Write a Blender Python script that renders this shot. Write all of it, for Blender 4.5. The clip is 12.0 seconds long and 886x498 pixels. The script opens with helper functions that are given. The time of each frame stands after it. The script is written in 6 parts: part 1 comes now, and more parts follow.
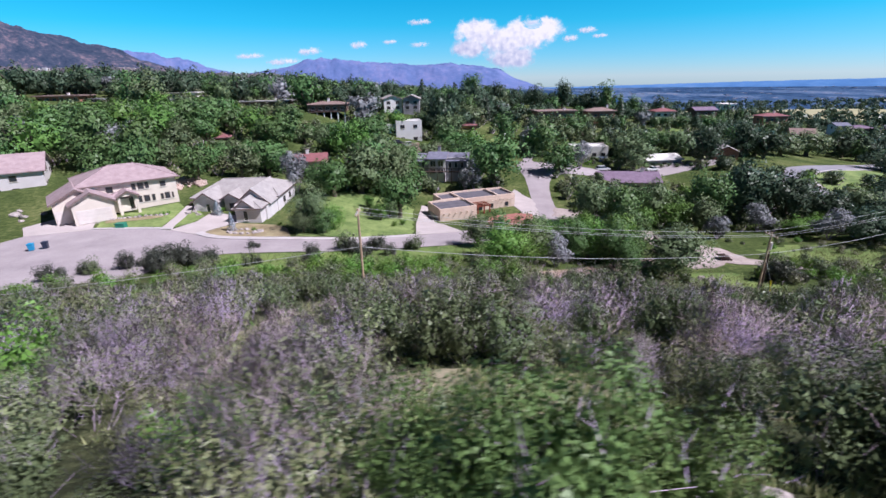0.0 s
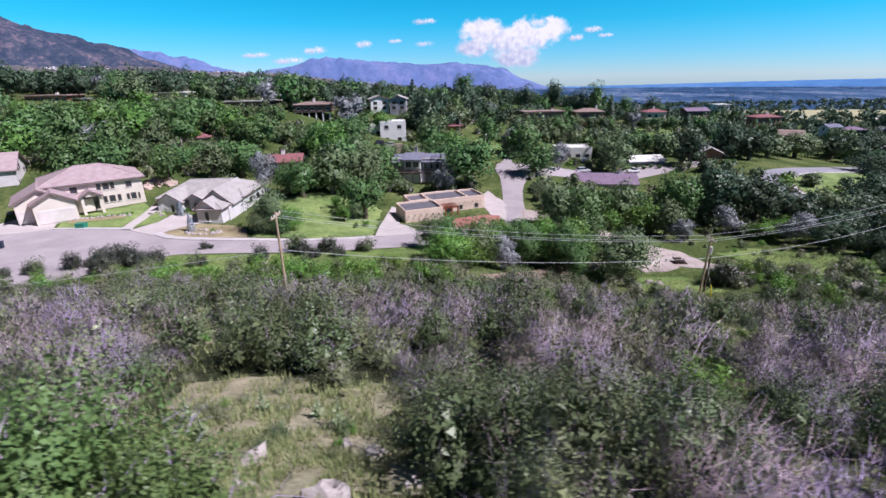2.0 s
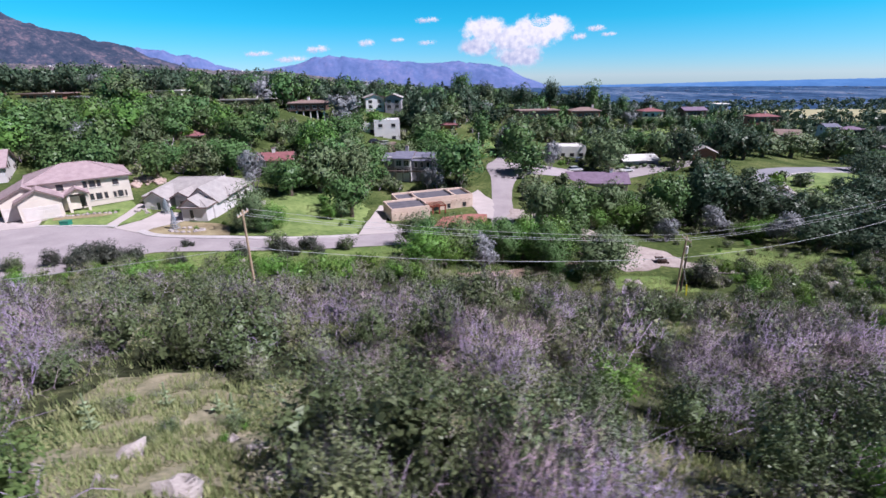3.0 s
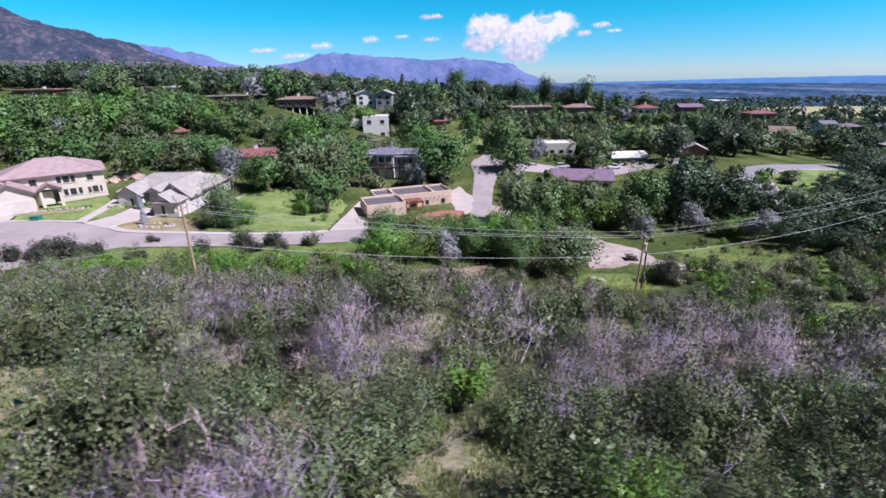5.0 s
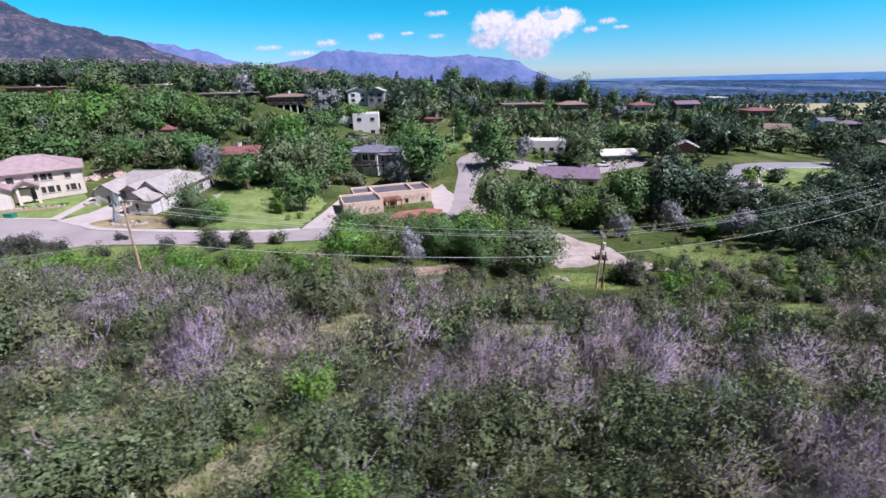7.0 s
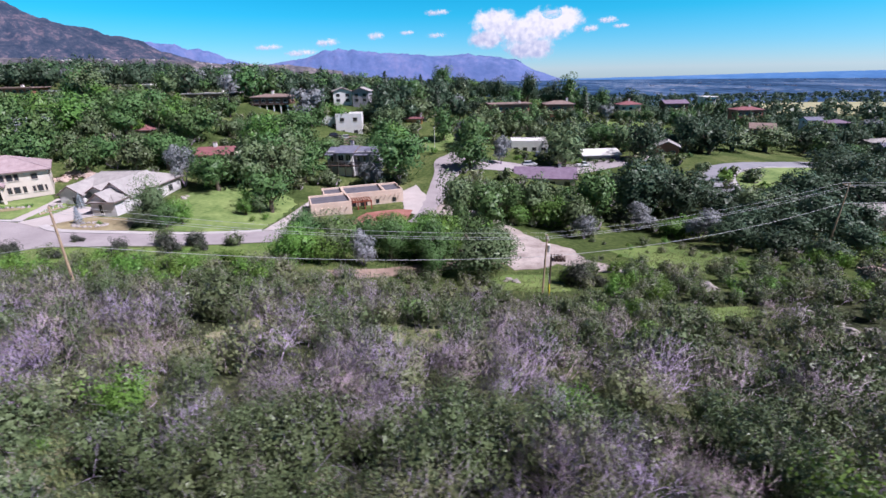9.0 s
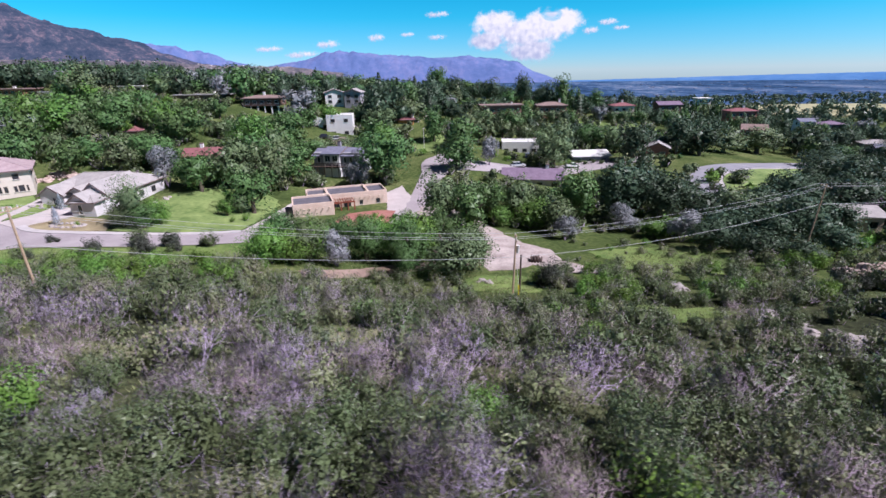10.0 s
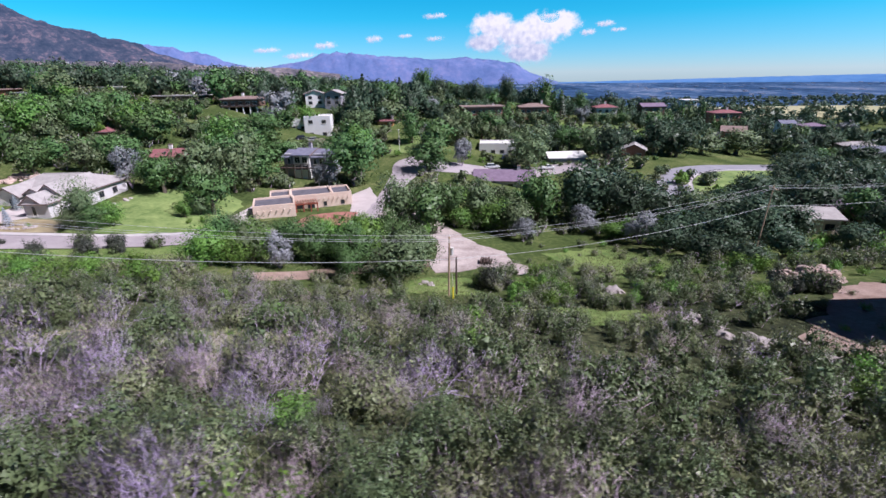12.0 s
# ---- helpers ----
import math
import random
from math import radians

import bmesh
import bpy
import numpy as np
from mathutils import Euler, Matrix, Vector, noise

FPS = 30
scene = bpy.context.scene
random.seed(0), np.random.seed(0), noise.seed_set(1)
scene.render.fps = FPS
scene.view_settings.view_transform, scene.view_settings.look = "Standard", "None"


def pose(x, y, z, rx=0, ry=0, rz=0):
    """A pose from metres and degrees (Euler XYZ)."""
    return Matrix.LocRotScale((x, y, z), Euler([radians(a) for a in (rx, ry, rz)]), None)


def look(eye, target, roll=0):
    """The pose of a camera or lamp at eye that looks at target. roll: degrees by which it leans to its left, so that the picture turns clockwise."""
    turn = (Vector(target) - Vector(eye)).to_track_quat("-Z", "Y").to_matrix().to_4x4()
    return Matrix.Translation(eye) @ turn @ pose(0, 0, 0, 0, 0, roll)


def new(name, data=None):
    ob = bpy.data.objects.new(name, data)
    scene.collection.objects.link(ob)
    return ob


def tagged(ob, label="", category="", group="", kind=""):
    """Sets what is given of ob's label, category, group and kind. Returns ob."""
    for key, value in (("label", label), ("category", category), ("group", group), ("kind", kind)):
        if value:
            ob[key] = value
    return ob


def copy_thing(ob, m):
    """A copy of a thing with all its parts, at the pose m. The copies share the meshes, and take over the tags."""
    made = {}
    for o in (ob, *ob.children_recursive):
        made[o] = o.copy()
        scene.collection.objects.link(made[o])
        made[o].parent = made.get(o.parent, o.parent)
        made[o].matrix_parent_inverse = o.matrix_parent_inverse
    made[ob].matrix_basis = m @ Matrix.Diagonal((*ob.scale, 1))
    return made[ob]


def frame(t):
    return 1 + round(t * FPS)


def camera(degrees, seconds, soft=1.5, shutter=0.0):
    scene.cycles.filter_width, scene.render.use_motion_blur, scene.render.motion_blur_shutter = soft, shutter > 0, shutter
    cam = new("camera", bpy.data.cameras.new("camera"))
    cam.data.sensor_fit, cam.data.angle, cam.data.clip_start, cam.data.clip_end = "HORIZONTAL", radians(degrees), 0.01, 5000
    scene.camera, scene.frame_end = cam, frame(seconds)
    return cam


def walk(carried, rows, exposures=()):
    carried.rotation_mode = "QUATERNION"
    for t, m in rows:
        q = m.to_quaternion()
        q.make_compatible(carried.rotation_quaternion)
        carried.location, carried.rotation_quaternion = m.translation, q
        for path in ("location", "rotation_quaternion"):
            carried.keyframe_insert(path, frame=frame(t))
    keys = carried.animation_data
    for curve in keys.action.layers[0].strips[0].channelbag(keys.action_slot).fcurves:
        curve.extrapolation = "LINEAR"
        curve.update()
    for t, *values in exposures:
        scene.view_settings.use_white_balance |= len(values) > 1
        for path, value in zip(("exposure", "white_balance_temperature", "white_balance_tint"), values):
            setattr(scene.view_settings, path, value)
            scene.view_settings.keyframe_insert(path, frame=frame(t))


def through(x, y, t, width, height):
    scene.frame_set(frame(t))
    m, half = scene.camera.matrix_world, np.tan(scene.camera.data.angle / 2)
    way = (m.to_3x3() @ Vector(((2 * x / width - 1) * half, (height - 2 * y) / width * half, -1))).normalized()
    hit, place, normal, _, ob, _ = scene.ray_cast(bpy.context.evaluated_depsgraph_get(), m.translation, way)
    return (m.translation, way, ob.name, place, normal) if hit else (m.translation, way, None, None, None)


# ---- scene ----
cam = camera(87.6, 12.0, 1.5, 0.5)
PATH = [
    (0, (-0.582, -0.68, -0.309), (-0.59, 1.197, -0.999), -1.1),
    (0.5, (1.633, -0.604, -0.129), (1.62, 1.272, -0.823), -1.1),
    (1, (3.677, -0.582, -0.029), (3.658, 1.293, -0.725), -1.0),
    (1.5, (5.556, -0.581, -0.035), (5.534, 1.295, -0.728), -1.0),
    (2, (7.298, -0.592, -0.033), (7.269, 1.284, -0.725), -1.0),
    (2.5, (8.944, -0.591, -0.067), (8.911, 1.285, -0.76), -1.0),
    (3, (10.511, -0.599, -0.129), (10.472, 1.275, -0.825), -0.9),
    (3.2, (11.197, -0.649, -0.122), (11.151, 1.226, -0.819), -0.8),
    (5, (16.164, -0.028, -0.519), (16.107, 1.843, -1.226), -0.9),
    (5.5, (17.568, 0.069, -0.509), (17.506, 1.938, -1.221), -0.9),
    (6, (18.874, 0.21, -0.515), (18.807, 2.077, -1.229), -0.9),
    (6.5, (20.337, 0.317, -0.515), (20.263, 2.182, -1.232), -1.0),
    (7, (21.784, 0.499, -0.521), (21.704, 2.364, -1.238), -1.0),
    (8.8, (27.602, 1.033, -0.355), (27.517, 2.897, -1.076), -1.1),
    (9, (28.345, 1.07, -0.398), (28.26, 2.934, -1.118), -1.1),
    (9.5, (30.169, 1.213, -0.515), (30.083, 3.078, -1.232), -1.1),
    (10, (31.991, 1.393, -0.659), (31.903, 3.26, -1.373), -1.1),
    (10.5, (33.814, 1.549, -0.732), (33.725, 3.416, -1.445), -1.1),
    (11, (35.65, 1.712, -0.769), (35.563, 3.579, -1.481), -1.0),
    (11.5, (37.5, 1.863, -0.771), (37.414, 3.73, -1.482), -1.0),
    (12, (39.335, 2.017, -0.808), (39.254, 3.886, -1.517), -1.0),
]
walk(cam, [(t, look(eye, target, roll)) for t, eye, target, roll in PATH],
     [(0.0, 0.42, 5900, 20), (12.0, 0.42, 5900, 20)])

# ---- world, sun ----
SUN_EL, SUN_AZ = 50.0, 107.0     # degrees; azimuth clockwise from +y
world = bpy.data.worlds.new("sky")
scene.world = world
world.use_nodes = True
wn = world.node_tree
sky = wn.nodes.new("ShaderNodeTexSky")
sky.sky_type = "NISHITA"
sky.sun_disc = False
sky.sun_elevation, sky.sun_rotation = radians(SUN_EL), radians(SUN_AZ)
sky.altitude, sky.air_density, sky.dust_density, sky.ozone_density = 1900.0, 1.0, 0.3, 1.4
cool = wn.nodes.new("ShaderNodeMix")
cool.data_type, cool.blend_type = "RGBA", "MULTIPLY"
cool.inputs[0].default_value = 1.0
wtc, wsep = wn.nodes.new("ShaderNodeTexCoord"), wn.nodes.new("ShaderNodeSeparateXYZ")
tone = wn.nodes.new("ShaderNodeValToRGB")     # deep blue overhead, paler and more cyan towards the horizon
for k, (pos, col) in enumerate(((0.0, (0.55, 0.72, 0.95)), (0.04, (0.34, 0.76, 0.97)), (0.1, (0.1, 0.84, 0.97)), (0.19, (0.02, 0.9, 1.0)), (0.27, (0.2, 0.29, 0.46)), (0.42, (0.1, 0.115, 0.23)), (0.7, (0.05, 0.05, 0.1)))):
    el = tone.color_ramp.elements[k] if k < 2 else tone.color_ramp.elements.new(pos)
    el.position, el.color = pos, (*col, 1)
wn.links.new(wtc.outputs["Generated"], wsep.inputs[0])
wn.links.new(wsep.outputs["Z"], tone.inputs[0])
wn.links.new(tone.outputs[0], cool.inputs[7])
wn.links.new(sky.outputs[0], cool.inputs[6])
wbg = wn.nodes["Background"]
wbg.inputs[1].default_value = 0.095
wn.links.new(cool.outputs[2], wbg.inputs[0])

sun = new("sun", bpy.data.lights.new("sun", "SUN"))
sun.data.energy, sun.data.angle, sun.data.color = 5.0, radians(0.6), (1.0, 0.95, 0.9)
sx, sy = math.sin(radians(SUN_AZ)) * math.cos(radians(SUN_EL)), math.cos(radians(SUN_AZ)) * math.cos(radians(SUN_EL))
sun.matrix_world = look((sx * 300, sy * 300, math.sin(radians(SUN_EL)) * 300), (0, 0, 0))

rng = np.random.default_rng(7)


# ---- materials ----
def mat(name, rough=0.8, metal=0.0):
    m = bpy.data.materials.new(name)
    m.use_nodes = True
    b = m.node_tree.nodes["Principled BSDF"]
    b.inputs["Roughness"].default_value, b.inputs["Metallic"].default_value = rough, metal
    b.inputs["Specular IOR Level"].default_value = 0.3
    return m, m.node_tree, b


def node(nt, kind, **values):
    n = nt.nodes.new(kind)
    for k, v in values.items():
        n.inputs[k].default_value = v
    return n


def coords(nt):
    return nt.nodes.new("ShaderNodeTexCoord").outputs["Object"]


def noise_of(nt, vec, scale, detail=4.0, rough=0.55):
    n = node(nt, "ShaderNodeTexNoise", Scale=scale, Detail=detail, Roughness=rough)
    nt.links.new(vec, n.inputs["Vector"])
    return n.outputs["Fac"]


def ramp(nt, fac, stops):
    r = nt.nodes.new("ShaderNodeValToRGB")
    e = r.color_ramp.elements
    while len(e) < len(stops):
        e.new(0.5)
    for s, (p, c) in zip(e, stops):
        s.position, s.color = p, (*c, 1)
    nt.links.new(fac, r.inputs[0])
    return r.outputs[0]


def mixed(nt, fac, a, b, blend="MIX"):
    m = nt.nodes.new("ShaderNodeMix")
    m.data_type, m.blend_type = "RGBA", blend
    for sock, v in ((m.inputs[0], fac), (m.inputs[6], a), (m.inputs[7], b)):
        if hasattr(v, "links"):
            nt.links.new(v, sock)
        else:
            sock.default_value = v if not isinstance(v, tuple) else (*v, 1)
    return m.outputs[2]


def bump(nt, b, fac, strength=0.4, dist=0.05):
    n = node(nt, "ShaderNodeBump", Strength=strength, Distance=dist)
    nt.links.new(fac, n.inputs["Height"])
    nt.links.new(n.outputs[0], b.inputs["Normal"])


def plain(name, a, b, scale=3.0, rough=0.8, metal=0.0, fine=25.0, relief=0.25):
    """A surface between two colours, mottled at two scales, with a little relief."""
    m, nt, p = mat(name, rough, metal)
    c = coords(nt)
    f = mixed(nt, 0.4, noise_of(nt, c, scale), noise_of(nt, c, fine, 6))
    nt.links.new(ramp(nt, f, ((0.32, a), (0.68, b))), p.inputs["Base Color"])
    bump(nt, p, noise_of(nt, c, fine, 6), relief, 0.03)
    return m


def leafy(name, dark, light, through=0.26, var=0.5, even=0.88, wax=0.28):
    """Foliage: each leaf and each plant differs a little; some light passes."""
    m, nt, p = mat(name, 0.42)
    p.inputs["Specular IOR Level"].default_value = wax
    geo, info = nt.nodes.new("ShaderNodeNewGeometry"), nt.nodes.new("ShaderNodeObjectInfo")
    c = nt.nodes.new("ShaderNodeTexCoord").outputs["Object"]
    f = mixed(nt, even, geo.outputs["Random Per Island"], noise_of(nt, c, 1.7, 4))
    col = ramp(nt, f, ((0.02, dark), (0.98, light)))
    hue = nt.nodes.new("ShaderNodeHueSaturation")
    for out, lo, hi, name_in in ((info.outputs["Random"], 0.5 - 0.035 * var, 0.5 + 0.03 * var, "Hue"),
                                 (info.outputs["Random"], 1 - 0.35 * var, 1 + 0.35 * var, "Value")):
        r = node(nt, "ShaderNodeMapRange", **{"To Min": lo, "To Max": hi})
        nt.links.new(out, r.inputs["Value"])
        nt.links.new(r.outputs[0], hue.inputs[name_in])
    nt.links.new(col, hue.inputs["Color"])
    nt.links.new(hue.outputs[0], p.inputs["Base Color"])
    tr = nt.nodes.new("ShaderNodeBsdfTranslucent")
    nt.links.new(hue.outputs[0], tr.inputs["Color"])
    mx = node(nt, "ShaderNodeMixShader", Fac=through)
    out = nt.nodes["Material Output"]
    nt.links.new(p.outputs[0], mx.inputs[1])
    nt.links.new(tr.outputs[0], mx.inputs[2])
    nt.links.new(mx.outputs[0], out.inputs["Surface"])
    return m


def twiggy(name, dark, light):
    """Dead wood: grey to lilac, differing from plant to plant and from twig to twig."""
    m, nt, p = mat(name, 0.9)
    geo, info = nt.nodes.new("ShaderNodeNewGeometry"), nt.nodes.new("ShaderNodeObjectInfo")
    f = mixed(nt, 0.55, geo.outputs["Random Per Island"], noise_of(nt, coords(nt), 2.0))
    col = ramp(nt, f, ((0.1, dark), (0.85, light)))
    warm = ramp(nt, info.outputs["Random"], ((0.0, (1.0, 0.9, 0.86)), (0.5, (0.9, 0.86, 0.95)), (1.0, (0.84, 0.8, 1.06))))
    nt.links.new(mixed(nt, 1.0, col, warm, "MULTIPLY"), p.inputs["Base Color"])
    return m


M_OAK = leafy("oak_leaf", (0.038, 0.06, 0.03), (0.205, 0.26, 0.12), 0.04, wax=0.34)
M_BIGLEAF = leafy("bright_oak_leaf", (0.06, 0.11, 0.035), (0.22, 0.33, 0.11), 0.16)
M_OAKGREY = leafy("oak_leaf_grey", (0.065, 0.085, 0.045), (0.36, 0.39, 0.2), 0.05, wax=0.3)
M_FRESH = leafy("fresh_leaf", (0.08, 0.17, 0.035), (0.25, 0.43, 0.09), 0.2)
M_FRESHTREE = leafy("bright_tree_leaf", (0.055, 0.125, 0.03), (0.2, 0.36, 0.085), 0.18, 0.3, wax=0.2)
M_TREE = leafy("tree_leaf", (0.038, 0.088, 0.034), (0.17, 0.29, 0.1), 0.13, wax=0.2)
M_OLIVE = leafy("olive_leaf", (0.066, 0.104, 0.05), (0.235, 0.31, 0.155), 0.13, wax=0.2)
M_DARKLEAF = leafy("dark_leaf", (0.032, 0.058, 0.038), (0.105, 0.155, 0.092), 0.12, wax=0.2)
M_CONIFER = leafy("conifer_needle", (0.015, 0.035, 0.018), (0.05, 0.085, 0.045), 0.1)
M_SPRUCE = leafy("blue_spruce_needle", (0.16, 0.2, 0.24), (0.4, 0.45, 0.52), 0.1)
M_BUSH = leafy("purplish_leaf", (0.03, 0.035, 0.03), (0.125, 0.135, 0.105), 0.08, wax=0.35)
M_GRASS = leafy("grass_blade", (0.1, 0.17, 0.045), (0.5, 0.5, 0.27), 0.3, 0.5, 0.3)
M_TWIG = twiggy("grey_twig", (0.22, 0.17, 0.215), (0.6, 0.505, 0.62))
M_BARK = plain("bark", (0.08, 0.06, 0.05), (0.2, 0.16, 0.13), 2.0, 0.95)
M_ROCK = plain("pale_stone", (0.24, 0.2, 0.2), (0.5, 0.45, 0.44), 1.2, 0.9, fine=9, relief=0.6)
M_REDROCK = plain("red_sandstone", (0.34, 0.23, 0.2), (0.62, 0.5, 0.45), 1.0, 0.9, fine=9, relief=0.6)
M_ROAD = plain("worn_concrete_road", (0.3, 0.26, 0.28), (0.43, 0.38, 0.4), 0.25, 0.9, fine=4)
M_ASPHALT = plain("grey_asphalt", (0.22, 0.21, 0.25), (0.33, 0.32, 0.36), 0.3, 0.9, fine=5)
M_KERB = plain("kerb_concrete", (0.42, 0.385, 0.4), (0.57, 0.53, 0.54), 0.8, 0.9)
M_DRIVE = plain("driveway_concrete", (0.42, 0.365, 0.365), (0.55, 0.49, 0.49), 0.4, 0.9, fine=6)
M_DIRT = plain("red_dirt", (0.19, 0.125, 0.1), (0.42, 0.31, 0.27), 0.4, 0.95, fine=3, relief=0.5)
M_DRIVEDIRT = plain("dusty_drive", (0.24, 0.19, 0.18), (0.56, 0.48, 0.46), 0.35, 0.95, fine=3, relief=0.4)
M_REDBED = plain("red_gravel", (0.27, 0.1, 0.085), (0.42, 0.2, 0.17), 0.6, 0.95, fine=10, relief=0.6)
M_BEDSOIL = plain("mulch_bed", (0.2, 0.15, 0.09), (0.42, 0.36, 0.22), 0.5, 0.95, fine=7, relief=0.5)
M_LAWN = plain("lawn", (0.065, 0.125, 0.028), (0.29, 0.36, 0.13), 0.22, 0.9, fine=1.4, relief=0.7)
M_MEADOW = plain("meadow_grass", (0.06, 0.115, 0.025), (0.25, 0.32, 0.1), 0.18, 0.9, fine=1.6, relief=0.7)
M_WOOD = plain("weathered_pole_wood", (0.34, 0.235, 0.16), (0.56, 0.42, 0.3), 1.5, 0.9)
M_DARKWOOD = plain("dark_wood", (0.05, 0.035, 0.03), (0.12, 0.08, 0.07), 1.5, 0.85)
M_WIRE = plain("wire", (0.45, 0.45, 0.48), (0.6, 0.6, 0.63), 1.0, 0.5)
M_YELLOW = plain("yellow_guard", (0.6, 0.5, 0.02), (0.8, 0.68, 0.04), 2.0, 0.5)
M_GLASS, _nt, _p = mat("window_glass", 0.08)
_p.inputs["Base Color"].default_value = (0.03, 0.035, 0.045, 1)
_p.inputs["Specular IOR Level"].default_value = 0.6
M_FRAME = plain("window_frame_paint", (0.6, 0.57, 0.56), (0.75, 0.72, 0.7), 3, 0.6)
M_DARKFRAME = plain("bronze_frame", (0.08, 0.06, 0.05), (0.14, 0.11, 0.1), 3, 0.5)
M_STUCCO = plain("cream_stucco", (0.6, 0.525, 0.47), (0.74, 0.665, 0.6), 0.5, 0.9, fine=14)
M_WHITE = plain("white_stucco", (0.68, 0.65, 0.66), (0.82, 0.8, 0.8), 0.5, 0.85, fine=14)
M_LILAC = plain("pale_grey_stucco", (0.56, 0.52, 0.54), (0.7, 0.66, 0.68), 0.5, 0.85, fine=14)
M_ADOBE = plain("pink_adobe", (0.6, 0.45, 0.375), (0.74, 0.6, 0.52), 0.5, 0.95, fine=12)
M_BROWN = plain("brown_siding", (0.12, 0.075, 0.06), (0.22, 0.14, 0.11), 0.8, 0.85)
M_REDWALL = plain("red_brown_wall", (0.28, 0.12, 0.09), (0.42, 0.2, 0.15), 0.8, 0.85)
M_GREYWALL = plain("grey_siding", (0.25, 0.24, 0.28), (0.4, 0.39, 0.43), 0.8, 0.85)
M_ROOFPALE = plain("pale_shake_roof", (0.29, 0.265, 0.265), (0.45, 0.415, 0.415), 0.9, 0.9, fine=7, relief=0.8)
M_ROOFTILE = plain("rose_tile_roof", (0.3, 0.215, 0.235), (0.47, 0.365, 0.385), 0.9, 0.9, fine=6, relief=0.8)
M_ROOFSLATE = plain("blue_grey_shingle_roof", (0.13, 0.13, 0.19), (0.24, 0.24, 0.32), 0.9, 0.85, fine=7, relief=0.8)
M_ROOFPURPLE = plain("purple_grey_shingle_roof", (0.16, 0.11, 0.17), (0.27, 0.2, 0.28), 0.9, 0.85, fine=7, relief=0.8)
M_ROOFRED = plain("dark_red_roof", (0.19, 0.07, 0.08), (0.32, 0.14, 0.15), 0.9, 0.85, fine=7, relief=0.8)
M_ROOFBROWN = plain("brown_roof", (0.19, 0.13, 0.12), (0.33, 0.24, 0.22), 0.9, 0.85, fine=7, relief=0.8)
M_ROOFGRAVEL = plain("dark_gravel_roof", (0.085, 0.08, 0.1), (0.17, 0.16, 0.19), 0.8, 0.95, fine=12)
M_ROOFWHITE = plain("white_membrane_roof", (0.62, 0.6, 0.6), (0.8, 0.78, 0.76), 0.5, 0.8)
M_FASCIA = plain("dark_fascia", (0.14, 0.1, 0.1), (0.24, 0.18, 0.17), 2, 0.8)
M_POSTRED = plain("red_timber", (0.22, 0.06, 0.04), (0.36, 0.12, 0.08), 2, 0.8)
M_GARAGE = plain("pale_garage_door", (0.62, 0.56, 0.54), (0.74, 0.68, 0.66), 1, 0.7)
M_ORANGE = plain("orange_stucco", (0.5, 0.22, 0.09), (0.66, 0.34, 0.16), 0.8, 0.9)


# ---- helpers for meshes ----
def link(name, me, parent=None, label=""):
    ob = new(name, me)
    if parent:
        ob.parent = parent
    if label:
        ob["label"] = label
    return ob


def part(name, bm, material, parent=None, label=""):
    me = bpy.data.meshes.new(name)
    bm.normal_update()
    bm.to_mesh(me)
    bm.free()
    me.materials.append(material)
    return link(name, me, parent, label)


def thing(name, m, label, category, group="", kind=""):
    e = new(name)
    e.matrix_basis = m
    return tagged(e, label, category, group, kind)


SOFT = {}      # the soft normals of foliage, by mesh


def quick(name, v, f, material, smooth=False, normals=None):
    """A mesh from arrays: v (n, 3), f (m, k); normals (n, 3) for soft shading."""
    v, f = np.asarray(v, np.float32), np.asarray(f, np.int32)
    me = bpy.data.meshes.new(name)
    me.vertices.add(len(v))
    me.vertices.foreach_set("co", v.ravel())
    me.loops.add(f.size)
    me.loops.foreach_set("vertex_index", f.ravel())
    me.polygons.add(len(f))
    me.polygons.foreach_set("loop_start", np.arange(0, f.size, f.shape[1], dtype=np.int32))
    if smooth:
        me.polygons.foreach_set("use_smooth", np.ones(len(f), bool))
    me.update(calc_edges=True)
    me.materials.append(material)
    if normals is not None:
        me.polygons.foreach_set("use_smooth", np.ones(len(f), bool))
        me.normals_split_custom_set_from_vertices(normals)
        SOFT[me.name] = np.asarray(normals, np.float32)
    return me


def box(bm, x0, x1, y0, y1, z0, z1):
    v = [bm.verts.new(p) for p in ((x0, y0, z0), (x1, y0, z0), (x1, y1, z0), (x0, y1, z0),
                                   (x0, y0, z1), (x1, y0, z1), (x1, y1, z1), (x0, y1, z1))]
    for q in ((3, 2, 1, 0), (4, 5, 6, 7), (0, 1, 5, 4), (1, 2, 6, 5), (2, 3, 7, 6), (3, 0, 4, 7)):
        bm.faces.new([v[i] for i in q])
    return bm


def boxed(*a):
    return box(bmesh.new(), *a)


def solid(points, faces):
    bm = bmesh.new()
    v = [bm.verts.new(p) for p in points]
    for f in faces:
        bm.faces.new([v[i] for i in f])
    bmesh.ops.recalc_face_normals(bm, faces=bm.faces)
    return bm


def tube(bm, a, b, ra, rb, sides=6):
    a, b = Vector(a), Vector(b)
    q = (b - a).to_track_quat("Z", "Y")
    rings = []
    for p, r in ((a, ra), (b, rb)):
        rings.append([bm.verts.new(p + q @ Vector((r * math.cos(k * math.tau / sides), r * math.sin(k * math.tau / sides), 0)))
                      for k in range(sides)])
    for k in range(sides):
        bm.faces.new((rings[0][k], rings[0][(k + 1) % sides], rings[1][(k + 1) % sides], rings[1][k]))
    bm.faces.new(rings[0][::-1])
    bm.faces.new(rings[1])
    return bm


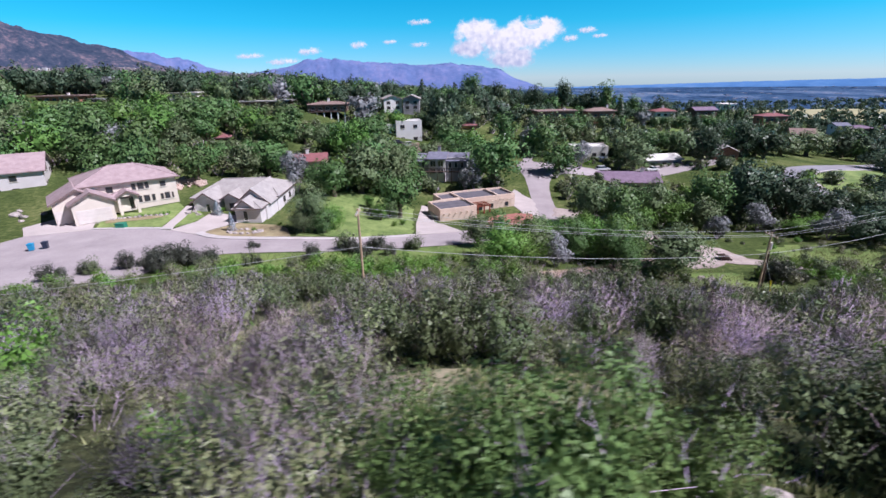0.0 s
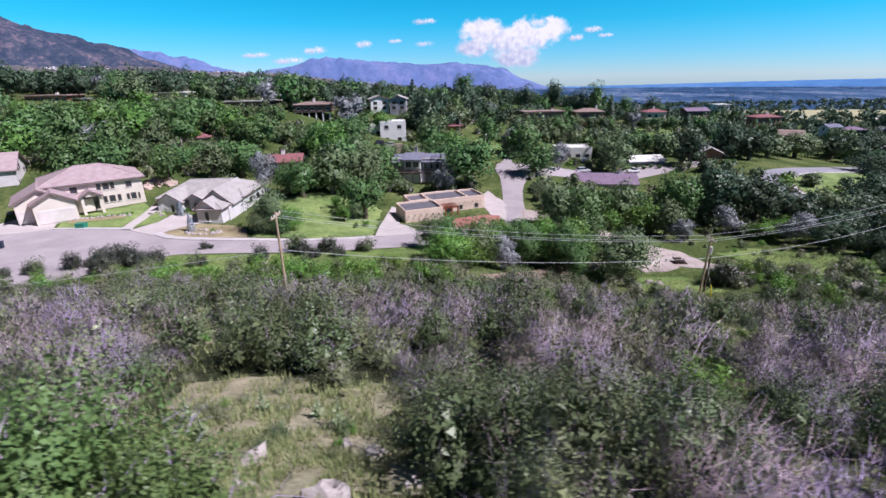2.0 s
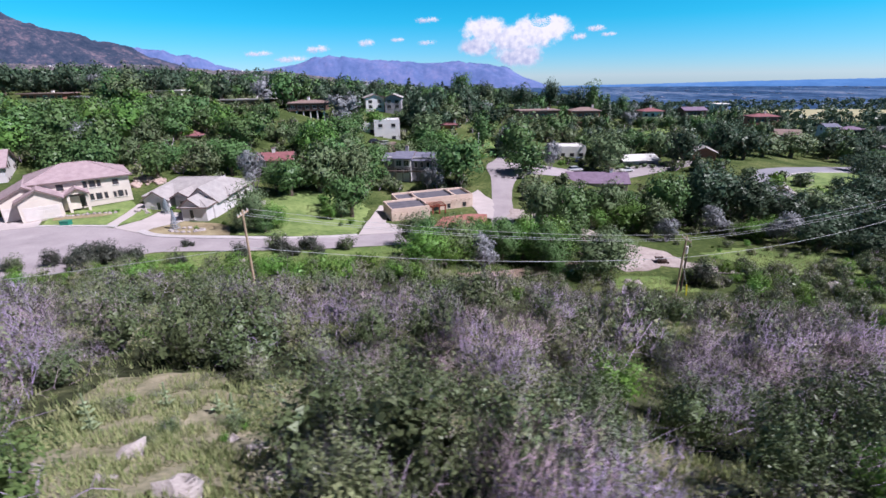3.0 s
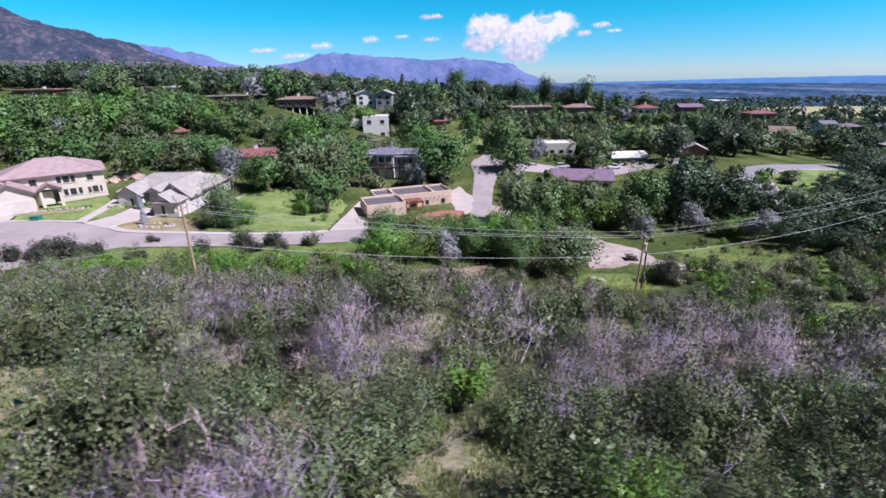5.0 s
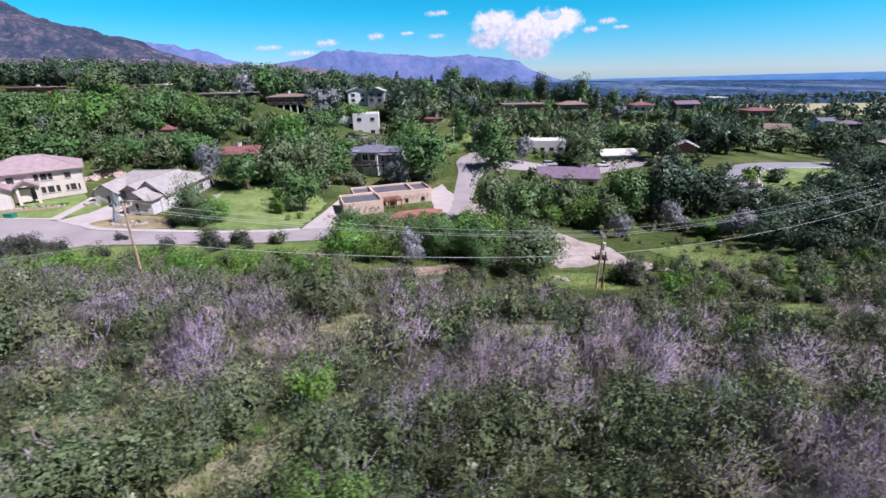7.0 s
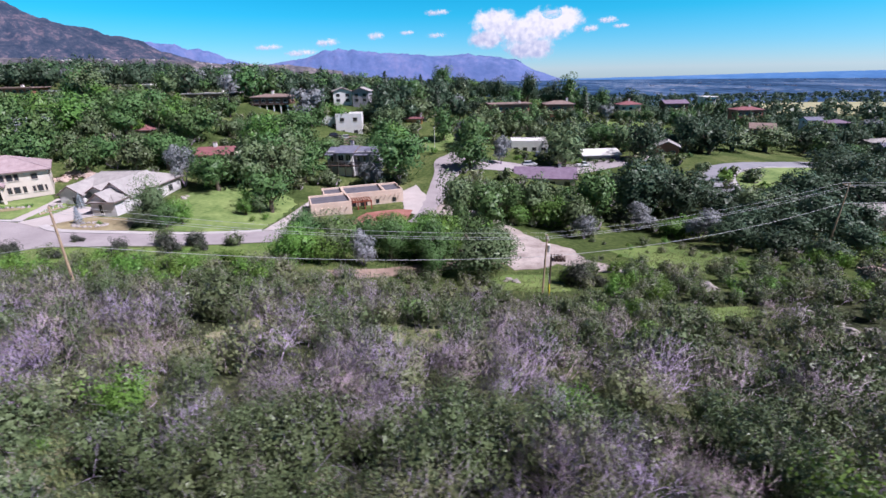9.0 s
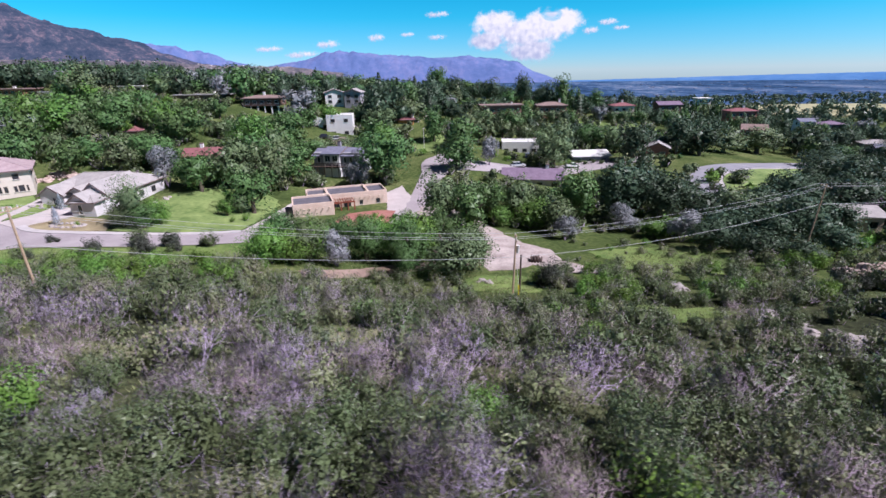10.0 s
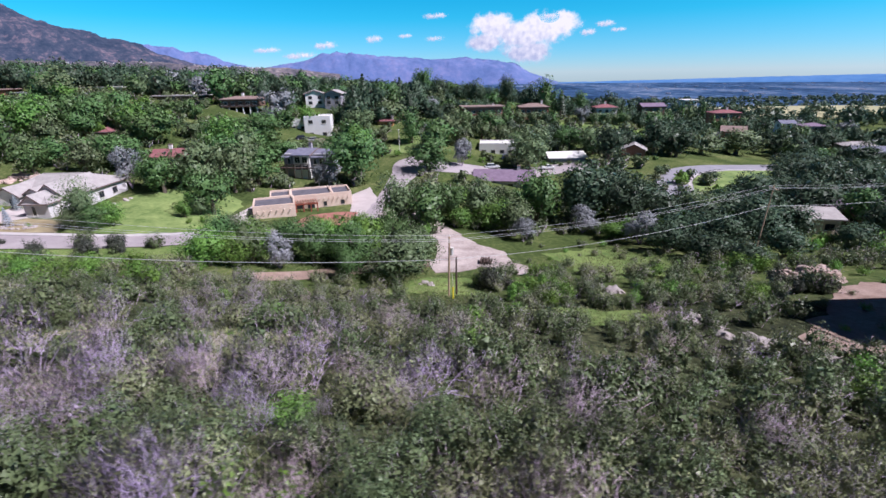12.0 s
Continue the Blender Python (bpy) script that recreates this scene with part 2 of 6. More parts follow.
# ---- terrain ----
KY = (-60, -15, 0, 8, 18, 30, 42, 55, 68, 85, 105, 130, 165, 200, 260, 400, 700)
STATIONS = (
    (-200, (10, 1, -5, -9, -12.5, -16, -19, -20.5, -20.5, -19, -15, -11, -5, -2, 0, -6, -25)),
    (-100, (8, 0, -5, -9, -12.6, -17, -21, -21.8, -21.9, -20.8, -18, -14, -8.5, -5.5, -4, -9, -25)),
    (-55, (8, 0, -5, -9, -12.6, -17.4, -21.6, -22.3, -22.5, -21.8, -20, -17, -12, -9, -8, -12, -28)),
    (-30, (8, 0, -5, -9, -12.2, -16.2, -20.6, -22.6, -23.3, -23.5, -23, -21.6, -19.6, -12.4, -11, -13, -24)),
    (0, (8, 0, -5, -9, -12, -15.9, -20, -22.8, -24.6, -26.9, -27.4, -25.2, -25, -14.6, -13, -17, -34)),
    (28, (7, -1, -6, -10.8, -14.2, -17.6, -22.9, -26.6, -27.2, -28, -27.2, -24, -24, -19, -13, -17, -38)),
    (60, (5, -4, -10, -14.5, -18, -20.8, -23, -25.6, -28.3, -30.6, -30, -30, -28.5, -23, -15, -24, -45)),
    (100, (3, -6, -12, -16, -19, -21, -22.6, -23.8, -26.5, -29, -28.4, -27.3, -28.2, -27.4, -21, -30, -48)),
    (170, (0, -8, -14, -17, -20, -23, -26, -29, -31, -32, -32.5, -33, -33.5, -34, -33, -36, -50)),
)
def prof(zs, y):
    h = 0.0
    for i in range(1, len(KY)):
        s = min(1.0, max(0.0, (y - KY[i-1]) / (KY[i] - KY[i-1])))
        h += (zs[i] - zs[i-1]) * s
    return zs[0] + h
def height(x, y):
    if x <= STATIONS[0][0]: return prof(STATIONS[0][1], y)
    for (xa, za), (xb, zb) in zip(STATIONS, STATIONS[1:]):
        if x <= xb:
            s = (x - xa) / (xb - xa); s = s*s*(3-2*s)
            return prof(za, y)*(1-s) + prof(zb, y)*s
    return prof(STATIONS[-1][1], y)


def ground_z(x, y):
    h = (height(x, y - 4) + 2 * height(x, y) + height(x, y + 4)) / 4
    d = math.hypot(x - 20, y)
    if y > 600 or abs(x) > 500:      # the open plain and the foot of the mountains
        s = min(1.0, max(0.0, (max(y - 600, abs(x) - 500)) / 900))
        left = min(1.0, max(0.0, (-x / max(y, 1) - 0.05) / 0.5))
        h = h * (1 - s) + s * (-88 + left * 45 * min(1.0, d / 3500))
    k = 0.25 + 0.75 * min(1.0, max(0.0, (d - 220) / 100))
    return h + k * (noise.noise(Vector((x * 0.045, y * 0.045, 2.0))) + 0.35 * noise.noise(Vector((x * 0.2, y * 0.2, 5.0))))


def lines(stops):
    out = []
    for (a, b, step) in stops:
        out += list(np.arange(a, b, step))
    return out


gx = lines(((-4600, -1000, 300), (-1000, -300, 50), (-300, -100, 10), (-100, 140, 2), (140, 200, 4), (200, 340, 10), (340, 1000, 50), (1000, 4700, 300)))
gy = lines(((-1500, -100, 200), (-100, -10, 10), (-10, 140, 2), (140, 300, 5), (300, 700, 20), (700, 1500, 80), (1500, 4800, 300)))
gv = np.array([(x, y, ground_z(x, y)) for y in gy for x in gx])
nx_ = len(gx)
gf = np.array([(j * nx_ + i, j * nx_ + i + 1, (j + 1) * nx_ + i + 1, (j + 1) * nx_ + i) for j in range(len(gy) - 1) for i in range(nx_ - 1)])

m, nt, p = mat("hillside_ground", 0.95)
c = coords(nt)
# Soil and litter, coloured near black to carry the shade between the shrubs.
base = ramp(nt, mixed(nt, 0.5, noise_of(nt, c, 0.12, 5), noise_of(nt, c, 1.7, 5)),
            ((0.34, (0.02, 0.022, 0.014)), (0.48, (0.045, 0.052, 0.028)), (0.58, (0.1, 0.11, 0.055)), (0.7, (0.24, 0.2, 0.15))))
squash = nt.nodes.new("ShaderNodeMapping")
squash.inputs["Scale"].default_value = (1.0, 0.3, 1.0)
nt.links.new(c, squash.inputs["Vector"])
# Distance haze put into the colour: the far plain is painted blue.
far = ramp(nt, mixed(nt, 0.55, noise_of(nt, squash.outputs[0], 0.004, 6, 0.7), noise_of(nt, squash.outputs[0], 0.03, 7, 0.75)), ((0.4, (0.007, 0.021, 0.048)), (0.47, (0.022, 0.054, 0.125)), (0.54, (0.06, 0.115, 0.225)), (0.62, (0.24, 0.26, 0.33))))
sep = nt.nodes.new("ShaderNodeSeparateXYZ")
nt.links.new(c, sep.inputs[0])
# Valley grass, its colour lowered for brush and shadows between the trees.
grassy = ramp(nt, mixed(nt, 0.5, noise_of(nt, c, 0.09, 5), noise_of(nt, c, 1.3, 5)),
              ((0.34, (0.035, 0.055, 0.018)), (0.5, (0.08, 0.11, 0.036)), (0.66, (0.19, 0.2, 0.085))))
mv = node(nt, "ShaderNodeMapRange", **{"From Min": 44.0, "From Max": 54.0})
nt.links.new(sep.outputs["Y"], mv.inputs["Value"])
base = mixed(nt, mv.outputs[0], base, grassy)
# The hazed blue takes over from y 450 to 900.
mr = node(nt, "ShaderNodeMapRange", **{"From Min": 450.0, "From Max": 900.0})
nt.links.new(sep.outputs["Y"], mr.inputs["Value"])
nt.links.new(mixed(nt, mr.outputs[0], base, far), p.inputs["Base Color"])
bump(nt, p, noise_of(nt, c, 4.0, 6), 0.6, 0.15)
p.inputs["Specular IOR Level"].default_value = 0.05
M_GROUND = m
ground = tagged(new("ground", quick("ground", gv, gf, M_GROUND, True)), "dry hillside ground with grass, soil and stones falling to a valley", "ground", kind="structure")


def patch(name, outline, material, lift, label, category, step=2.0, depth=0.5, kind="structure"):
    """A flat cover that lies on the ground inside an outline, with an edge that goes down into it."""
    bm = bmesh.new()
    bm.faces.new([bm.verts.new((x, y, 0)) for x, y in outline])
    for ax in (0, 1):
        lo, hi = min(q[ax] for q in outline), max(q[ax] for q in outline)
        k = math.ceil(lo / step) * step
        while k < hi:
            co, no = [0, 0, 0], [0, 0, 0]
            co[ax], no[ax] = k, 1
            bmesh.ops.bisect_plane(bm, geom=bm.verts[:] + bm.edges[:] + bm.faces[:], plane_co=co, plane_no=no)
            k += step
    for v in bm.verts:
        v.co.z = ground_z(v.co.x, v.co.y) + lift
    bmesh.ops.recalc_face_normals(bm, faces=bm.faces)
    if sum(f.normal.z for f in bm.faces) < 0:
        bmesh.ops.reverse_faces(bm, faces=bm.faces)
    rim = [e for e in bm.edges if e.is_boundary]
    r = bmesh.ops.extrude_edge_only(bm, edges=rim)
    for v in r["geom"]:
        if isinstance(v, bmesh.types.BMVert):
            v.co.z -= depth
    ob = part(name, bm, material)
    return tagged(ob, label, category, kind=kind)


def ribbon(pts, width):
    """The outline of a way of that width along some points."""
    left, right = [], []
    for i, p in enumerate(pts):
        a, b = Vector(pts[max(i - 1, 0)]), Vector(pts[min(i + 1, len(pts) - 1)])
        d = (b - a).normalized()
        w = width[i] if isinstance(width, (tuple, list)) else width
        left.append((p[0] - d.y * w / 2, p[1] + d.x * w / 2))
        right.append((p[0] + d.y * w / 2, p[1] - d.x * w / 2))
    return left + right[::-1]


def oval(x, y, a, b, n=24, turn=0.0, wob=0.0):
    out = []
    for k in range(n):
        t = k * math.tau / n
        r = 1 + wob * math.sin(3 * t + x) + wob * 0.7 * math.sin(5 * t + y) + 3 * wob * noise.noise(Vector((x + 2.2 * math.cos(t), y + 2.2 * math.sin(t), 0.5)))
        u, v = a * r * math.cos(t), b * r * math.sin(t)
        out.append((x + u * math.cos(turn) - v * math.sin(turn), y + u * math.sin(turn) + v * math.cos(turn)))
    return out


def ragged(pts, amp, step=1.2):
    """The same outline with more points, worn uneven."""
    out = []
    for (xa, ya), (xb, yb) in zip(pts, pts[1:] + pts[:1]):
        n = max(1, int(math.hypot(xb - xa, yb - ya) / step))
        for k in range(n):
            x, y = xa + (xb - xa) * k / n, ya + (yb - ya) * k / n
            out.append((x + amp * noise.noise(Vector((x * 0.45, y * 0.45, 1.0))), y + amp * noise.noise(Vector((x * 0.45, y * 0.45, 8.0)))))
    return out


def smooth_way(pts, n=6):
    """More points along a bent way."""
    out = []
    for i in range(len(pts) - 1):
        p0, p1, p2, p3 = (Vector((*pts[min(max(k, 0), len(pts) - 1)], 0)) for k in (i - 1, i, i + 1, i + 2))
        for j in range(n):
            t = j / n
            q = 0.5 * ((2 * p1) + (p2 - p0) * t + (2 * p0 - 5 * p1 + 4 * p2 - p3) * t * t + (3 * p1 - p0 - 3 * p2 + p3) * t ** 3)
            out.append((q.x, q.y))
    return out + [tuple(pts[-1])]


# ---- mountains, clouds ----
# The blue haze of distance is painted in, as base colour and faint emission.
def haze_mat(name, a, b, c3, scale, haze, power):
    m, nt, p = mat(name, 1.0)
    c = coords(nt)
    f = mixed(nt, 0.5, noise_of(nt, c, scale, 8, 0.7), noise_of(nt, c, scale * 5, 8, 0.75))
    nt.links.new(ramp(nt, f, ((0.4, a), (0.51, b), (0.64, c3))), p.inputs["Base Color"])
    p.inputs["Emission Color"].default_value = (*haze, 1)
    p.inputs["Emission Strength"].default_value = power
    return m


def mountain(name, az0, az1, dist, depth, crest, foot, material, label, seed, rough):
    """A range between two bearings (degrees right of +y); crest(s) gives its height along it."""
    n, k = 260, 40
    v, f = [], []
    for j in range(k + 1):
        u = j / k
        for i in range(n + 1):
            s = i / n
            a = radians(az0 + (az1 - az0) * s)
            r = dist + depth * u
            x, y = r * math.sin(a), r * math.cos(a)
            top = crest(s)
            prof_ = math.sin(min(u * 1.35, 1.0) * math.pi / 2) ** 1.2
            q = Vector((x * 0.0022, y * 0.0022, seed))
            z = foot + (top - foot) * prof_ * (1 + rough * (noise.fractal(q, 0.9, 2.1, 6) - 0.1) * (1.15 - 0.8 * u))
            z += (top - foot) * 0.06 * noise.fractal(q * 5, 0.8, 2.0, 4) * prof_
            v.append((x, y, z))
    w = n + 1
    for j in range(k):
        for i in range(n):
            f.append((j * w + i, j * w + i + 1, (j + 1) * w + i + 1, (j + 1) * w + i))
    return tagged(new(name, quick(name, v, f, material, False)), label, "mountain", kind="structure")


def curve_of(stops):
    def f(s):
        for (a, ha), (b, hb) in zip(stops, stops[1:]):
            if s <= b:
                t = (s - a) / (b - a)
                t = t * t * (3 - 2 * t) * 0.5 + t * 0.5
                return ha + (hb - ha) * t
        return stops[-1][1]
    return f


# Farther ranges are bluer and emit more: haze put into each material.
M_MTN = haze_mat("forested_mountain", (0.008, 0.018, 0.022), (0.036, 0.042, 0.052), (0.21, 0.14, 0.14), 0.008, (0.1, 0.17, 0.5), 0.13)
M_MTNFAR = haze_mat("hazed_mountain", (0.05, 0.08, 0.16), (0.09, 0.115, 0.22), (0.17, 0.16, 0.26), 0.003, (0.14, 0.22, 0.6), 0.3)
M_MESA = haze_mat("hazed_mesa", (0.03, 0.07, 0.16), (0.05, 0.11, 0.22), (0.1, 0.15, 0.25), 0.002, (0.06, 0.22, 0.55), 0.42)
M_FOOT = haze_mat("bare_foothill", (0.04, 0.042, 0.045), (0.12, 0.1, 0.1), (0.36, 0.29, 0.27), 0.012, (0.12, 0.16, 0.4), 0.1)
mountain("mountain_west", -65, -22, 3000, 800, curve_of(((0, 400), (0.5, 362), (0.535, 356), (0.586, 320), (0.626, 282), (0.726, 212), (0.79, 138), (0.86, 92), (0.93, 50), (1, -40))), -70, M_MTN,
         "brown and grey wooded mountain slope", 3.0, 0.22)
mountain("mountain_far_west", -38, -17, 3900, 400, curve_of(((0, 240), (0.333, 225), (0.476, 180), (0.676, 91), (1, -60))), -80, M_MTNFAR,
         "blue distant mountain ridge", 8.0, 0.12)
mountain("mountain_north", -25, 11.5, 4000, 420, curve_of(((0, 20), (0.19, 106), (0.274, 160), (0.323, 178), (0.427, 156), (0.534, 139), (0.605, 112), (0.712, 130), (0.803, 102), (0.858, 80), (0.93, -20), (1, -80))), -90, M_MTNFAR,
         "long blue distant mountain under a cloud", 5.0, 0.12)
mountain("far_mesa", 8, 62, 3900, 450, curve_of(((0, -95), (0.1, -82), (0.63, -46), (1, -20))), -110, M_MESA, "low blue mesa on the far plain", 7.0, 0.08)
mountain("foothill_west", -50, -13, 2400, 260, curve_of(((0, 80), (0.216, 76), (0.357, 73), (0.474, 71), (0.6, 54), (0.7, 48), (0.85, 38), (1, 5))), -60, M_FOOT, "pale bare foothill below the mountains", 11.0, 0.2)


def cloud(x, z, w, h, seed, puffs, wisp, fray=1.7):
    """A soft cumulus far off against the sky: billows about some middles (x, z, radii, in halves of its size), frayed by noise."""
    m = bpy.data.materials.new("cloud_painted_shading")
    m.use_nodes = True
    nt = m.node_tree
    nt.nodes.remove(nt.nodes["Principled BSDF"])
    c = coords(nt)

    def op(kind, a, b=0.0):
        q = nt.nodes.new("ShaderNodeMath")
        q.operation = kind
        for sock, val in zip(q.inputs, (a, b)):
            if hasattr(val, "links"):
                nt.links.new(val, sock)
            else:
                sock.default_value = val
        return q.outputs[0]

    body = None
    for px, pz, rx, rz in puffs:
        mp = nt.nodes.new("ShaderNodeMapping")
        mp.vector_type = "TEXTURE"
        mp.inputs["Location"].default_value = (px * w, 0, pz * h)
        mp.inputs["Scale"].default_value = (rx * w, 1, rz * h)
        nt.links.new(c, mp.inputs["Vector"])
        ln = nt.nodes.new("ShaderNodeVectorMath")
        ln.operation = "LENGTH"
        nt.links.new(mp.outputs[0], ln.inputs[0])
        one = op("SUBTRACT", 1.0, ln.outputs["Value"])
        body = one if body is None else op("SMOOTH_MAX", body, one)
    off = nt.nodes.new("ShaderNodeVectorMath")
    off.operation = "ADD"
    off.inputs[1].default_value = (seed * 917.0, seed * 371.0, 0)
    nt.links.new(c, off.inputs[0])
    billow = noise_of(nt, off.outputs[0], 2.6 / h, 9, 0.6)
    d = op("ADD", body, op("MULTIPLY", op("SUBTRACT", billow, 0.5), fray))
    mr = node(nt, "ShaderNodeMapRange", **{"From Min": 0.0, "From Max": wisp})
    mr.interpolation_type = "SMOOTHSTEP"
    nt.links.new(d, mr.inputs["Value"])
    sep_ = nt.nodes.new("ShaderNodeSeparateXYZ")
    nt.links.new(c, sep_.inputs[0])
    # Sun and shade are painted into the emission: white top and right, lilac underside.
    rise = op("ADD", op("MULTIPLY", sep_.outputs["Z"], 0.22 / h), op("ADD", op("MULTIPLY", noise_of(nt, off.outputs[0], 4.5 / h, 6, 0.55), 0.9), op("MULTIPLY", sep_.outputs["X"], 0.06 / w)))
    em = node(nt, "ShaderNodeEmission", Strength=0.72)
    nt.links.new(ramp(nt, rise, ((0.22, (0.52, 0.56, 0.74)), (0.42, (0.76, 0.76, 0.86)), (0.62, (1.0, 0.96, 0.97)))), em.inputs["Color"])
    tr = nt.nodes.new("ShaderNodeBsdfTransparent")
    mx = nt.nodes.new("ShaderNodeMixShader")
    nt.links.new(mr.outputs[0], mx.inputs[0])
    nt.links.new(tr.outputs[0], mx.inputs[1])
    nt.links.new(em.outputs[0], mx.inputs[2])
    nt.links.new(mx.outputs[0], nt.nodes["Material Output"].inputs["Surface"])
    bm = bmesh.new()
    bmesh.ops.create_circle(bm, cap_ends=True, segments=24, radius=1.0)
    for v in bm.verts:
        v.co = Vector((v.co.x * w * 1.7, 0, v.co.y * h * 1.7))
    ob = part("cloud", bm, m)
    ob.location = (x, 4300, z)
    return tagged(ob, "small white cumulus cloud in a blue sky" if w < 250 else "large white cumulus cloud over the mountains", "cloud", "clouds in the sky", "structure")


cloud(553, 262, 440, 215, 1.0, ((-0.55, 0.55, 0.5, 0.5), (0.5, 0.5, 0.62, 0.52), (0.0, 0.2, 0.75, 0.6), (-0.7, -0.1, 0.4, 0.4), (0.15, -0.45, 0.55, 0.5), (0.75, 0.75, 0.3, 0.25)), 0.45, 1.25)
for i_, (cx_, cz_, cw_, ch_) in enumerate(((-179, 450, 100, 36), (-709, 282, 72, 48), (-1136, 240, 105, 48), (-1647, 212, 125, 36), (-437, 303, 60, 28),
                                           (-183, 277, 78, 34), (1237, 366, 78, 40), (1098, 304, 66, 46), (1349, 321, 66, 28), (770, 433, 50, 30), (-1367, 163, 145, 42))):
    cloud(cx_, cz_, cw_, ch_, 1.37 + i_ * 0.37, ((-0.35, 0.0, 0.8, 0.75), (0.4, 0.15, 0.75, 0.7)), 0.95)

# ---- roads, drives, lawns ----
STREET_N = [(-40, 69.6), (-30, 67.6), (-24, 67.6), (-14, 69), (-4, 74.2), (2, 78)]
STREET_S = [(8, 70.5), (-1, 66), (-13, 62.4), (-22, 61.3), (-32, 60.4), (-36, 57)]
patch("road_1", [(-57, 71), (-47.5, 71.4), (-43.5, 71.2)] + STREET_N + [(10, 82), (14, 80)] + STREET_S
      + [(-38, 50), (-46, 46.6), (-56, 47), (-66, 54), (-69, 62), (-66, 69)], M_ROAD, 0.05,
      "pale worn residential street ending in a cul-de-sac", "road")
patch("kerb_1", ribbon(smooth_way([(-40.5, 70.6), (-36.8, 68.6), (-30, 67.9), (-24, 67.9), (-14, 69.3), (-5.5, 73.8)]), 1.3), M_KERB, 0.16,
      "pale concrete kerb and pavement along the street", "kerb")
patch("kerb_2", ribbon(smooth_way([(-58, 71.2), (-50.6, 71.5), (-45.4, 72.1)]), 0.7), M_KERB, 0.16, "pale concrete kerb round the cul-de-sac", "kerb")
patch("driveway_1", [(-57.8, 70.8), (-61.2, 77.2), (-60.6, 79.2), (-68, 76.2), (-70, 72), (-66.5, 68)], M_DRIVE, 0.1, "pale concrete driveway before a garage", "driveway")
patch("driveway_2", [(-45.4, 71.4), (-40, 69.4), (-39.4, 72.2), (-36.6, 77.2), (-36.4, 81), (-43.4, 81.6), (-43.6, 76)], M_DRIVE, 0.1, "curved pale concrete driveway", "driveway")
patch("driveway_3", [(-5.4, 73.8), (2.6, 77.5), (-0.5, 84.5), (-2.5, 86), (-3.2, 99), (-5.6, 100), (-6, 84)], M_DRIVE, 0.1, "pale concrete driveway beside an adobe house", "driveway")
patch("patio", ragged([(16.6, 92.6), (19.2, 90.4), (20.2, 104), (17, 112), (13.6, 107)], 0.5), M_DRIVE, 0.1, "pinkish concrete patio beside an adobe house", "patio")
patch("garden_path", ribbon([(-46.4, 72), (-47.3, 78), (-48.6, 84.5)], 1.6), M_DRIVE, 0.12, "pale concrete garden path", "path")
patch("lawn_1", ragged([(-57.6, 71.6), (-50.6, 72.2), (-47.6, 72.6), (-48.2, 78), (-49.6, 84), (-51.8, 86), (-56.6, 81.6), (-60.6, 77.8)], 0.25), M_LAWN, 0.08, "mown green front lawn", "lawn")
patch("lawn_2", [(-45.6, 73), (-44, 75.6), (-43.8, 79.6), (-46.6, 83), (-47.6, 80), (-46.6, 76)], M_LAWN, 0.08, "small green lawn beside a path", "lawn")
patch("lawn_3", ragged([(-24.4, 69.3), (-14, 70.1), (-6.2, 74.6), (-6.6, 84), (-7.5, 97), (-14, 103), (-22.4, 101), (-28.6, 93), (-27.6, 84)], 1.0), M_LAWN, 0.07, "open green lawn between two houses", "lawn")
patch("planting_bed_1", ragged([(-39.4, 70.6), (-36.6, 69), (-30, 68.7), (-25, 68.9), (-26.6, 73), (-29.6, 75.6), (-36.4, 76.6), (-38.8, 72.4)], 0.5), M_BEDSOIL, 0.09, "dry mulch bed with grass before a house", "garden bed")
patch("planting_bed_2", oval(-54.4, 76.2, 4.4, 1.1, 20, 0.35, 0.05), M_BEDSOIL, 0.14, "curved mulch bed in a lawn", "garden bed")
patch("planting_bed_3", ragged([(8.5, 91), (14.5, 94), (18, 93.6), (17.4, 86.5), (10.8, 81.6), (7, 83)], 0.6), M_REDBED, 0.12, "red gravel bed beside an adobe house", "garden bed")
patch("verge_1", ragged([(-35, 57.4), (-31.5, 59.9), (-22, 60.7), (-13, 61.8), (-1, 65.2), (6, 69.2), (14, 70), (15, 62), (3, 58), (-12, 54.5), (-30, 53)], 0.8), M_MEADOW, 0.04, "yellow-green rough grass verge", "grass")
patch("road_2", smooth_way([(17.6, 86), (18.8, 91), (20.4, 111), (21, 122), (20.4, 129), (21.4, 136), (23.6, 141), (26.4, 152), (29, 151), (26.6, 138), (39, 138.6), (68, 152.5), (90, 160), (91, 152), (66, 139.5), (40, 126.5), (29.6, 122.5), (25.4, 111), (23.4, 91), (22, 86)], 3), M_ROAD, 0.06,
      "pale concrete street that climbs to a crossing", "road")
patch("road_3", ragged([(24, 98), (30, 95), (35.5, 88), (38.5, 83.5), (40.2, 80.2), (43.1, 75.4), (46.2, 72.8), (47.1, 66.5), (52.2, 61.9), (51, 59.5), (47, 60.8), (45.3, 63.5), (42.1, 64.5), (40.3, 62.6),
                 (35.9, 61.3), (34.5, 64), (35.5, 70), (34.8, 78), (31, 86), (25, 90), (22, 92)], 0.8), M_DRIVEDIRT, 0.07, "pale dirt and concrete drive through trees", "road")
patch("road_4", ribbon(smooth_way([(40, 66), (33, 65.4), (23.5, 61.6), (18, 57.2), (12, 53)]), 3.2), M_DIRT, 0.05, "narrow reddish dirt track", "track")
BEND = [(88.6, 102), (90.6, 111), (93.6, 120.4), (97.6, 128.5), (104.3, 134.6), (113, 139.6), (120, 143.5), (132, 150.5), (148, 160), (180, 178)]
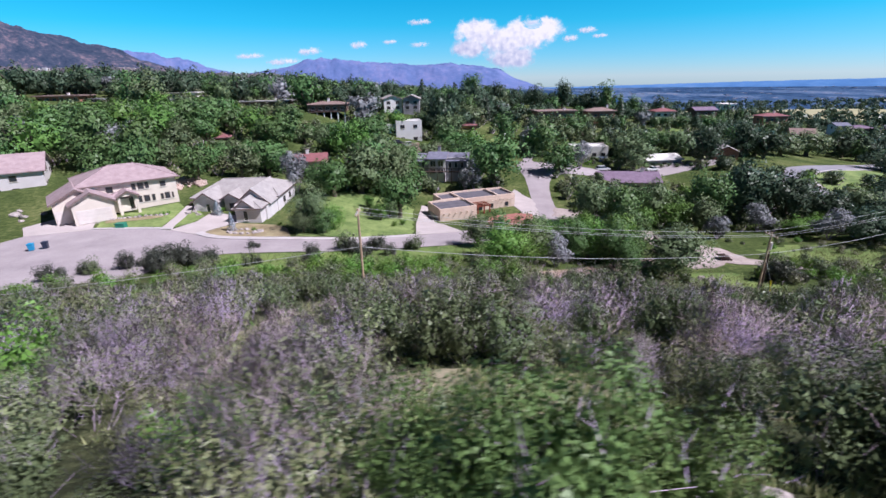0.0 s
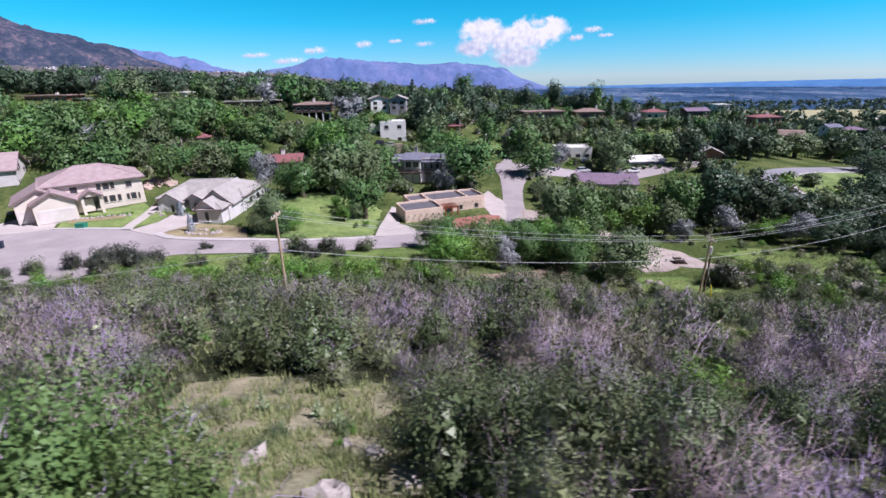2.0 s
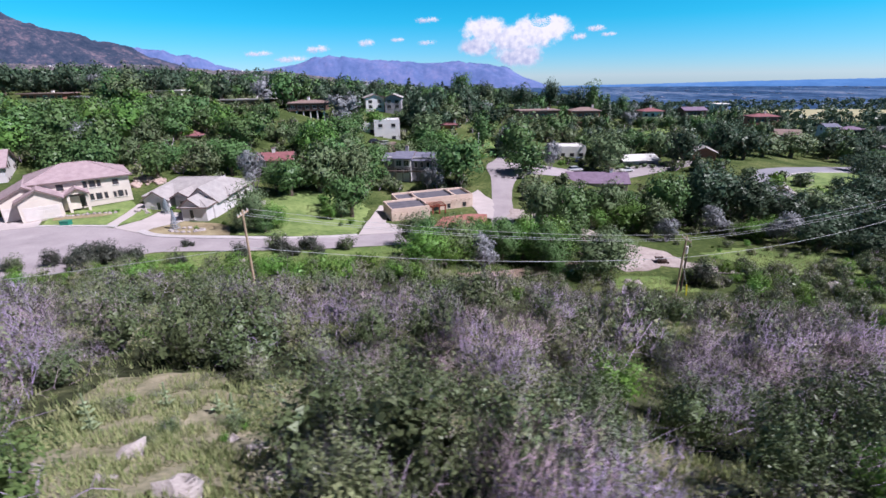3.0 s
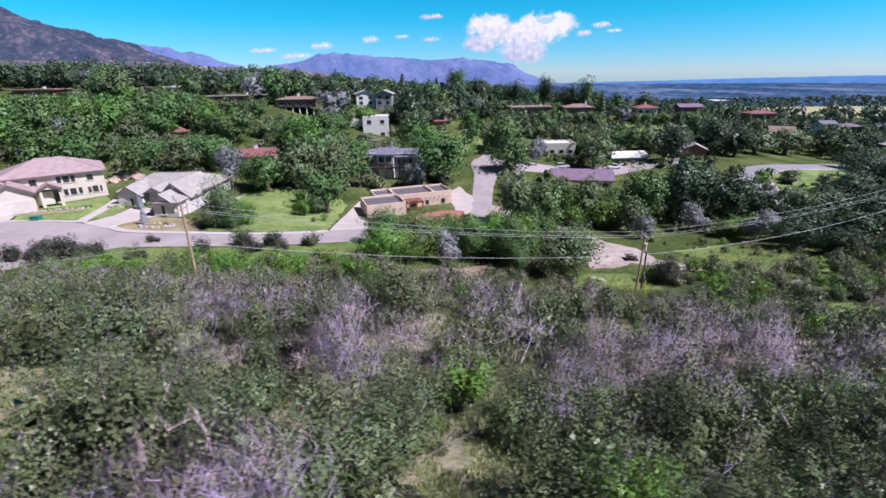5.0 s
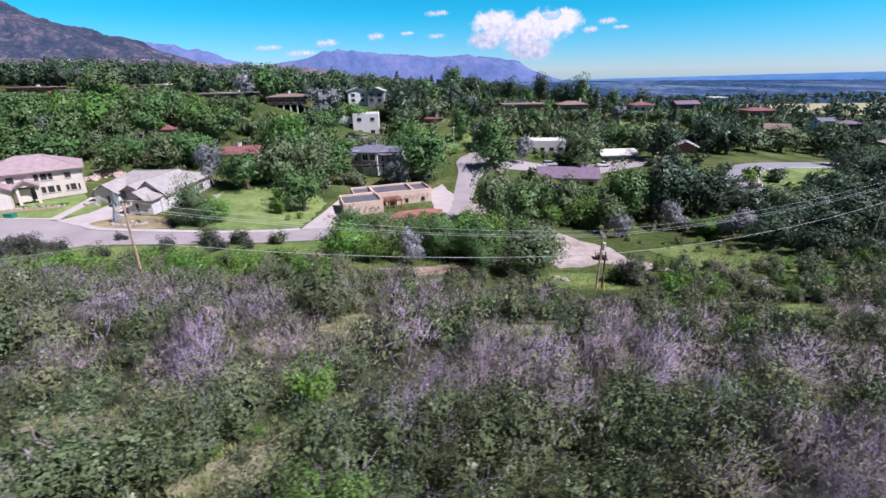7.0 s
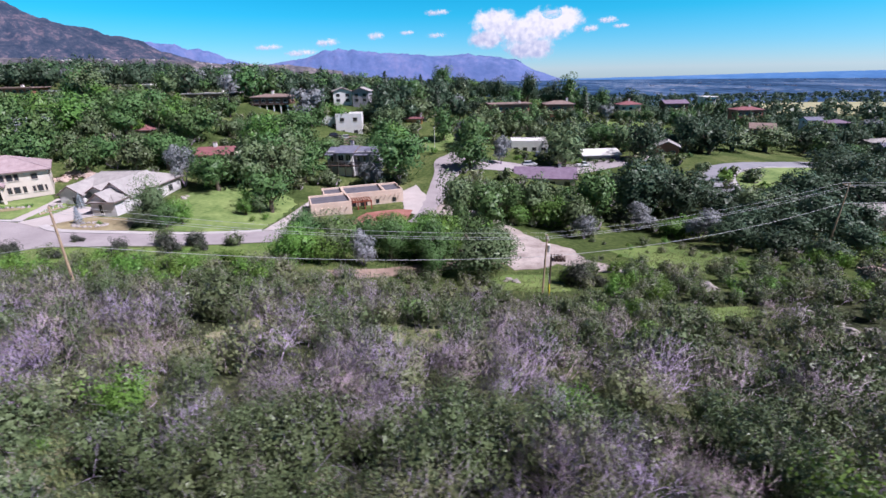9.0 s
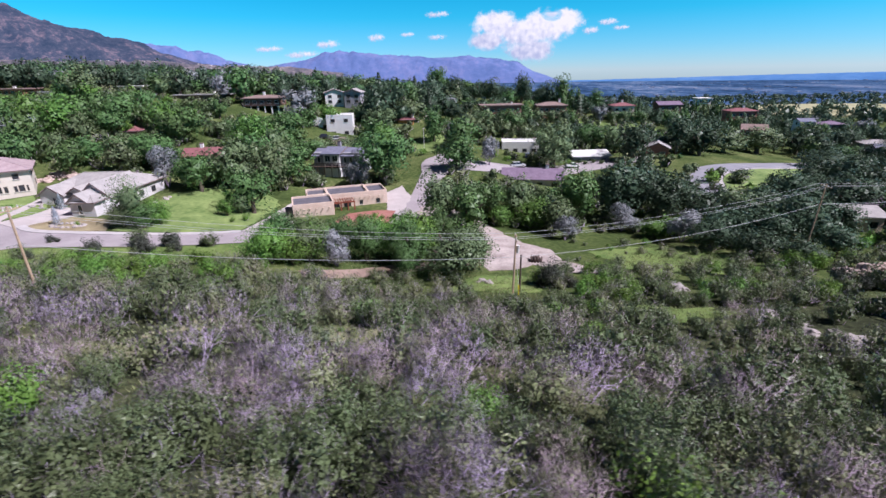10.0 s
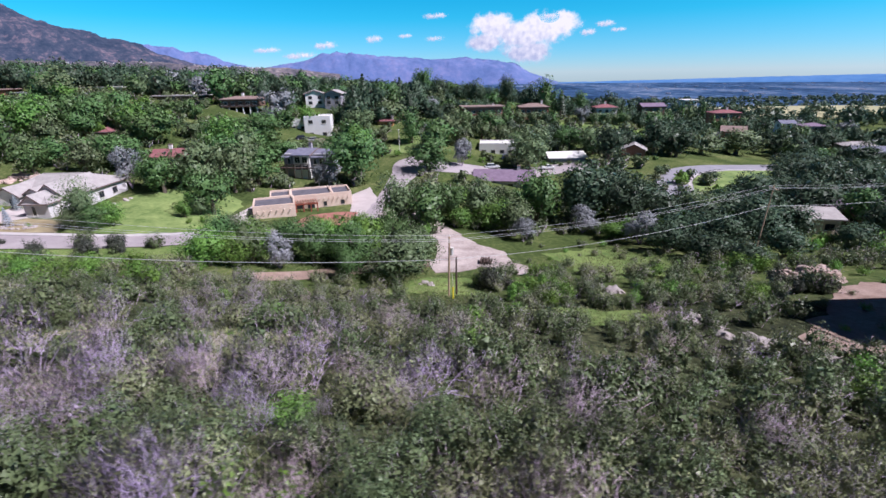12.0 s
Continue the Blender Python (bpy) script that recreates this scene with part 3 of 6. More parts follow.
INNER = [(93.2, 104), (94.2, 111.7), (97.3, 120), (101.2, 126), (107.7, 131.4), (116, 136.2), (123, 140), (134, 146.6)]
patch("road_5", ribbon(smooth_way(BEND), 8.6), M_ASPHALT, 0.3, "grey asphalt street bending round a lawn", "road")
patch("kerb_3", ribbon(smooth_way(INNER), 0.8), M_KERB, 0.44, "pale kerb along a bending street", "kerb")
patch("lawn_4", [(x + 0.4, y - 0.3) for x, y in INNER] + [(136, 140), (124, 130), (112, 118), (103, 106)], M_LAWN, 0.34, "mown green lawn inside a road bend", "lawn")
patch("meadow_1", ragged([(52, 73), (55.5, 66), (56, 60.5), (60, 58), (67, 58.6), (72, 64), (73, 71), (69, 77), (60, 77)], 1.8), M_MEADOW, 0.05, "green meadow beside trees", "meadow", 3.0)
patch("meadow_2", oval(36.5, 55, 5.5, 4.5, 40, 0.4, 0.12), M_MEADOW, 0.05, "rough green grass round utility poles", "grass")
patch("meadow_3", oval(52, 42, 6, 2.4, 40, 0.1, 0.16), M_MEADOW, 0.05, "rough green grass between shrubs", "grass")
patch("meadow_4", oval(20, 164, 6, 16, 20, -0.1, 0.05), M_LAWN, 0.08, "green lawn beside a street", "lawn", 3.0)
patch("meadow_5", oval(98, 210, 30, 20, 24, 0.3, 0.06), M_MEADOW, 0.15, "grassy hillside", "hillside", 5.0)
patch("meadow_6", oval(430, 520, 210, 130, 28, 0.6, 0.05), plain("dry_field", (0.3, 0.29, 0.16), (0.45, 0.41, 0.25), 0.02, 0.95, fine=0.3), 1.5, "pale dry grass field", "field", 20.0, 4.0)
patch("dirt_pad", ragged([(66.5, 34), (70.5, 32.2), (79, 30), (98, 30), (98, 47), (90, 51), (84, 51.5), (79.5, 48.6), (75, 43.6), (70.6, 39.4), (68, 37)], 1.4), M_DIRT, 0.05, "bare reddish earth yard", "yard")


# ---- plants ----
def leaves(centers, out, size, rnd, spread=0.8, slim=0.6, loose=0.2, up=0.7):
    """Small leaf faces: kites that look roughly outward."""
    n = len(centers)
    nor = out + rnd.normal(0, spread, (n, 3))
    nor /= np.linalg.norm(nor, axis=1)[:, None] + 1e-9
    t = rnd.normal(0, 1, (n, 3))
    u = np.cross(nor, t)
    u /= np.linalg.norm(u, axis=1)[:, None] + 1e-9
    w = np.cross(nor, u)
    s = size * rnd.uniform(0.6, 1.4, (n, 1))
    a, b = u * s, w * s * slim
    v = np.stack((centers - a, centers - b + a * 0.6, centers + b + a * 0.6), 1).reshape(-1, 3)
    out = out * np.array((1.0, 1.0, up))
    soft = out / (np.linalg.norm(out, axis=1)[:, None] + 1e-9) * (1 - loose) + nor * loose
    soft /= np.linalg.norm(soft, axis=1)[:, None] + 1e-9
    return v, np.arange(3 * n).reshape(-1, 3), np.repeat(soft, 3, axis=0)


def both(a, b):
    """Two sets of leaves as one."""
    return np.concatenate((a[0], b[0])), np.concatenate((a[1], b[1] + len(a[0]))), np.concatenate((a[2], b[2]))


def lobed(n, rnd, lobes, radii, lobe_r, low=-0.9, fill=0.35):
    """Points of a crown made of several uneven lobes, and the way out at each."""
    d = rnd.normal(0, 1, (lobes, 3))
    d /= np.linalg.norm(d, axis=1)[:, None]
    d[:, 2] = np.maximum(d[:, 2], low)
    c = d * rnd.uniform(0.4, 0.95, (lobes, 1)) * np.array(radii)
    lr = lobe_r * rnd.uniform(0.6, 1.35, lobes)
    k = rnd.choice(lobes, n, p=lr ** 2 / (lr ** 2).sum())
    e = rnd.normal(0, 1, (n, 3))
    e /= np.linalg.norm(e, axis=1)[:, None]
    flip = (e[:, 2] < -0.2) & (rnd.random(n) < 0.5)
    e[:, 2] = np.where(flip, -e[:, 2], e[:, 2])
    r = lr[k] * (1.06 - fill * rnd.random(n) ** 1.5)
    stretch = np.array((1.0, 1.0, max(1.0, 0.8 * radii[2] / radii[0])))
    pts = c[k] + e * r[:, None] * stretch
    return pts, e * 0.95 + pts / (np.linalg.norm(pts, axis=1)[:, None] + 1e-6) * 0.3


def tubes(segs, sides=3):
    """Tapered twigs as one array mesh: segs of (a, b, ra, rb)."""
    v, f = [], []
    for a, b, ra, rb in segs:
        a, b = np.array(a), np.array(b)
        d = b - a
        d = d / (np.linalg.norm(d) + 1e-9)
        u = np.cross(d, (0.3, 0.5, 0.81))
        u /= np.linalg.norm(u) + 1e-9
        w = np.cross(d, u)
        o = len(v)
        if ra < 0.0065:              # the finest are flat slivers
            v += [a - u * ra, a + u * ra, b + u * rb, b - u * rb]
            f.append((o, o + 1, o + 2, o + 3))
            continue
        for p, r in ((a, ra), (b, rb)):
            for k in range(sides):
                t = k * math.tau / sides
                v.append(p + (u * math.cos(t) + w * math.sin(t)) * r)
        for k in range(sides):
            f.append((o + k, o + (k + 1) % sides, o + sides + (k + 1) % sides, o + sides + k))
    f = np.array(f)
    return np.array(v), np.concatenate((f[:, (0, 1, 2)], f[:, (0, 2, 3)]))


def branching(rnd, start, way, length, radius, levels, forks, out, bend=0.45):
    a, d = np.array(start, float), np.array(way, float)
    steps = 2 if levels >= 2 else 1
    for s in range(steps):
        d = d + rnd.normal(0, 0.16, 3)
        d /= np.linalg.norm(d)
        b = a + d * length / steps
        r1 = radius * (1 - 0.35 * (s + 1) / steps)
        out.append((a, b, radius * (1 - 0.35 * s / steps), r1))
        a = b
    if levels:
        for _ in range(forks):
            e = d + rnd.normal(0, bend, 3)
            e[2] += 0.12
            e /= np.linalg.norm(e)
            branching(rnd, a, e, length * rnd.uniform(0.55, 0.8), radius * 0.55, levels - 1, forks, out, bend)


def shrub(name, seed, n, size, mtl, twigs, label, wide=1.0, tall=1.0, deep=2, tips=100, thin=1.0, forks=2):
    """A shrub about 2 m across: leaves on lobes, forked stems, and fine bare tips that stick out at the top."""
    rnd = np.random.default_rng(seed)
    e = thing(name, Matrix.Identity(4), label, "shrub", "hillside shrubs")
    p, o = lobed(n, rnd, 26, (0.95 * wide, 0.95 * wide, 0.78 * tall), 0.34, -0.6, 0.45)
    p[:, 2] = np.abs(p[:, 2] + 0.85 * tall) + 0.03
    q = leaves(p, o, size, rnd, 0.65, 0.6, 0.3, 0.38)
    k = n // 6          # larger inner leaves close the middle of all but the bare ones
    if twigs < 7:
        q = both(q, leaves(p[:k] * np.array((0.66, 0.66, 0.72)), o[:k], size * 2.4, rnd, 0.6, 0.9))
    link("foliage", quick("foliage", q[0], q[1], mtl, normals=q[2]), e)
    segs = []
    for k in range(twigs):
        a = k * 2.4 + rnd.uniform(-0.4, 0.4)
        lean = rnd.uniform(0.25, 0.95)
        way = (math.cos(a) * lean, math.sin(a) * lean, 1.0)
        branching(rnd, (math.cos(a) * 0.15, math.sin(a) * 0.15, -0.1), np.array(way) / np.linalg.norm(way), 0.72 * tall * rnd.uniform(0.8, 1.2), 0.014 * thin,
                  deep, forks, segs)
    v, f = tubes(segs)
    if tips:
        pick = rnd.integers(0, n, tips)
        pick = np.where(p[pick, 2] < 0.75 * tall, rnd.integers(0, n, tips), pick)
        base_ = p[pick] * np.array((0.97, 0.97, 0.95))
        way = rnd.normal(0, 0.42, (tips, 3)) + o[pick] * 0.35 + np.array((0, 0, 0.9))
        way *= (0.26 / np.linalg.norm(way, axis=1) * rnd.uniform(0.5, 1.5, tips))[:, None]
        side = np.cross(way, rnd.normal(0, 1, (tips, 3)))
        side *= (0.0055 * thin / (np.linalg.norm(side, axis=1) + 1e-9))[:, None]
        face = base_ * np.array((1.0, 1.0, 0.36))
        side *= np.sign((np.cross(side, way) * face).sum(1))[:, None]
        t3 = np.stack((base_ - side, base_ + side, base_ + way), 1).reshape(-1, 3)
        fork = np.stack((base_ + way * 0.4 - side * 0.7, base_ + way * 0.4 + side * 0.7,
                         base_ + way * 0.75 + rnd.normal(0, 0.08, (tips, 3))), 1).reshape(-1, 3)
        t3 = np.concatenate((t3, fork))
        v, f = np.concatenate((v, t3)), np.concatenate((f, np.arange(6 * tips).reshape(-1, 3) + len(v)))
    soft = v * np.array((1.0, 1.0, 0.36)) + np.array((0, 0, 0.06))
    soft /= np.linalg.norm(soft, axis=1)[:, None] + 1e-9
    tagged(link("stem", quick("stem", v, f, M_TWIG, normals=soft), e), "bare grey-lilac branching stems", kind="stuff")
    return e


def spots(x0, x1, y0, y1, step, rnd):
    """Uneven positions over a field."""
    out = []
    y = y0
    while y < y1:
        x = x0 + rnd.uniform(0, step)
        while x < x1:
            out.append((x + rnd.uniform(-0.42, 0.42) * step, y + rnd.uniform(-0.42, 0.42) * step))
            x += step
        y += step * 0.9
    return out


def inside(x, y, ovals):
    return any(((x - a) / c) ** 2 + ((y - b) / d) ** 2 < 1 for a, b, c, d in ovals)


CLEARINGS = ((2.8, 9.4, 4.6, 3.8), (-0.6, 13.0, 2.4, 2.2), (4.4, 13.2, 1.5, 1.2), (-10.4, 22, 1.8, 3.2), (-11.5, 17.5, 2.8, 1.6), (-9.5, 28.5, 2.0, 3.4), (-6.6, 21, 2.2, 3.0),
             (16.2, 9.6, 1.5, 2.2), (10.4, 11.6, 2.5, 1.2), (14.6, 26.5, 1.6, 3.4), (25.4, 25.6, 1.5, 3.6), (35.5, 20.4, 1.4, 0.8), (22.4, 28.2, 2.6, 2.4), (27.4, 27.6, 2.4, 2.4), (12.4, 21, 2.4, 2.0), (-2.4, 23, 1.8, 2.0),
             (36.5, 53, 5.0, 6), (38.6, 47, 2.2, 3.4), (52, 42, 6, 2.6), (57, 38.6, 4, 1.6),
             (84, 44, 12, 9), (73, 37, 5, 5), (85, 33, 7, 7), (57, 48.6, 1.8, 1.8), (60.6, 42.6, 2, 2.2), (65.4, 36.6, 3.6, 2.2), (71, 34, 4, 2), (79, 53, 7, 3.5))
NEAR = CLEARINGS[:16]
# thickets of dead branches
LILAC = ((-8.5, 16, 4.5, 3), (-7, 12, 3.5, 2), (6, 23, 5, 3), (14, 16, 2.6, 3.4), (-7.4, 21, 2, 2), (8.2, 11, 1.2, 0.9), (24, 36.5, 5, 3), (10, 15.8, 2.6, 1.4), (6, 11.8, 1.4, 1), (31.5, 21, 4.5, 2.2),
         (19, 16.8, 1.6, 1.4), (31.5, 16.8, 2.6, 1.6), (17, 25.5, 3, 2), (26, 18.6, 5, 2.4), (43.2, 20.2, 4, 2), (12, 17.5, 2, 1.4), (31, 26, 3.4, 1.6), (15, 40, 5, 2), (56, 18.6, 3.5, 2.4), (35.7, 12.5, 1.4, 1.1),
         (21, 12.6, 1.6, 0.9), (-16, 24, 4, 3), (48, 27, 3, 2), (38, 31, 3, 1.6))
# full dark green oak
DARK = ((18.5, 12.5, 3.2, 2.4), (13, 8.6, 3, 2.6), (27.5, 22.5, 3, 1.4), (9, 8, 2.2, 2.2), (24, 11, 6, 2.2), (21, 22, 2.4, 2.2), (35, 15.4, 3, 1.8), (40, 16, 3, 2.2), (6.4, 17.8, 2.4, 1.8), (50, 21, 3, 3), (0, 17.5, 3, 2.4))
TALL_KEEP = ((15.8, 6.2, 1.4, 1.6), (5.4, 5.0, 4.0, 2.3), (7.6, 10.0, 1.6, 1.4), (0.7, 4.4, 3.6, 2.4), (12.1, 28.3, 2.2, 2))


used = set()
STREWN = []      # (pattern, matrix) of all that is strewn about


def strew(proto, x, y, z, turn, sx_, sz_):
    STREWN.append((proto, Matrix.LocRotScale((x, y, z), Euler((0, 0, turn)), (sx_, sx_, sz_))))


def arrays(me):
    v = np.empty(len(me.vertices) * 3, np.float32)
    me.vertices.foreach_get("co", v)
    f = np.empty(len(me.loops), np.int32)
    me.loops.foreach_get("vertex_index", f)
    return v.reshape(-1, 3), f.reshape(-1, 3)


def plant_all(limit, near, name, label, category):
    """The nearest of each kind stand by themselves; those past the limit are joined into one piece."""
    kinds = {}
    for proto, m_ in STREWN:
        kinds.setdefault(proto.name.split(".")[0], []).append((near(m_.translation), proto, m_))
    vs, fs, ns, mi, slots, off, cache = [], [], [], [], [], 0, {}
    for rows in kinds.values():
        rows.sort(key=lambda q: q[0])
        for i, (_, proto, m_) in enumerate(rows):
            if i < limit or proto.name not in used:
                if proto.name in used:
                    copy_thing(proto, m_).matrix_basis = m_
                else:
                    used.add(proto.name)
                    proto.matrix_basis = m_
                continue
            a = np.array(m_)
            for ch in proto.children:
                if ch.data.name not in cache:
                    cache[ch.data.name] = arrays(ch.data)
                v, f = cache[ch.data.name]
                mt = ch.data.materials[0]
                if mt not in slots:
                    slots.append(mt)
                vs.append(v @ a[:3, :3].T + a[:3, 3])
                soft = SOFT.get(ch.data.name)
                w = (soft if soft is not None else np.tile((0.0, 0.0, 1.0), (len(v), 1))) @ np.array(m_.to_quaternion().to_matrix()).T
                ns.append(w)
                fs.append(f + off)
                mi.append(np.full(len(f), slots.index(mt), np.int32))
                off += len(v)
    STREWN.clear()
    if vs:
        me = quick(name, np.concatenate(vs), np.concatenate(fs), slots[0], normals=np.concatenate(ns))
        for mt in slots[1:]:
            me.materials.append(mt)
        me.polygons.foreach_set("material_index", np.concatenate(mi))
        tagged(new(name, me), label, category, kind="stuff")


def shrubs(n, leaf, seed, count, deep, tips, thin):
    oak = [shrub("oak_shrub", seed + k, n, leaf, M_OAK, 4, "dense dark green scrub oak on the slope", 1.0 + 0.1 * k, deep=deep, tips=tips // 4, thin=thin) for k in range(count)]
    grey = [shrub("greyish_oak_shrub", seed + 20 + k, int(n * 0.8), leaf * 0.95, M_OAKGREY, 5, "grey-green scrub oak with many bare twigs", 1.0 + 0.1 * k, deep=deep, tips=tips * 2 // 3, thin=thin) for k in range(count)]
    bare = [shrub("bare_shrub", seed + 40 + k, int(n * 0.28), leaf, M_OAKGREY, 7, "nearly leafless grey-lilac thicket of dead branches", deep=min(3, deep + 1), tips=tips * 2, thin=thin * 1.15, forks=3 if deep > 1 else 2) for k in range(count)]
    fresh = [shrub("green_bush", seed + 60 + k, int(n * 0.75), leaf * 1.15, M_FRESH, 2, "bright green leafy bush on the slope", 1.05, deep=1, tips=0) for k in range(2)]
    return oak, grey, bare, fresh


SETS = (shrubs(4700, 0.0235, 11, 3, 2, 480, 0.6), shrubs(2100, 0.0355, 111, 3, 2, 360, 0.75), shrubs(800, 0.056, 211, 2, 1, 200, 1.1), shrubs(160, 0.16, 311, 2, 1, 30, 3.4))
BIG = [shrub("tall_green_shrub", 500 + k, 9000, 0.024, M_BIGLEAF, 5, "tall leafy green shrub high on the slope", 1.05) for k in range(2)]
OAKS, OAKS_M, OAKS_L, OAKS_X = (q[0] for q in SETS)
GREYS, GREYS_M, GREYS_L, GREYS_X = (q[1] for q in SETS)
DARKS = [shrub("dark_bush", 400 + k, 1500, 0.05, M_BUSH, 3, "dense dark green and purplish bush beside the street", 1.0, deep=1, tips=0) for k in range(2)]
FRESHES, FRESHES_X = SETS[2][3], SETS[3][3]
rs = np.random.default_rng(5)
for x, y in spots(-34, 82, 4.0, 50, 2.15, rs):
    reach = 2.5 + y
    if x < -1 - reach or x > 39 + reach or inside(x, y, CLEARINGS) or inside(x, y, TALL_KEEP) or (x < -30 and y > 43):
        continue
    if y > 45 and (x < 6 or 28 < x < 45):
        continue
    if y > 28 and rs.random() < 0.22:
        continue
    patchy = noise.noise(Vector((x * 0.13, y * 0.17, 9.0))) + 0.45 * noise.noise(Vector((x * 0.5, y * 0.5, 3.0)))
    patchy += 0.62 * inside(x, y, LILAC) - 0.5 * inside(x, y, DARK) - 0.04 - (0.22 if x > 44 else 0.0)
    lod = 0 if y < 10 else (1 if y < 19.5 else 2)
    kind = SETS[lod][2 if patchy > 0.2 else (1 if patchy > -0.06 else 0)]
    if rs.random() < (0.07 if x < 22 and y < 14 else 0.02):
        kind = SETS[lod][3]
    s = rs.uniform(1.15, 1.6) * (1.02 + 0.45 * noise.noise(Vector((x * 0.22, y * 0.22, 21.0))))
    if noise.noise(Vector((x * 0.3, y * 0.3, 33.0))) < -0.42:
        s *= 0.5
    s *= 1.0 - 0.22 * min(1.0, max(0.0, (y - 20) / 16))
    strew(kind[int(rs.integers(len(kind)))], x, y, ground_z(x, y) - 0.1, rs.uniform(0, 6.28), s, s * rs.uniform(0.8, 1.3))
for x, y, s, k in ((7.6, 10.4, 1.5, OAKS), (7.0, 9.4, 1.2, OAKS), (-3.4, 8.4, 1.5, OAKS), (0.7, 4.3, 2.0, BIG), (2.4, 4.6, 1.6, BIG), (-0.9, 4.9, 1.6, BIG), (-2.6, 5.6, 1.4, BIG), (0.6, 6.0, 1.1, BIG), (12.1, 28.3, 2.1, OAKS_M), (11.2, 28.9, 1.5, OAKS_M), (13, 27.7, 1.4, OAKS_M)):
    strew(k[min(1, len(k) - 1)], x, y, ground_z(x, y) - 0.1, x * 7, s, s * 1.12)
# leafy bushes at the foot of the slope, along the verge and in the hollow to the east
for x, y in spots(-48, 8, 44.5, 54, 2.15, rs):
    if rs.random() < 0.8 and not (x < -34 and y > 47):
        s = rs.uniform(0.85, 1.7)
        k = FRESHES if rs.random() < 0.72 else (OAKS_L if rs.random() < 0.6 else GREYS_L)
        strew(k[int(rs.integers(2))], x, y, ground_z(x, y) - 0.1, rs.uniform(0, 6.28), s, s * 0.9)
for x, y, s in ((-41, 54.6, 1.7), (-38.6, 55.6, 2.0), (-36, 56, 2.3), (-33.6, 55.4, 2.1), (-31.2, 54.4, 1.8), (-35, 53.4, 1.9), (-44.6, 52, 1.7), (-46.8, 50.6, 1.5), (-29.2, 63.4, 0.9), (-15, 62.2, 1.9), (-13.8, 60.8, 1.7), (-17.5, 58.6, 1.6),
                (-5, 63.2, 1.6), (-25, 55.4, 1.4), (-19, 56.4, 1.2), (-12.4, 58, 1.5), (-8, 60, 1.3), (42.8, 54.6, 2.3), (44.6, 54.2, 1.7), (-37.4, 52.6, 1.6), (-10.6, 63, 1.8), (77.4, 50.2, 2.2), (79.6, 49.4, 2.0), (75.6, 51.4, 1.7)):
    for k in range(3):
        a, q = x + rs.normal(0, 0.7), y + rs.normal(0, 0.5)
        strew((DARKS, DARKS, OAKS_L)[int(rs.integers(3))][int(rs.integers(2))], a, q, ground_z(a, q) - 0.1, rs.uniform(0, 6.28), s * (0.85, 0.6, 0.5)[k], s * (0.9, 0.6, 0.5)[k])
for x, y in spots(42, 100, 46, 66, 2.5, rs):
    if not inside(x, y, ((63, 72, 12, 12), (52, 42, 7, 3), (92, 46, 17, 10), (79, 53, 8.5, 4), (47, 66, 6, 4), (57, 48.6, 2, 2))) and rs.random() < 0.8:
        s = rs.uniform(0.9, 1.6)
        q = rs.random()
        k = OAKS_L if q < 0.5 else (FRESHES if q < 0.75 else GREYS_L)
        strew(k[int(rs.integers(2))], x, y, ground_z(x, y) - 0.1, rs.uniform(0, 6.28), s, s)
for x, y in spots(10, 36, 47, 58, 2.6, rs):
    if not inside(x, y, ((36.5, 54, 5, 5),)) and abs(y - 52 - (x - 12) * 0.75) > 2.2 and rs.random() < 0.7:
        s = rs.uniform(0.8, 1.4)
        k = GREYS_L if rs.random() < 0.6 else OAKS_L
        strew(k[int(rs.integers(2))], x, y, ground_z(x, y) - 0.1, rs.uniform(0, 6.28), s, s)
for k in range(30):          # a bright green hedge below the bending street
    t = (k + rs.uniform(0, 0.9)) / 30
    x, y = 70 + 30 * t + rs.normal(0, 0.6), 84.5 + 20 * t + rs.normal(0, 1.2)
    s = rs.uniform(1.2, 1.9)
    strew(FRESHES[k % 2], x, y, ground_z(x, y) - 0.1, rs.uniform(0, 6.28), s, s * 1.1)
# dark and grey shrubs in the rough ground among the trees
for x, y in spots(22, 130, 70, 120, 3.2, rs):
    if inside(x, y, ((22, 100, 6, 30), (62, 74, 13, 14), (41, 74, 9, 12), (50, 124, 12, 9), (112, 130, 20, 22), (92, 112, 7, 14), (103, 84, 9, 8), (50, 134, 42, 12))) or rs.random() > 0.72:
        continue
    s = rs.uniform(0.9, 1.8)
    q = rs.random()
    k = OAKS_X if q < 0.62 else (FRESHES_X if q < 0.84 else GREYS_X)
    strew(k[int(rs.integers(2))], x, y, ground_z(x, y) - 0.1, rs.uniform(0, 6.28), s, s)
for x, y in spots(-120, 120, 104, 235, 5.0, rs):
    if abs(x - 20) > 30 + y or inside(x, y, ((-1, 121, 10, 8), (-15, 163, 14, 11), (-18, 194, 11, 8), (-44, 174, 10, 9), (-34.6, 110, 7, 8), (22, 115, 6, 30), (50, 134, 44, 13), (50, 124, 11, 10), (52, 166, 10, 8), (74, 156, 9, 9), (-34, 118, 7, 9), (20, 164, 7, 16), (4, 97, 14, 15), (120, 140, 26, 26), (-58, 90, 12, 14), (-38, 92, 12, 10))) or rs.random() > 0.75:
        continue
    s = rs.uniform(1.1, 2.4)
    q = rs.random()
    k = OAKS_X if q < 0.7 else (FRESHES_X if q < 0.8 else GREYS_X)
    strew(k[int(rs.integers(2))], x, y, ground_z(x, y) - 0.15, rs.uniform(0, 6.28), s, s * 0.9)
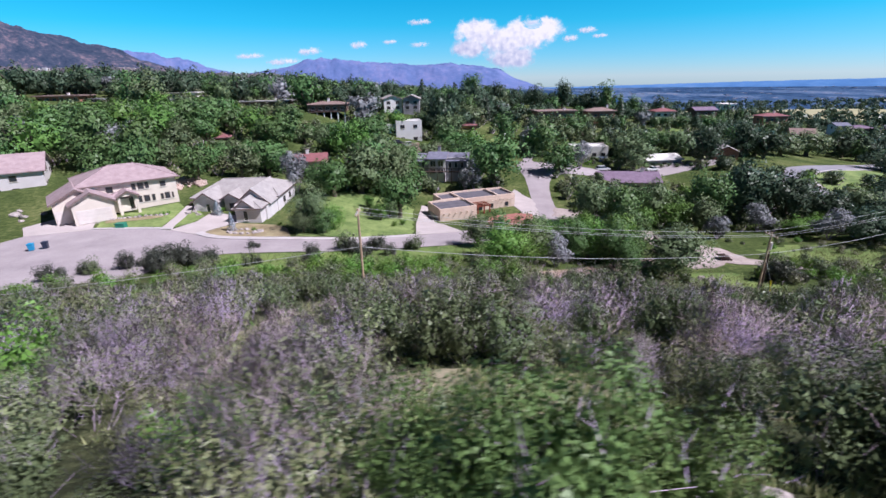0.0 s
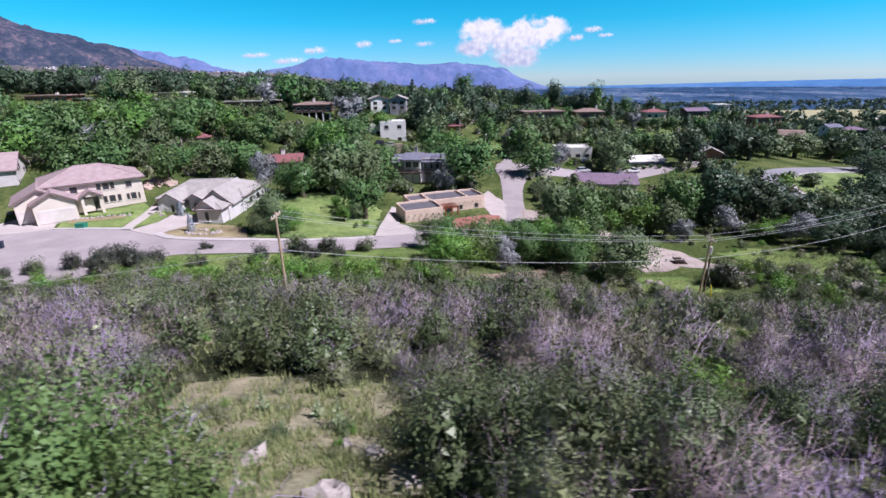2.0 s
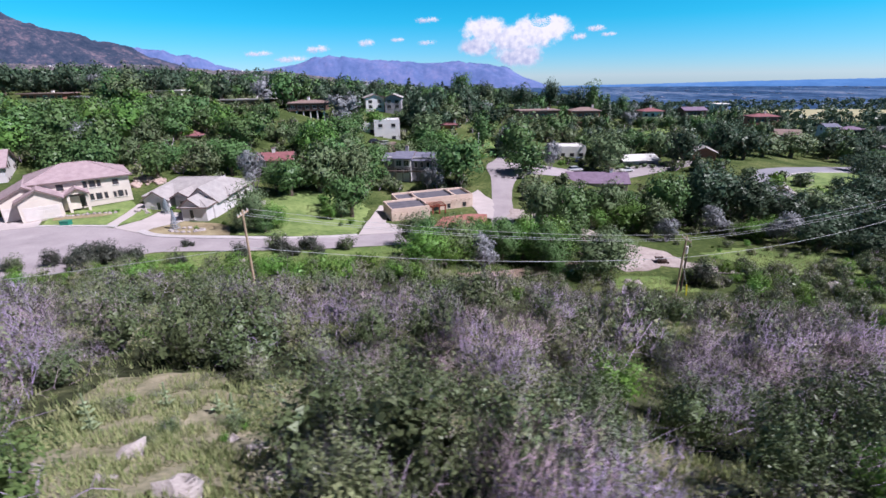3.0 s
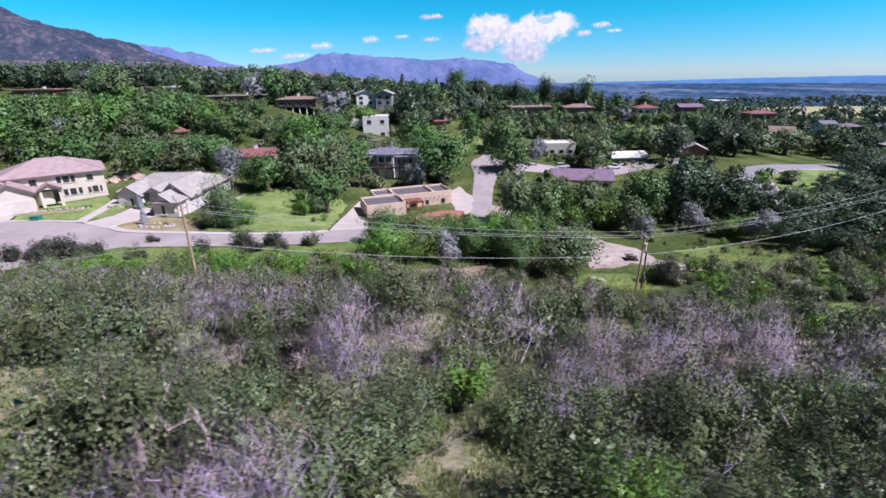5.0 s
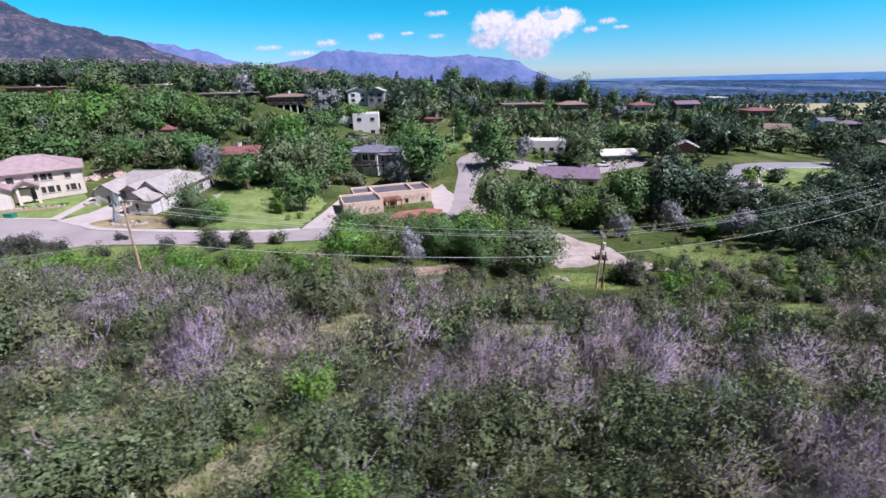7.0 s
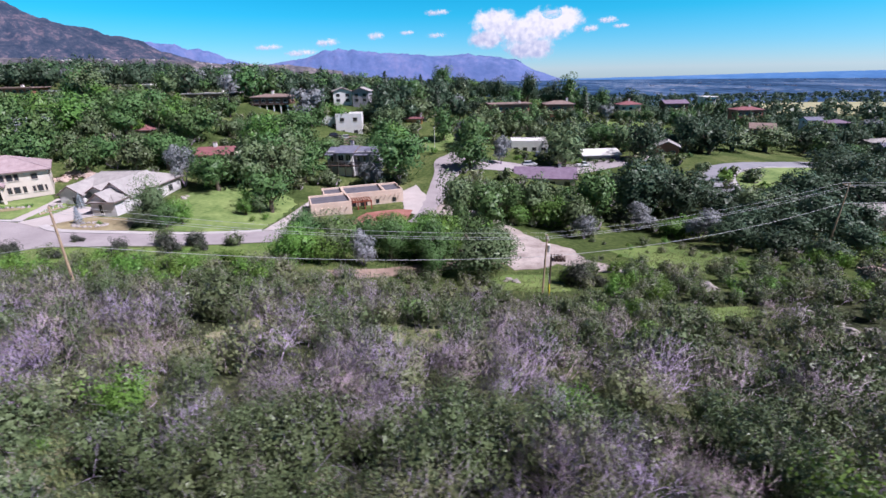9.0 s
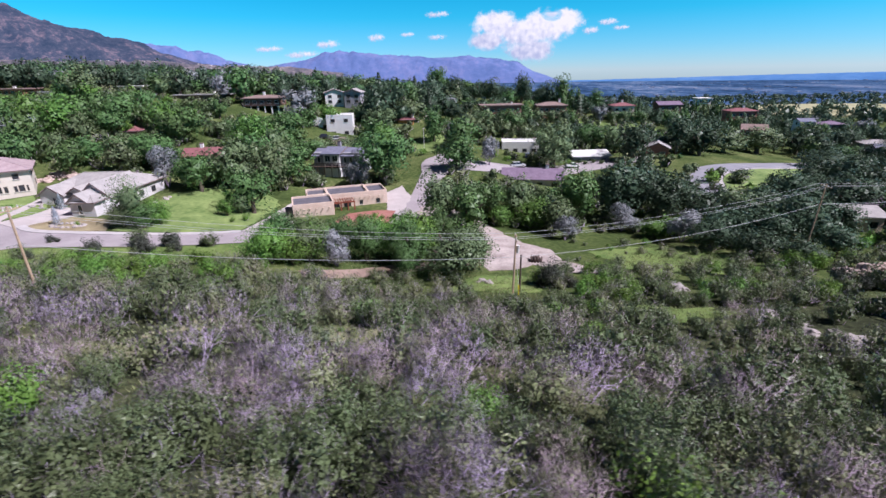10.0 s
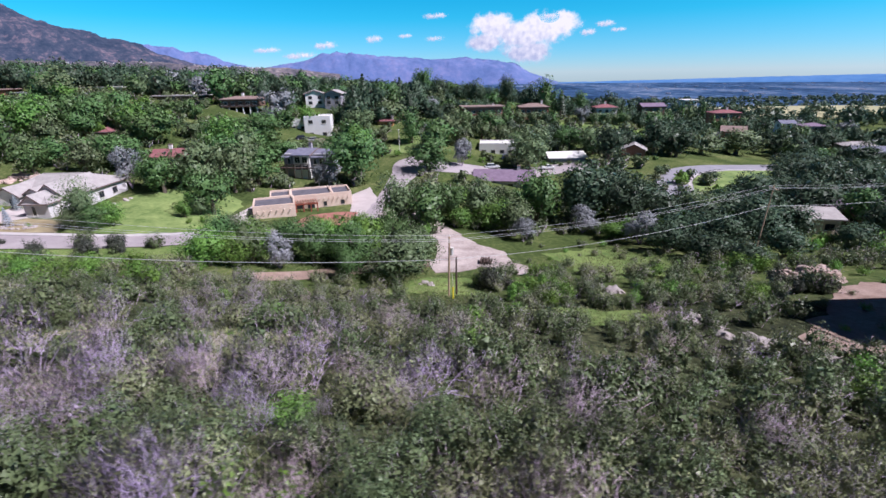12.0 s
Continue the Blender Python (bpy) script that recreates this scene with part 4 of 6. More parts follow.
for a, b, c_, d_ in NEAR:       # seedlings in the clearings
    for k in range(int(2 + c_ * d_)):
        x, y, s = a + rs.uniform(-1, 1) * c_, b + rs.uniform(-1, 1) * d_, rs.uniform(0.18, 0.42)
        kind = SETS[1 if y < 16 else 2][(0, 1, 1, 3)[int(rs.integers(4))]]
        strew(kind[int(rs.integers(2))], x, y, ground_z(x, y) - 0.03, rs.uniform(0, 6.28), s, s * rs.uniform(0.7, 1.2))
for k in range(12):          # low garden bushes in the beds
    x, y = -57.8 + k * 0.72, 76.5 + 0.26 * k + rs.normal(0, 0.25)
    strew(FRESHES[k % 2], x, y, ground_z(x, y) + 0.05, k, rs.uniform(0.25, 0.5), rs.uniform(0.2, 0.4))
for x, y, s in ((-46.8, 83.6, 0.75), (-45.2, 82.4, 0.6), (-41.9, 82.6, 0.7), (-31.9, 71.9, 0.6), (-28.6, 74.8, 0.55), (-46.2, 85, 0.8), (-26.8, 78, 0.9), (-8.3, 82, 1.0), (-9.6, 79.6, 0.8), (-13.6, 90, 1.1), (12, 86.4, 0.7), (14.4, 89.2, 0.8), (10.6, 84.4, 0.6), (16, 88, 0.7)):
    strew(FRESHES[int(x) % 2], x, y, ground_z(x, y), x, s, s * 0.85)
for x, y in spots(50, 72, 60, 84, 3.4, rs):      # bushes in the meadow
    if rs.random() < 0.5:
        s = rs.uniform(0.4, 1.2)
        k = (OAKS_L, GREYS_L, FRESHES)[int(rs.integers(3))]
        strew(k[int(rs.integers(2))], x, y, ground_z(x, y) - 0.1, rs.uniform(0, 6.28), s, s * 0.85)
for x, y in spots(72, 100, 36, 54, 2.8, rs):      # rough growth round the bare yard
    if not inside(x, y, ((86, 40, 8, 8), (80.5, 54, 5, 3))) and rs.random() < 0.6:
        s = rs.uniform(0.4, 1.1)
        k = (OAKS_L, GREYS_L, FRESHES)[int(rs.integers(3))]
        strew(k[int(rs.integers(2))], x, y, ground_z(x, y) - 0.1, rs.uniform(0, 6.28), s, s * 0.85)
plant_all(255, lambda p: p.y + 0.02 * abs(p.x - 20), "scrub_thicket", "scrub oak thicket of green and grey shrubs on the slopes", "scrub")


# ---- trees ----
M_GREYLEAF = leafy("silver_leaf", (0.12, 0.13, 0.135), (0.38, 0.39, 0.43), 0.12)

def tree(name, seed, n, leaf, mtl, label, tall, lobes=24, low=-0.95, trunk=0.17, wide=1.0):
    """A broadleaf tree one unit in crown radius and `tall` units high: trunk, limbs, lobed crown."""
    rnd = np.random.default_rng(seed)
    e = thing(name, Matrix.Identity(4), label, "tree", "trees of the valley")
    half = tall * 0.5
    p, o = lobed(n, rnd, lobes, (0.82 * wide, 0.82 * wide, half * 0.85), 0.37, low, 0.45)
    p[:, 2] += tall - half
    p[:, 2] = np.abs(p[:, 2] - 0.12) + 0.12
    k = n // 6          # larger inner leaves close the middle of the crown
    mid = np.array((0, 0, tall - half))
    q = both(leaves(p, o, leaf, rnd, 0.6, 0.75, 0.07, 0.85), leaves((p[:k] - mid) * 0.62 + mid, o[:k], leaf * 2.3, rnd, 0.5, 0.9, 0.05, 0.85))
    link("crown", quick("crown", q[0], q[1], mtl, normals=q[2]), e)
    segs = [((0, 0, -0.1), (0.03, 0.02, tall * 0.45), trunk * 0.6, trunk * 0.4)]
    for k in range(5):
        a = k * 1.9 + rnd.uniform(0, 0.6)
        segs.append(((0.02, 0.02, tall * (0.2 + 0.05 * k)), (math.cos(a) * 0.5, math.sin(a) * 0.5, tall * (0.45 + 0.07 * k)), trunk * 0.3, trunk * 0.1))
    v, f = tubes(segs, 6)
    link("trunk", quick("trunk", v, f, M_BARK), e)
    return e


def conifer(name, seed, n, leaf, mtl, label, tall):
    """A cone of drooping boughs in tiers round a straight trunk."""
    rnd = np.random.default_rng(seed)
    e = thing(name, Matrix.Identity(4), label, "conifer", "conifers of the valley")
    t = rnd.random(n) ** 0.75
    tier = np.floor(t * 9) / 9 + rnd.uniform(0, 0.07, n)
    a = np.floor(rnd.random(n) * 9) / 9 * 6.283 + tier * 12 + rnd.normal(0, 0.22, n)
    r = (1.02 - tier) * (0.35 + 0.65 * rnd.random(n) ** 0.6) * rnd.uniform(0.8, 1.1, n)
    z = tall * (0.06 + 0.94 * tier) - r * 0.25
    p = np.stack((np.cos(a) * r, np.sin(a) * r, z), 1)
    o = np.stack((np.cos(a), np.sin(a), np.full(n, 0.7)), 1)
    v, f, w = leaves(p, o, leaf, rnd, 0.6, 0.5)
    link("crown", quick("crown", v, f, mtl, normals=w), e)
    v, f = tubes([((0, 0, -0.1), (0, 0, tall * 0.95), 0.09, 0.02)], 6)
    link("trunk", quick("trunk", v, f, M_BARK), e)
    return e


def grey_tree(seed):
    rnd = np.random.default_rng(seed)
    e = thing("grey_leaved_tree", Matrix.Identity(4), "small silvery grey-leaved tree with bare twigs", "tree", "trees of the valley")
    p, o = lobed(2600, rnd, 20, (0.78, 0.78, 0.9), 0.34, -0.5, 0.5)
    p[:, 2] += 1.15
    v, f, w = leaves(p, o, 0.06, rnd, 0.7)
    link("crown", quick("crown", v, f, M_GREYLEAF, normals=w), e)
    segs = []
    for k in range(5):
        a = k * 1.3
        branching(rnd, (0, 0, 0), (math.cos(a) * 0.4, math.sin(a) * 0.4, 0.9), 0.6, 0.028, 3, 2, segs)
    v, f = tubes(segs)
    link("stem", quick("stem", v, f, M_TWIG), e)
    return e


KIND = {
    "D": [tree("dark_leaved_tree", 196 + k, 1950, 0.05, M_DARKLEAF, "dense dark green tree in the hollow", 2.0) for k in range(2)],
    "T": [tree("broadleaf_tree", 101 + k, 1950, 0.05, M_TREE, "full dark green broadleaf tree", 2.1) for k in range(3)],
    "O": [tree("olive_green_tree", 111 + k, 1950, 0.05, M_OLIVE, "olive green broadleaf tree with an uneven crown", 2.0, 34) for k in range(3)],
    "F": [tree("bright_green_tree", 121 + k, 2000, 0.05, M_FRESHTREE, "small bright green leafy tree", 1.8, 30) for k in range(2)],
    "C": [conifer("pine_tree", 131 + k, 1900, 0.085, M_CONIFER, "tall dark green conifer", 3.4) for k in range(2)],
    "S": [conifer("blue_spruce", 141 + k, 2400, 0.062, M_SPRUCE, "silvery blue spruce on a lawn", 2.4) for k in range(2)],
    "G": [grey_tree(151 + k) for k in range(2)],
}
FINE = {
    "T": [tree("broadleaf_tree", 901 + k, 4600, 0.031, M_TREE, "full dark green broadleaf tree", 2.1, 30) for k in range(2)],
    "O": [tree("olive_green_tree", 911 + k, 4600, 0.031, M_OLIVE, "olive green broadleaf tree with an uneven crown", 2.0, 38) for k in range(2)],
    "F": [tree("bright_green_tree", 921 + k, 4200, 0.033, M_FRESH, "small bright green leafy tree", 1.8, 30) for k in range(2)],
}
TALL = {"D": 2.0, "T": 2.1, "O": 2.0, "F": 1.8, "C": 3.4, "S": 2.4, "G": 2.0}


def low_set(seed, n, leaf):
    """Woodland trees in five kinds of leaf."""
    return [[tree(nm, seed + 10 * i + k, n, leaf, mt, lb, 1.9) for k in range(2)] for i, (nm, mt, lb) in enumerate((
        ("broadleaf_tree", M_TREE, "full dark green broadleaf tree"), ("olive_green_tree", M_OLIVE, "olive green broadleaf tree with an uneven crown"),
        ("bright_green_tree", M_FRESHTREE, "small bright green leafy tree"), ("silvery_tree", M_GREYLEAF, "silvery grey-leaved tree among green ones"),
        ("dark_leaved_tree", M_DARKLEAF, "dense dark green tree in the hollow")))]


WOOD_NEAR, WOOD_FAR = low_set(700, 1150, 0.061), low_set(800, 580, 0.084)
LOW_C = [conifer("pine_tree", 181, 900, 0.11, M_CONIFER, "tall dark green conifer", 3.2)]

# what stands open to the south: x, y, the lowest height that shows, half its width
SEEN = ((-13, 172, -21.6, 6), (-20, 174, -18, 4), (-17, 199, -11.2, 9), (-44, 181, -14.6, 8), (-70, 186, -8.6, 11), (-34.6, 117, -21.2, 5), (-1, 121, -23.2, 8), (9.6, 187, -19.6, 4),
        (52, 166, -27, 8), (74, 156, -28.4, 7), (50, 124, -28.6, 9), (96, 158, -26.4, 4))
SEEN_FAR = ((72, 218, -16.2, 7), (49, 206, -15.2, 9), (109, 234, -18.6, 5.5), (-143, 182, -4.2, 12), (-68, 136, -15.6, 5), (103, 82, -27, 5), (174, 250, -22.6, 7), (184, 218, -24, 4), (190, 178, -31.6, 7),
            (112, 137, -27.3, 20), (94, 118, -27.3, 6), (23, 135, -24, 6), (60, 140, -28.2, 14), (20, 162, -22, 5), (98, 208, -21, 26), (200, 196, -31.4, 7), (-107, 200, -5, 6), (-130, 172, -5, 12), (140, 170, -31, 12), (136, 248, -18.8, 6))


def room_for(x, y, r, h):
    """The height that a tree may have without hiding a house that stands behind it."""
    base = ground_z(x, y)
    for ex in (4.0, 20.0, 36.0):
        d = math.hypot(x - ex, y)
        a = math.atan2(x - ex, y)
        for hx, hy, hz, hw in SEEN + SEEN_FAR:
            hd = math.hypot(hx - ex, hy)
            if d < hd - 2 and abs(a - math.atan2(hx - ex, hy)) < (hw * 0.85) / hd + r * 0.75 / d:
                h = min(h, hz * d / hd - base)
    return h


FRONT = [("F", 7, 55.6, 4.6, 3.4), ("O", 11.1, 59.1, 6.1, 3.4), ("T", 17.9, 63.1, 6.8, 3.4), ("G", 14.8, 58.8, 4.2, 2.1), ("O", 30.8, 58.9, 6.0, 5.1), ("T", 24.3, 58, 4.3, 2.4),
         ("F", 25.4, 64.5, 5.6, 3.5), ("T", 24.3, 61.8, 6.2, 3.5), ("T", 7.4, 59.4, 6.2, 3), ("F", 11.9, 59.6, 5.6, 2.6), ("F", 18.7, 69.9, 4.2, 2.2), ("F", 9.5, 56.8, 4.2, 2.5), ("O", 4.5, 66, 5, 3), ("T", 13.5, 66.5, 5.5, 3), ("F", 21.5, 66, 5.6, 2.9), ("F", 15.8, 72.5, 4.2, 2.2), ("T", 28.5, 68.5, 6.5, 3.2), ("O", 33.6, 62, 6, 3), ("F", 22.5, 74, 4.6, 2.4)]
SECOND = [("O", 27.4, 86.5, 9, 4.4), ("O", 33, 90, 7.3, 3.3), ("T", 37.3, 90.4, 7.8, 3.4), ("O", 42.8, 93, 8.3, 4), ("F", 45.3, 87.9, 5.2, 4.8), ("T", 54.7, 93.9, 10.8, 5.4),
          ("D", 63.7, 96.2, 11.4, 6.3), ("D", 72.3, 94.9, 9.9, 5.7), ("D", 71.1, 103.5, 8.7, 5.6), ("G", 50.5, 81.4, 4.2, 2.5), ("G", 63.1, 89.1, 4.6, 3.2), ("G", 70.9, 80.6, 4.8, 3.5),
          ("D", 72.6, 74, 5, 4.1), ("F", 67.6, 84.7, 3.3, 3.6), ("F", 71.8, 86.3, 3.1, 3.7), ("T", 49.5, 92.5, 6.4, 4), ("F", 17.9, 68.8, 5, 2.6), ("S", -35.6, 72.2, 3.2, 1.0), ("S", -41.8, 80.6, 2.8, 1.2), ("F", 39.2, 86.8, 3.8, 2.6)]
RIGHT = [("D", 80.8, 73, 5.9, 4.4), ("D", 93.9, 83, 7.6, 4.4), ("D", 89.2, 79.8, 7.8, 5.2), ("D", 106.4, 90.8, 8.5, 5.7), ("D", 118.8, 118.4, 6.3, 4.2), ("D", 126.1, 118.3, 6.2, 6.2),
         ("D", 118.1, 92.2, 6.1, 3.8), ("O", 85.3, 91, 6.7, 4.4), ("D", 112, 110, 4.7, 4.7), ("D", 178, 167, 8.5, 5.8), ("D", 146.7, 152.5, 7.1, 8),
         ("O", 126.2, 174.7, 8.7, 7.9), ("D", 86.2, 152.7, 11.3, 6.2), ("O", 145.9, 187.5, 10.1, 8.3), ("D", 105, 164.7, 12.1, 5.7), ("D", 99.4, 70.7, 4.1, 3.5), ("D", 107.7, 77.3, 6.6, 3.2)]
LAWNSIDE = [("T", 12.3, 117.4, 12.5, 7.8), ("G", 4.6, 112.5, 5, 1.9), ("G", 6.9, 113.4, 6.4, 2.2), ("T", -9.4, 87.8, 9.3, 4.6), ("O", -12.8, 104.3, 11.3, 5.7), ("T", -10.6, 112.5, 9.2, 5.5),
            ("T", -24, 96.3, 8.6, 4.7), ("G", -32.6, 98.6, 8.2, 3.7), ("O", -22.2, 72.3, 7.2, 3.4), ("T", -20.4, 71.7, 4.4, 2.7), ("F", -19.2, 74, 4.2, 2.2), ("O", -23.6, 71.5, 4.0, 2.5), ("F", -12.6, 83.6, 3.2, 1.5), ("F", -16, 92, 2.6, 1.4), ("O", -11.2, 86.5, 4, 2), ("T", -28.2, 99.5, 6.6, 4.2), ("O", -19.2, 102.1, 10.8, 6.7),
            ("T", -25.2, 153.9, 9.9, 8.1), ("T", -13.4, 133.7, 5.6, 5.6), ("T", -22.5, 103.1, 6.8, 3.7)]
MIDDLE = [("T", 30.5, 124.4, 8.4, 6.6), ("G", 39.4, 134.6, 7.4, 3.3), ("O", 60, 146.7, 12.5, 7.7), ("T", 78.3, 173.6, 8.4, 7), ("T", 21.8, 168.3, 11.1, 5.8), ("G", 28.6, 160.2, 6.7, 3.7),
          ("T", 80, 236, 17, 7), ("D", 72, 238, 13, 6), ("T", 17.1, 288, 16, 7.8), ("O", 1.6, 176.3, 9.4, 6.4), ("C", -10.8, 249.4, 12, 4.9), ("D", 46, 244, 12, 6),
          ("C", 88, 240, 12, 5), ("D", 32.5, 174.7, 7.9, 4.5), ("T", 50.3, 190.1, 8.5, 6.6), ("D", 118, 262, 12, 6.5), ("D", 142, 266, 13, 6), ("T", 100, 256, 11, 6), ("D", 158, 272, 9, 6), ("D", 62, 252, 13, 6), ("D", 28, 250, 11, 6), ("T", 4, 246, 10, 6), ("D", -26, 238, 10, 6), ("D", -36, 236, 9, 5), ("D", 192, 264, 10, 6.5)]
HOLLOW = [("D", 77, 79, 6, 4.5), ("D", 84, 84, 7, 4.6), ("D", 76, 68, 4.2, 3.6), ("D", 88, 74, 6, 4.2), ("D", 94, 76, 6, 4), ("D", 80, 93, 6, 5), ("D", 92, 94, 5.6, 5), ("D", 101, 100, 7, 5), ("D", 86, 66, 4, 3.4), ("D", 79, 63, 3.4, 3),
          ("D", 112, 98, 7, 5), ("D", 122, 104, 7, 5), ("D", 80, 104, 6.4, 5.5), ("D", 128, 128, 7, 5.5)]
rt = np.random.default_rng(3)
placed = []
for group_, up, out_ in ((FRONT, 1.3, 1.12), (SECOND, 1.12, 1.05), (RIGHT, 1.05, 1.1), (HOLLOW, 1.1, 1.1), (LAWNSIDE, 1.12, 1.08), (MIDDLE, 1.1, 1.05)):
  for k, x, y, h, r in group_:
    h, r = h * (min(up, 1.14) if 2 < x < 22 and y < 75 else up), r * out_
    pool = FINE[k] if y < 76 and k in FINE else KIND[k]
    proto = pool[int(rt.integers(len(pool)))]
    m_ = Matrix.LocRotScale((x, y, ground_z(x, y) - 0.15), Euler((0, 0, rt.uniform(0, 6.28))), (r, r, h / TALL[k]))
    placed.append((x, y, r))
    if proto.name in used:
        copy_thing(proto, m_).matrix_basis = m_
    else:
        used.add(proto.name)
        proto.matrix_basis = m_

# woods: places kept free for houses, roads and lawns (x, y, half sizes)
OPEN = ((-58, 86, 13, 13), (-38, 84, 15, 17), (-86, 92, 12, 14), (4, 97, 14, 15), (-1, 122, 9, 8), (-14, 86, 12, 17), (22.5, 110, 9, 32), (50, 134, 42, 14), (50, 124, 9, 9),
        (51, 165, 9, 12), (74, 155, 9, 12), (-34, 116, 7, 10), (-11, 168, 9, 12), (-18, 196, 9, 12), (-43, 178, 9, 9), (-72, 182, 14, 9), (-147, 178, 14, 12), (-130, 172, 16, 10),
        (72, 214, 10, 10), (108, 231, 9, 9), (49, 202, 12, 10), (120, 140, 24, 22), (140, 172, 22, 14), (98, 208, 26, 20), (100, 80, 9, 9), (20, 164, 8, 16), (60, 76, 12, 13), (92, 48, 16, 12),
        (42, 76, 9, 13), (-50, 60, 26, 14), (-20, 66, 30, 9), (97, 158, 8, 12), (93, 114, 8, 13), (23, 186, 9, 12), (5, 215, 6, 10))
rf = np.random.default_rng(17)
for x, y in spots(-190, 235, 86, 300, 7.8, rf):
    if inside(x, y, OPEN) or any((x - a) ** 2 + (y - b) ** 2 < (0.55 * c + 2) ** 2 for a, b, c in placed):
        continue
    if abs(x - 20) > 30 + y * 1.02 or (y < 98 and -30 < x < 24):
        continue
    dens = 0.92 if x < 20 else 0.8
    if 60 < x < 140 and 190 < y < 228:
        dens = 0.15
    if y > 200 and x > 120:
        dens = 0.75
    if rf.random() > dens:
        continue
    q = rf.random()
    LOW_T, LOW_O, LOW_F, LOW_G, LOW_D = WOOD_NEAR if y < 140 else WOOD_FAR
    r = rf.uniform(4.2, 7.8) * (0.85 if x > 40 else 1.0) * (0.8 if y > 195 else 1.0)
    h = r * rf.uniform(1.45, 2.0)
    pool = LOW_C if q > 0.975 else (LOW_G if q > 0.945 else (LOW_F if q > 0.85 else (LOW_O if q > 0.5 else LOW_T)))
    if x > 62 and pool in (LOW_O, LOW_T, LOW_F) and rf.random() < 0.85:
        pool = LOW_D
    if y > 185 and pool in (LOW_O, LOW_F, LOW_T) and rf.random() < 0.93:
        pool = LOW_D if rf.random() < 0.8 else LOW_T
    if pool is LOW_C:
        r, h = r * 0.62, h * 1.1
    h0 = h
    h = room_for(x, y, r, h)
    if h < 1.6:
        continue
    r *= max(0.5, h / h0)
    strew(pool[int(rf.integers(len(pool)))], x, y, ground_z(x, y) - 0.2, rf.uniform(0, 6.28), r, h / (3.2 if pool is LOW_C else 1.9))
for hx, hy, top_, hw in ((109, 234, -18.8, 6), (136, 248, -19, 6.5), (174, 250, -22.2, 7.5), (184, 218, -24.4, 4.5), (72, 218, -16.4, 7.5), (49, 206, -15.4, 9.5), (178, 300, -18.4, 8), (96, 158, -26.6, 5), (74, 156, -28.6, 7)):
    for k in range(7):           # bushes close before the houses on the ridge
        x, y = hx - hw * 1.25 + hw * 2.5 * (k + rf.uniform(0.1, 0.9)) / 7, hy - rf.uniform(2.6, 5.5)
        h = max(1.6, top_ - ground_z(x, y) + rf.uniform(-0.5, 0.7))
        pool = (WOOD_FAR[4], WOOD_FAR[0], WOOD_FAR[1])[int(rf.integers(3))]
        strew(pool[int(rf.integers(2))], x, y, ground_z(x, y) - 0.2, rf.uniform(0, 6.28), min(3.4, h * 0.75), h / 1.9)
plant_all(230, lambda p: p.y, "woodland", "dense green broadleaf woodland among the houses", "woodland")

# far woods in one piece
rw = np.random.default_rng(23)
vs, fs, ns, off = [], [], [], 0
for _ in range(3300):
    y = 290 + 1150 * rw.random() ** 1.5
    x = rw.uniform(-1.05, 1.05) * (y + 40) + 20
    if inside(x, y, ((430, 520, 190, 110),)) or (x > 150 and rw.random() < 0.1):
        continue
    r = rw.uniform(3.0, 5.5) * (1.0 if y < 900 else 1.5)
    p, o = lobed(44, rw, 7, (0.7 * r, 0.7 * r, 0.8 * r), 0.5 * r, -0.3)
    v, f, w = leaves(p + np.array((x, y, ground_z(x, y) + 0.8 * r)), o, 0.26 * r, rw, 0.5, 0.8)
    ns.append(w)
    vs.append(v)
    fs.append(f + off)
    off += len(v)
woods = tagged(new("far_woods", quick("far_woods", np.concatenate(vs), np.concatenate(fs), M_DARKLEAF, normals=np.concatenate(ns))), "dark green woods on the far slopes", "woods", kind="stuff")
bm = bmesh.new()
for _ in range(70):            # the pale town far out on the plain
    y = rw.uniform(1500, 3200)
    x = (0.35 + 0.7 * rw.random() ** 0.8) * y
    w, h, z = rw.uniform(3, 8), rw.uniform(1, 3), ground_z(x, y)
    box(bm, x - w, x + w, y - 12, y + 12, z - 4, z + h)
tagged(part("far_town", bm, plain("far_town_walls", (0.16, 0.19, 0.28), (0.4, 0.38, 0.45), 0.01, 0.9)), "pale far-off town buildings on the plain", "town", kind="stuff")

bm = bmesh.new()
for _ in range(70):            # small pale houses along the crest of the foothill
    az_ = radians(rw.uniform(-46, -19))
    r_ = 2586 + rw.uniform(-6, 14)
    x, y, w, h = r_ * math.sin(az_), r_ * math.cos(az_), rw.uniform(3, 10), rw.uniform(3, 6)
    z = ((math.degrees(az_) + 50) / 37 - 0.474) * -95 + 68 if math.degrees(az_) > -32.5 else 70
    box(bm, x - w, x + w, y - 5, y + 5, z - 14, z + h - rw.uniform(0, 8))
tagged(part("far_houses", bm, plain("far_house_walls", (0.45, 0.42, 0.44), (0.75, 0.7, 0.7), 0.01, 0.9)), "pale far-off houses along a bare foothill", "houses", kind="stuff")

# patterns that found no place are taken away
for proto in [q for rows in SETS for q in sum(rows, [])] + BIG + DARKS + sum(KIND.values(), []) + sum(FINE.values(), []) + sum(WOOD_NEAR, []) + sum(WOOD_FAR, []) + LOW_C:
    if proto.name not in used:
        for ch in list(proto.children):
            bpy.data.objects.remove(ch)
        bpy.data.objects.remove(proto)


# ---- houses ----
def wall_box(e, x0, x1, y0, y1, z0, z1, m, name="wall"):
    bm = boxed(x0, x1, y0, y1, z0, z1)
    bmesh.ops.bevel(bm, geom=bm.edges[:], offset=0.03, segments=1, affect="EDGES")
    return part(name, bm, m, e)


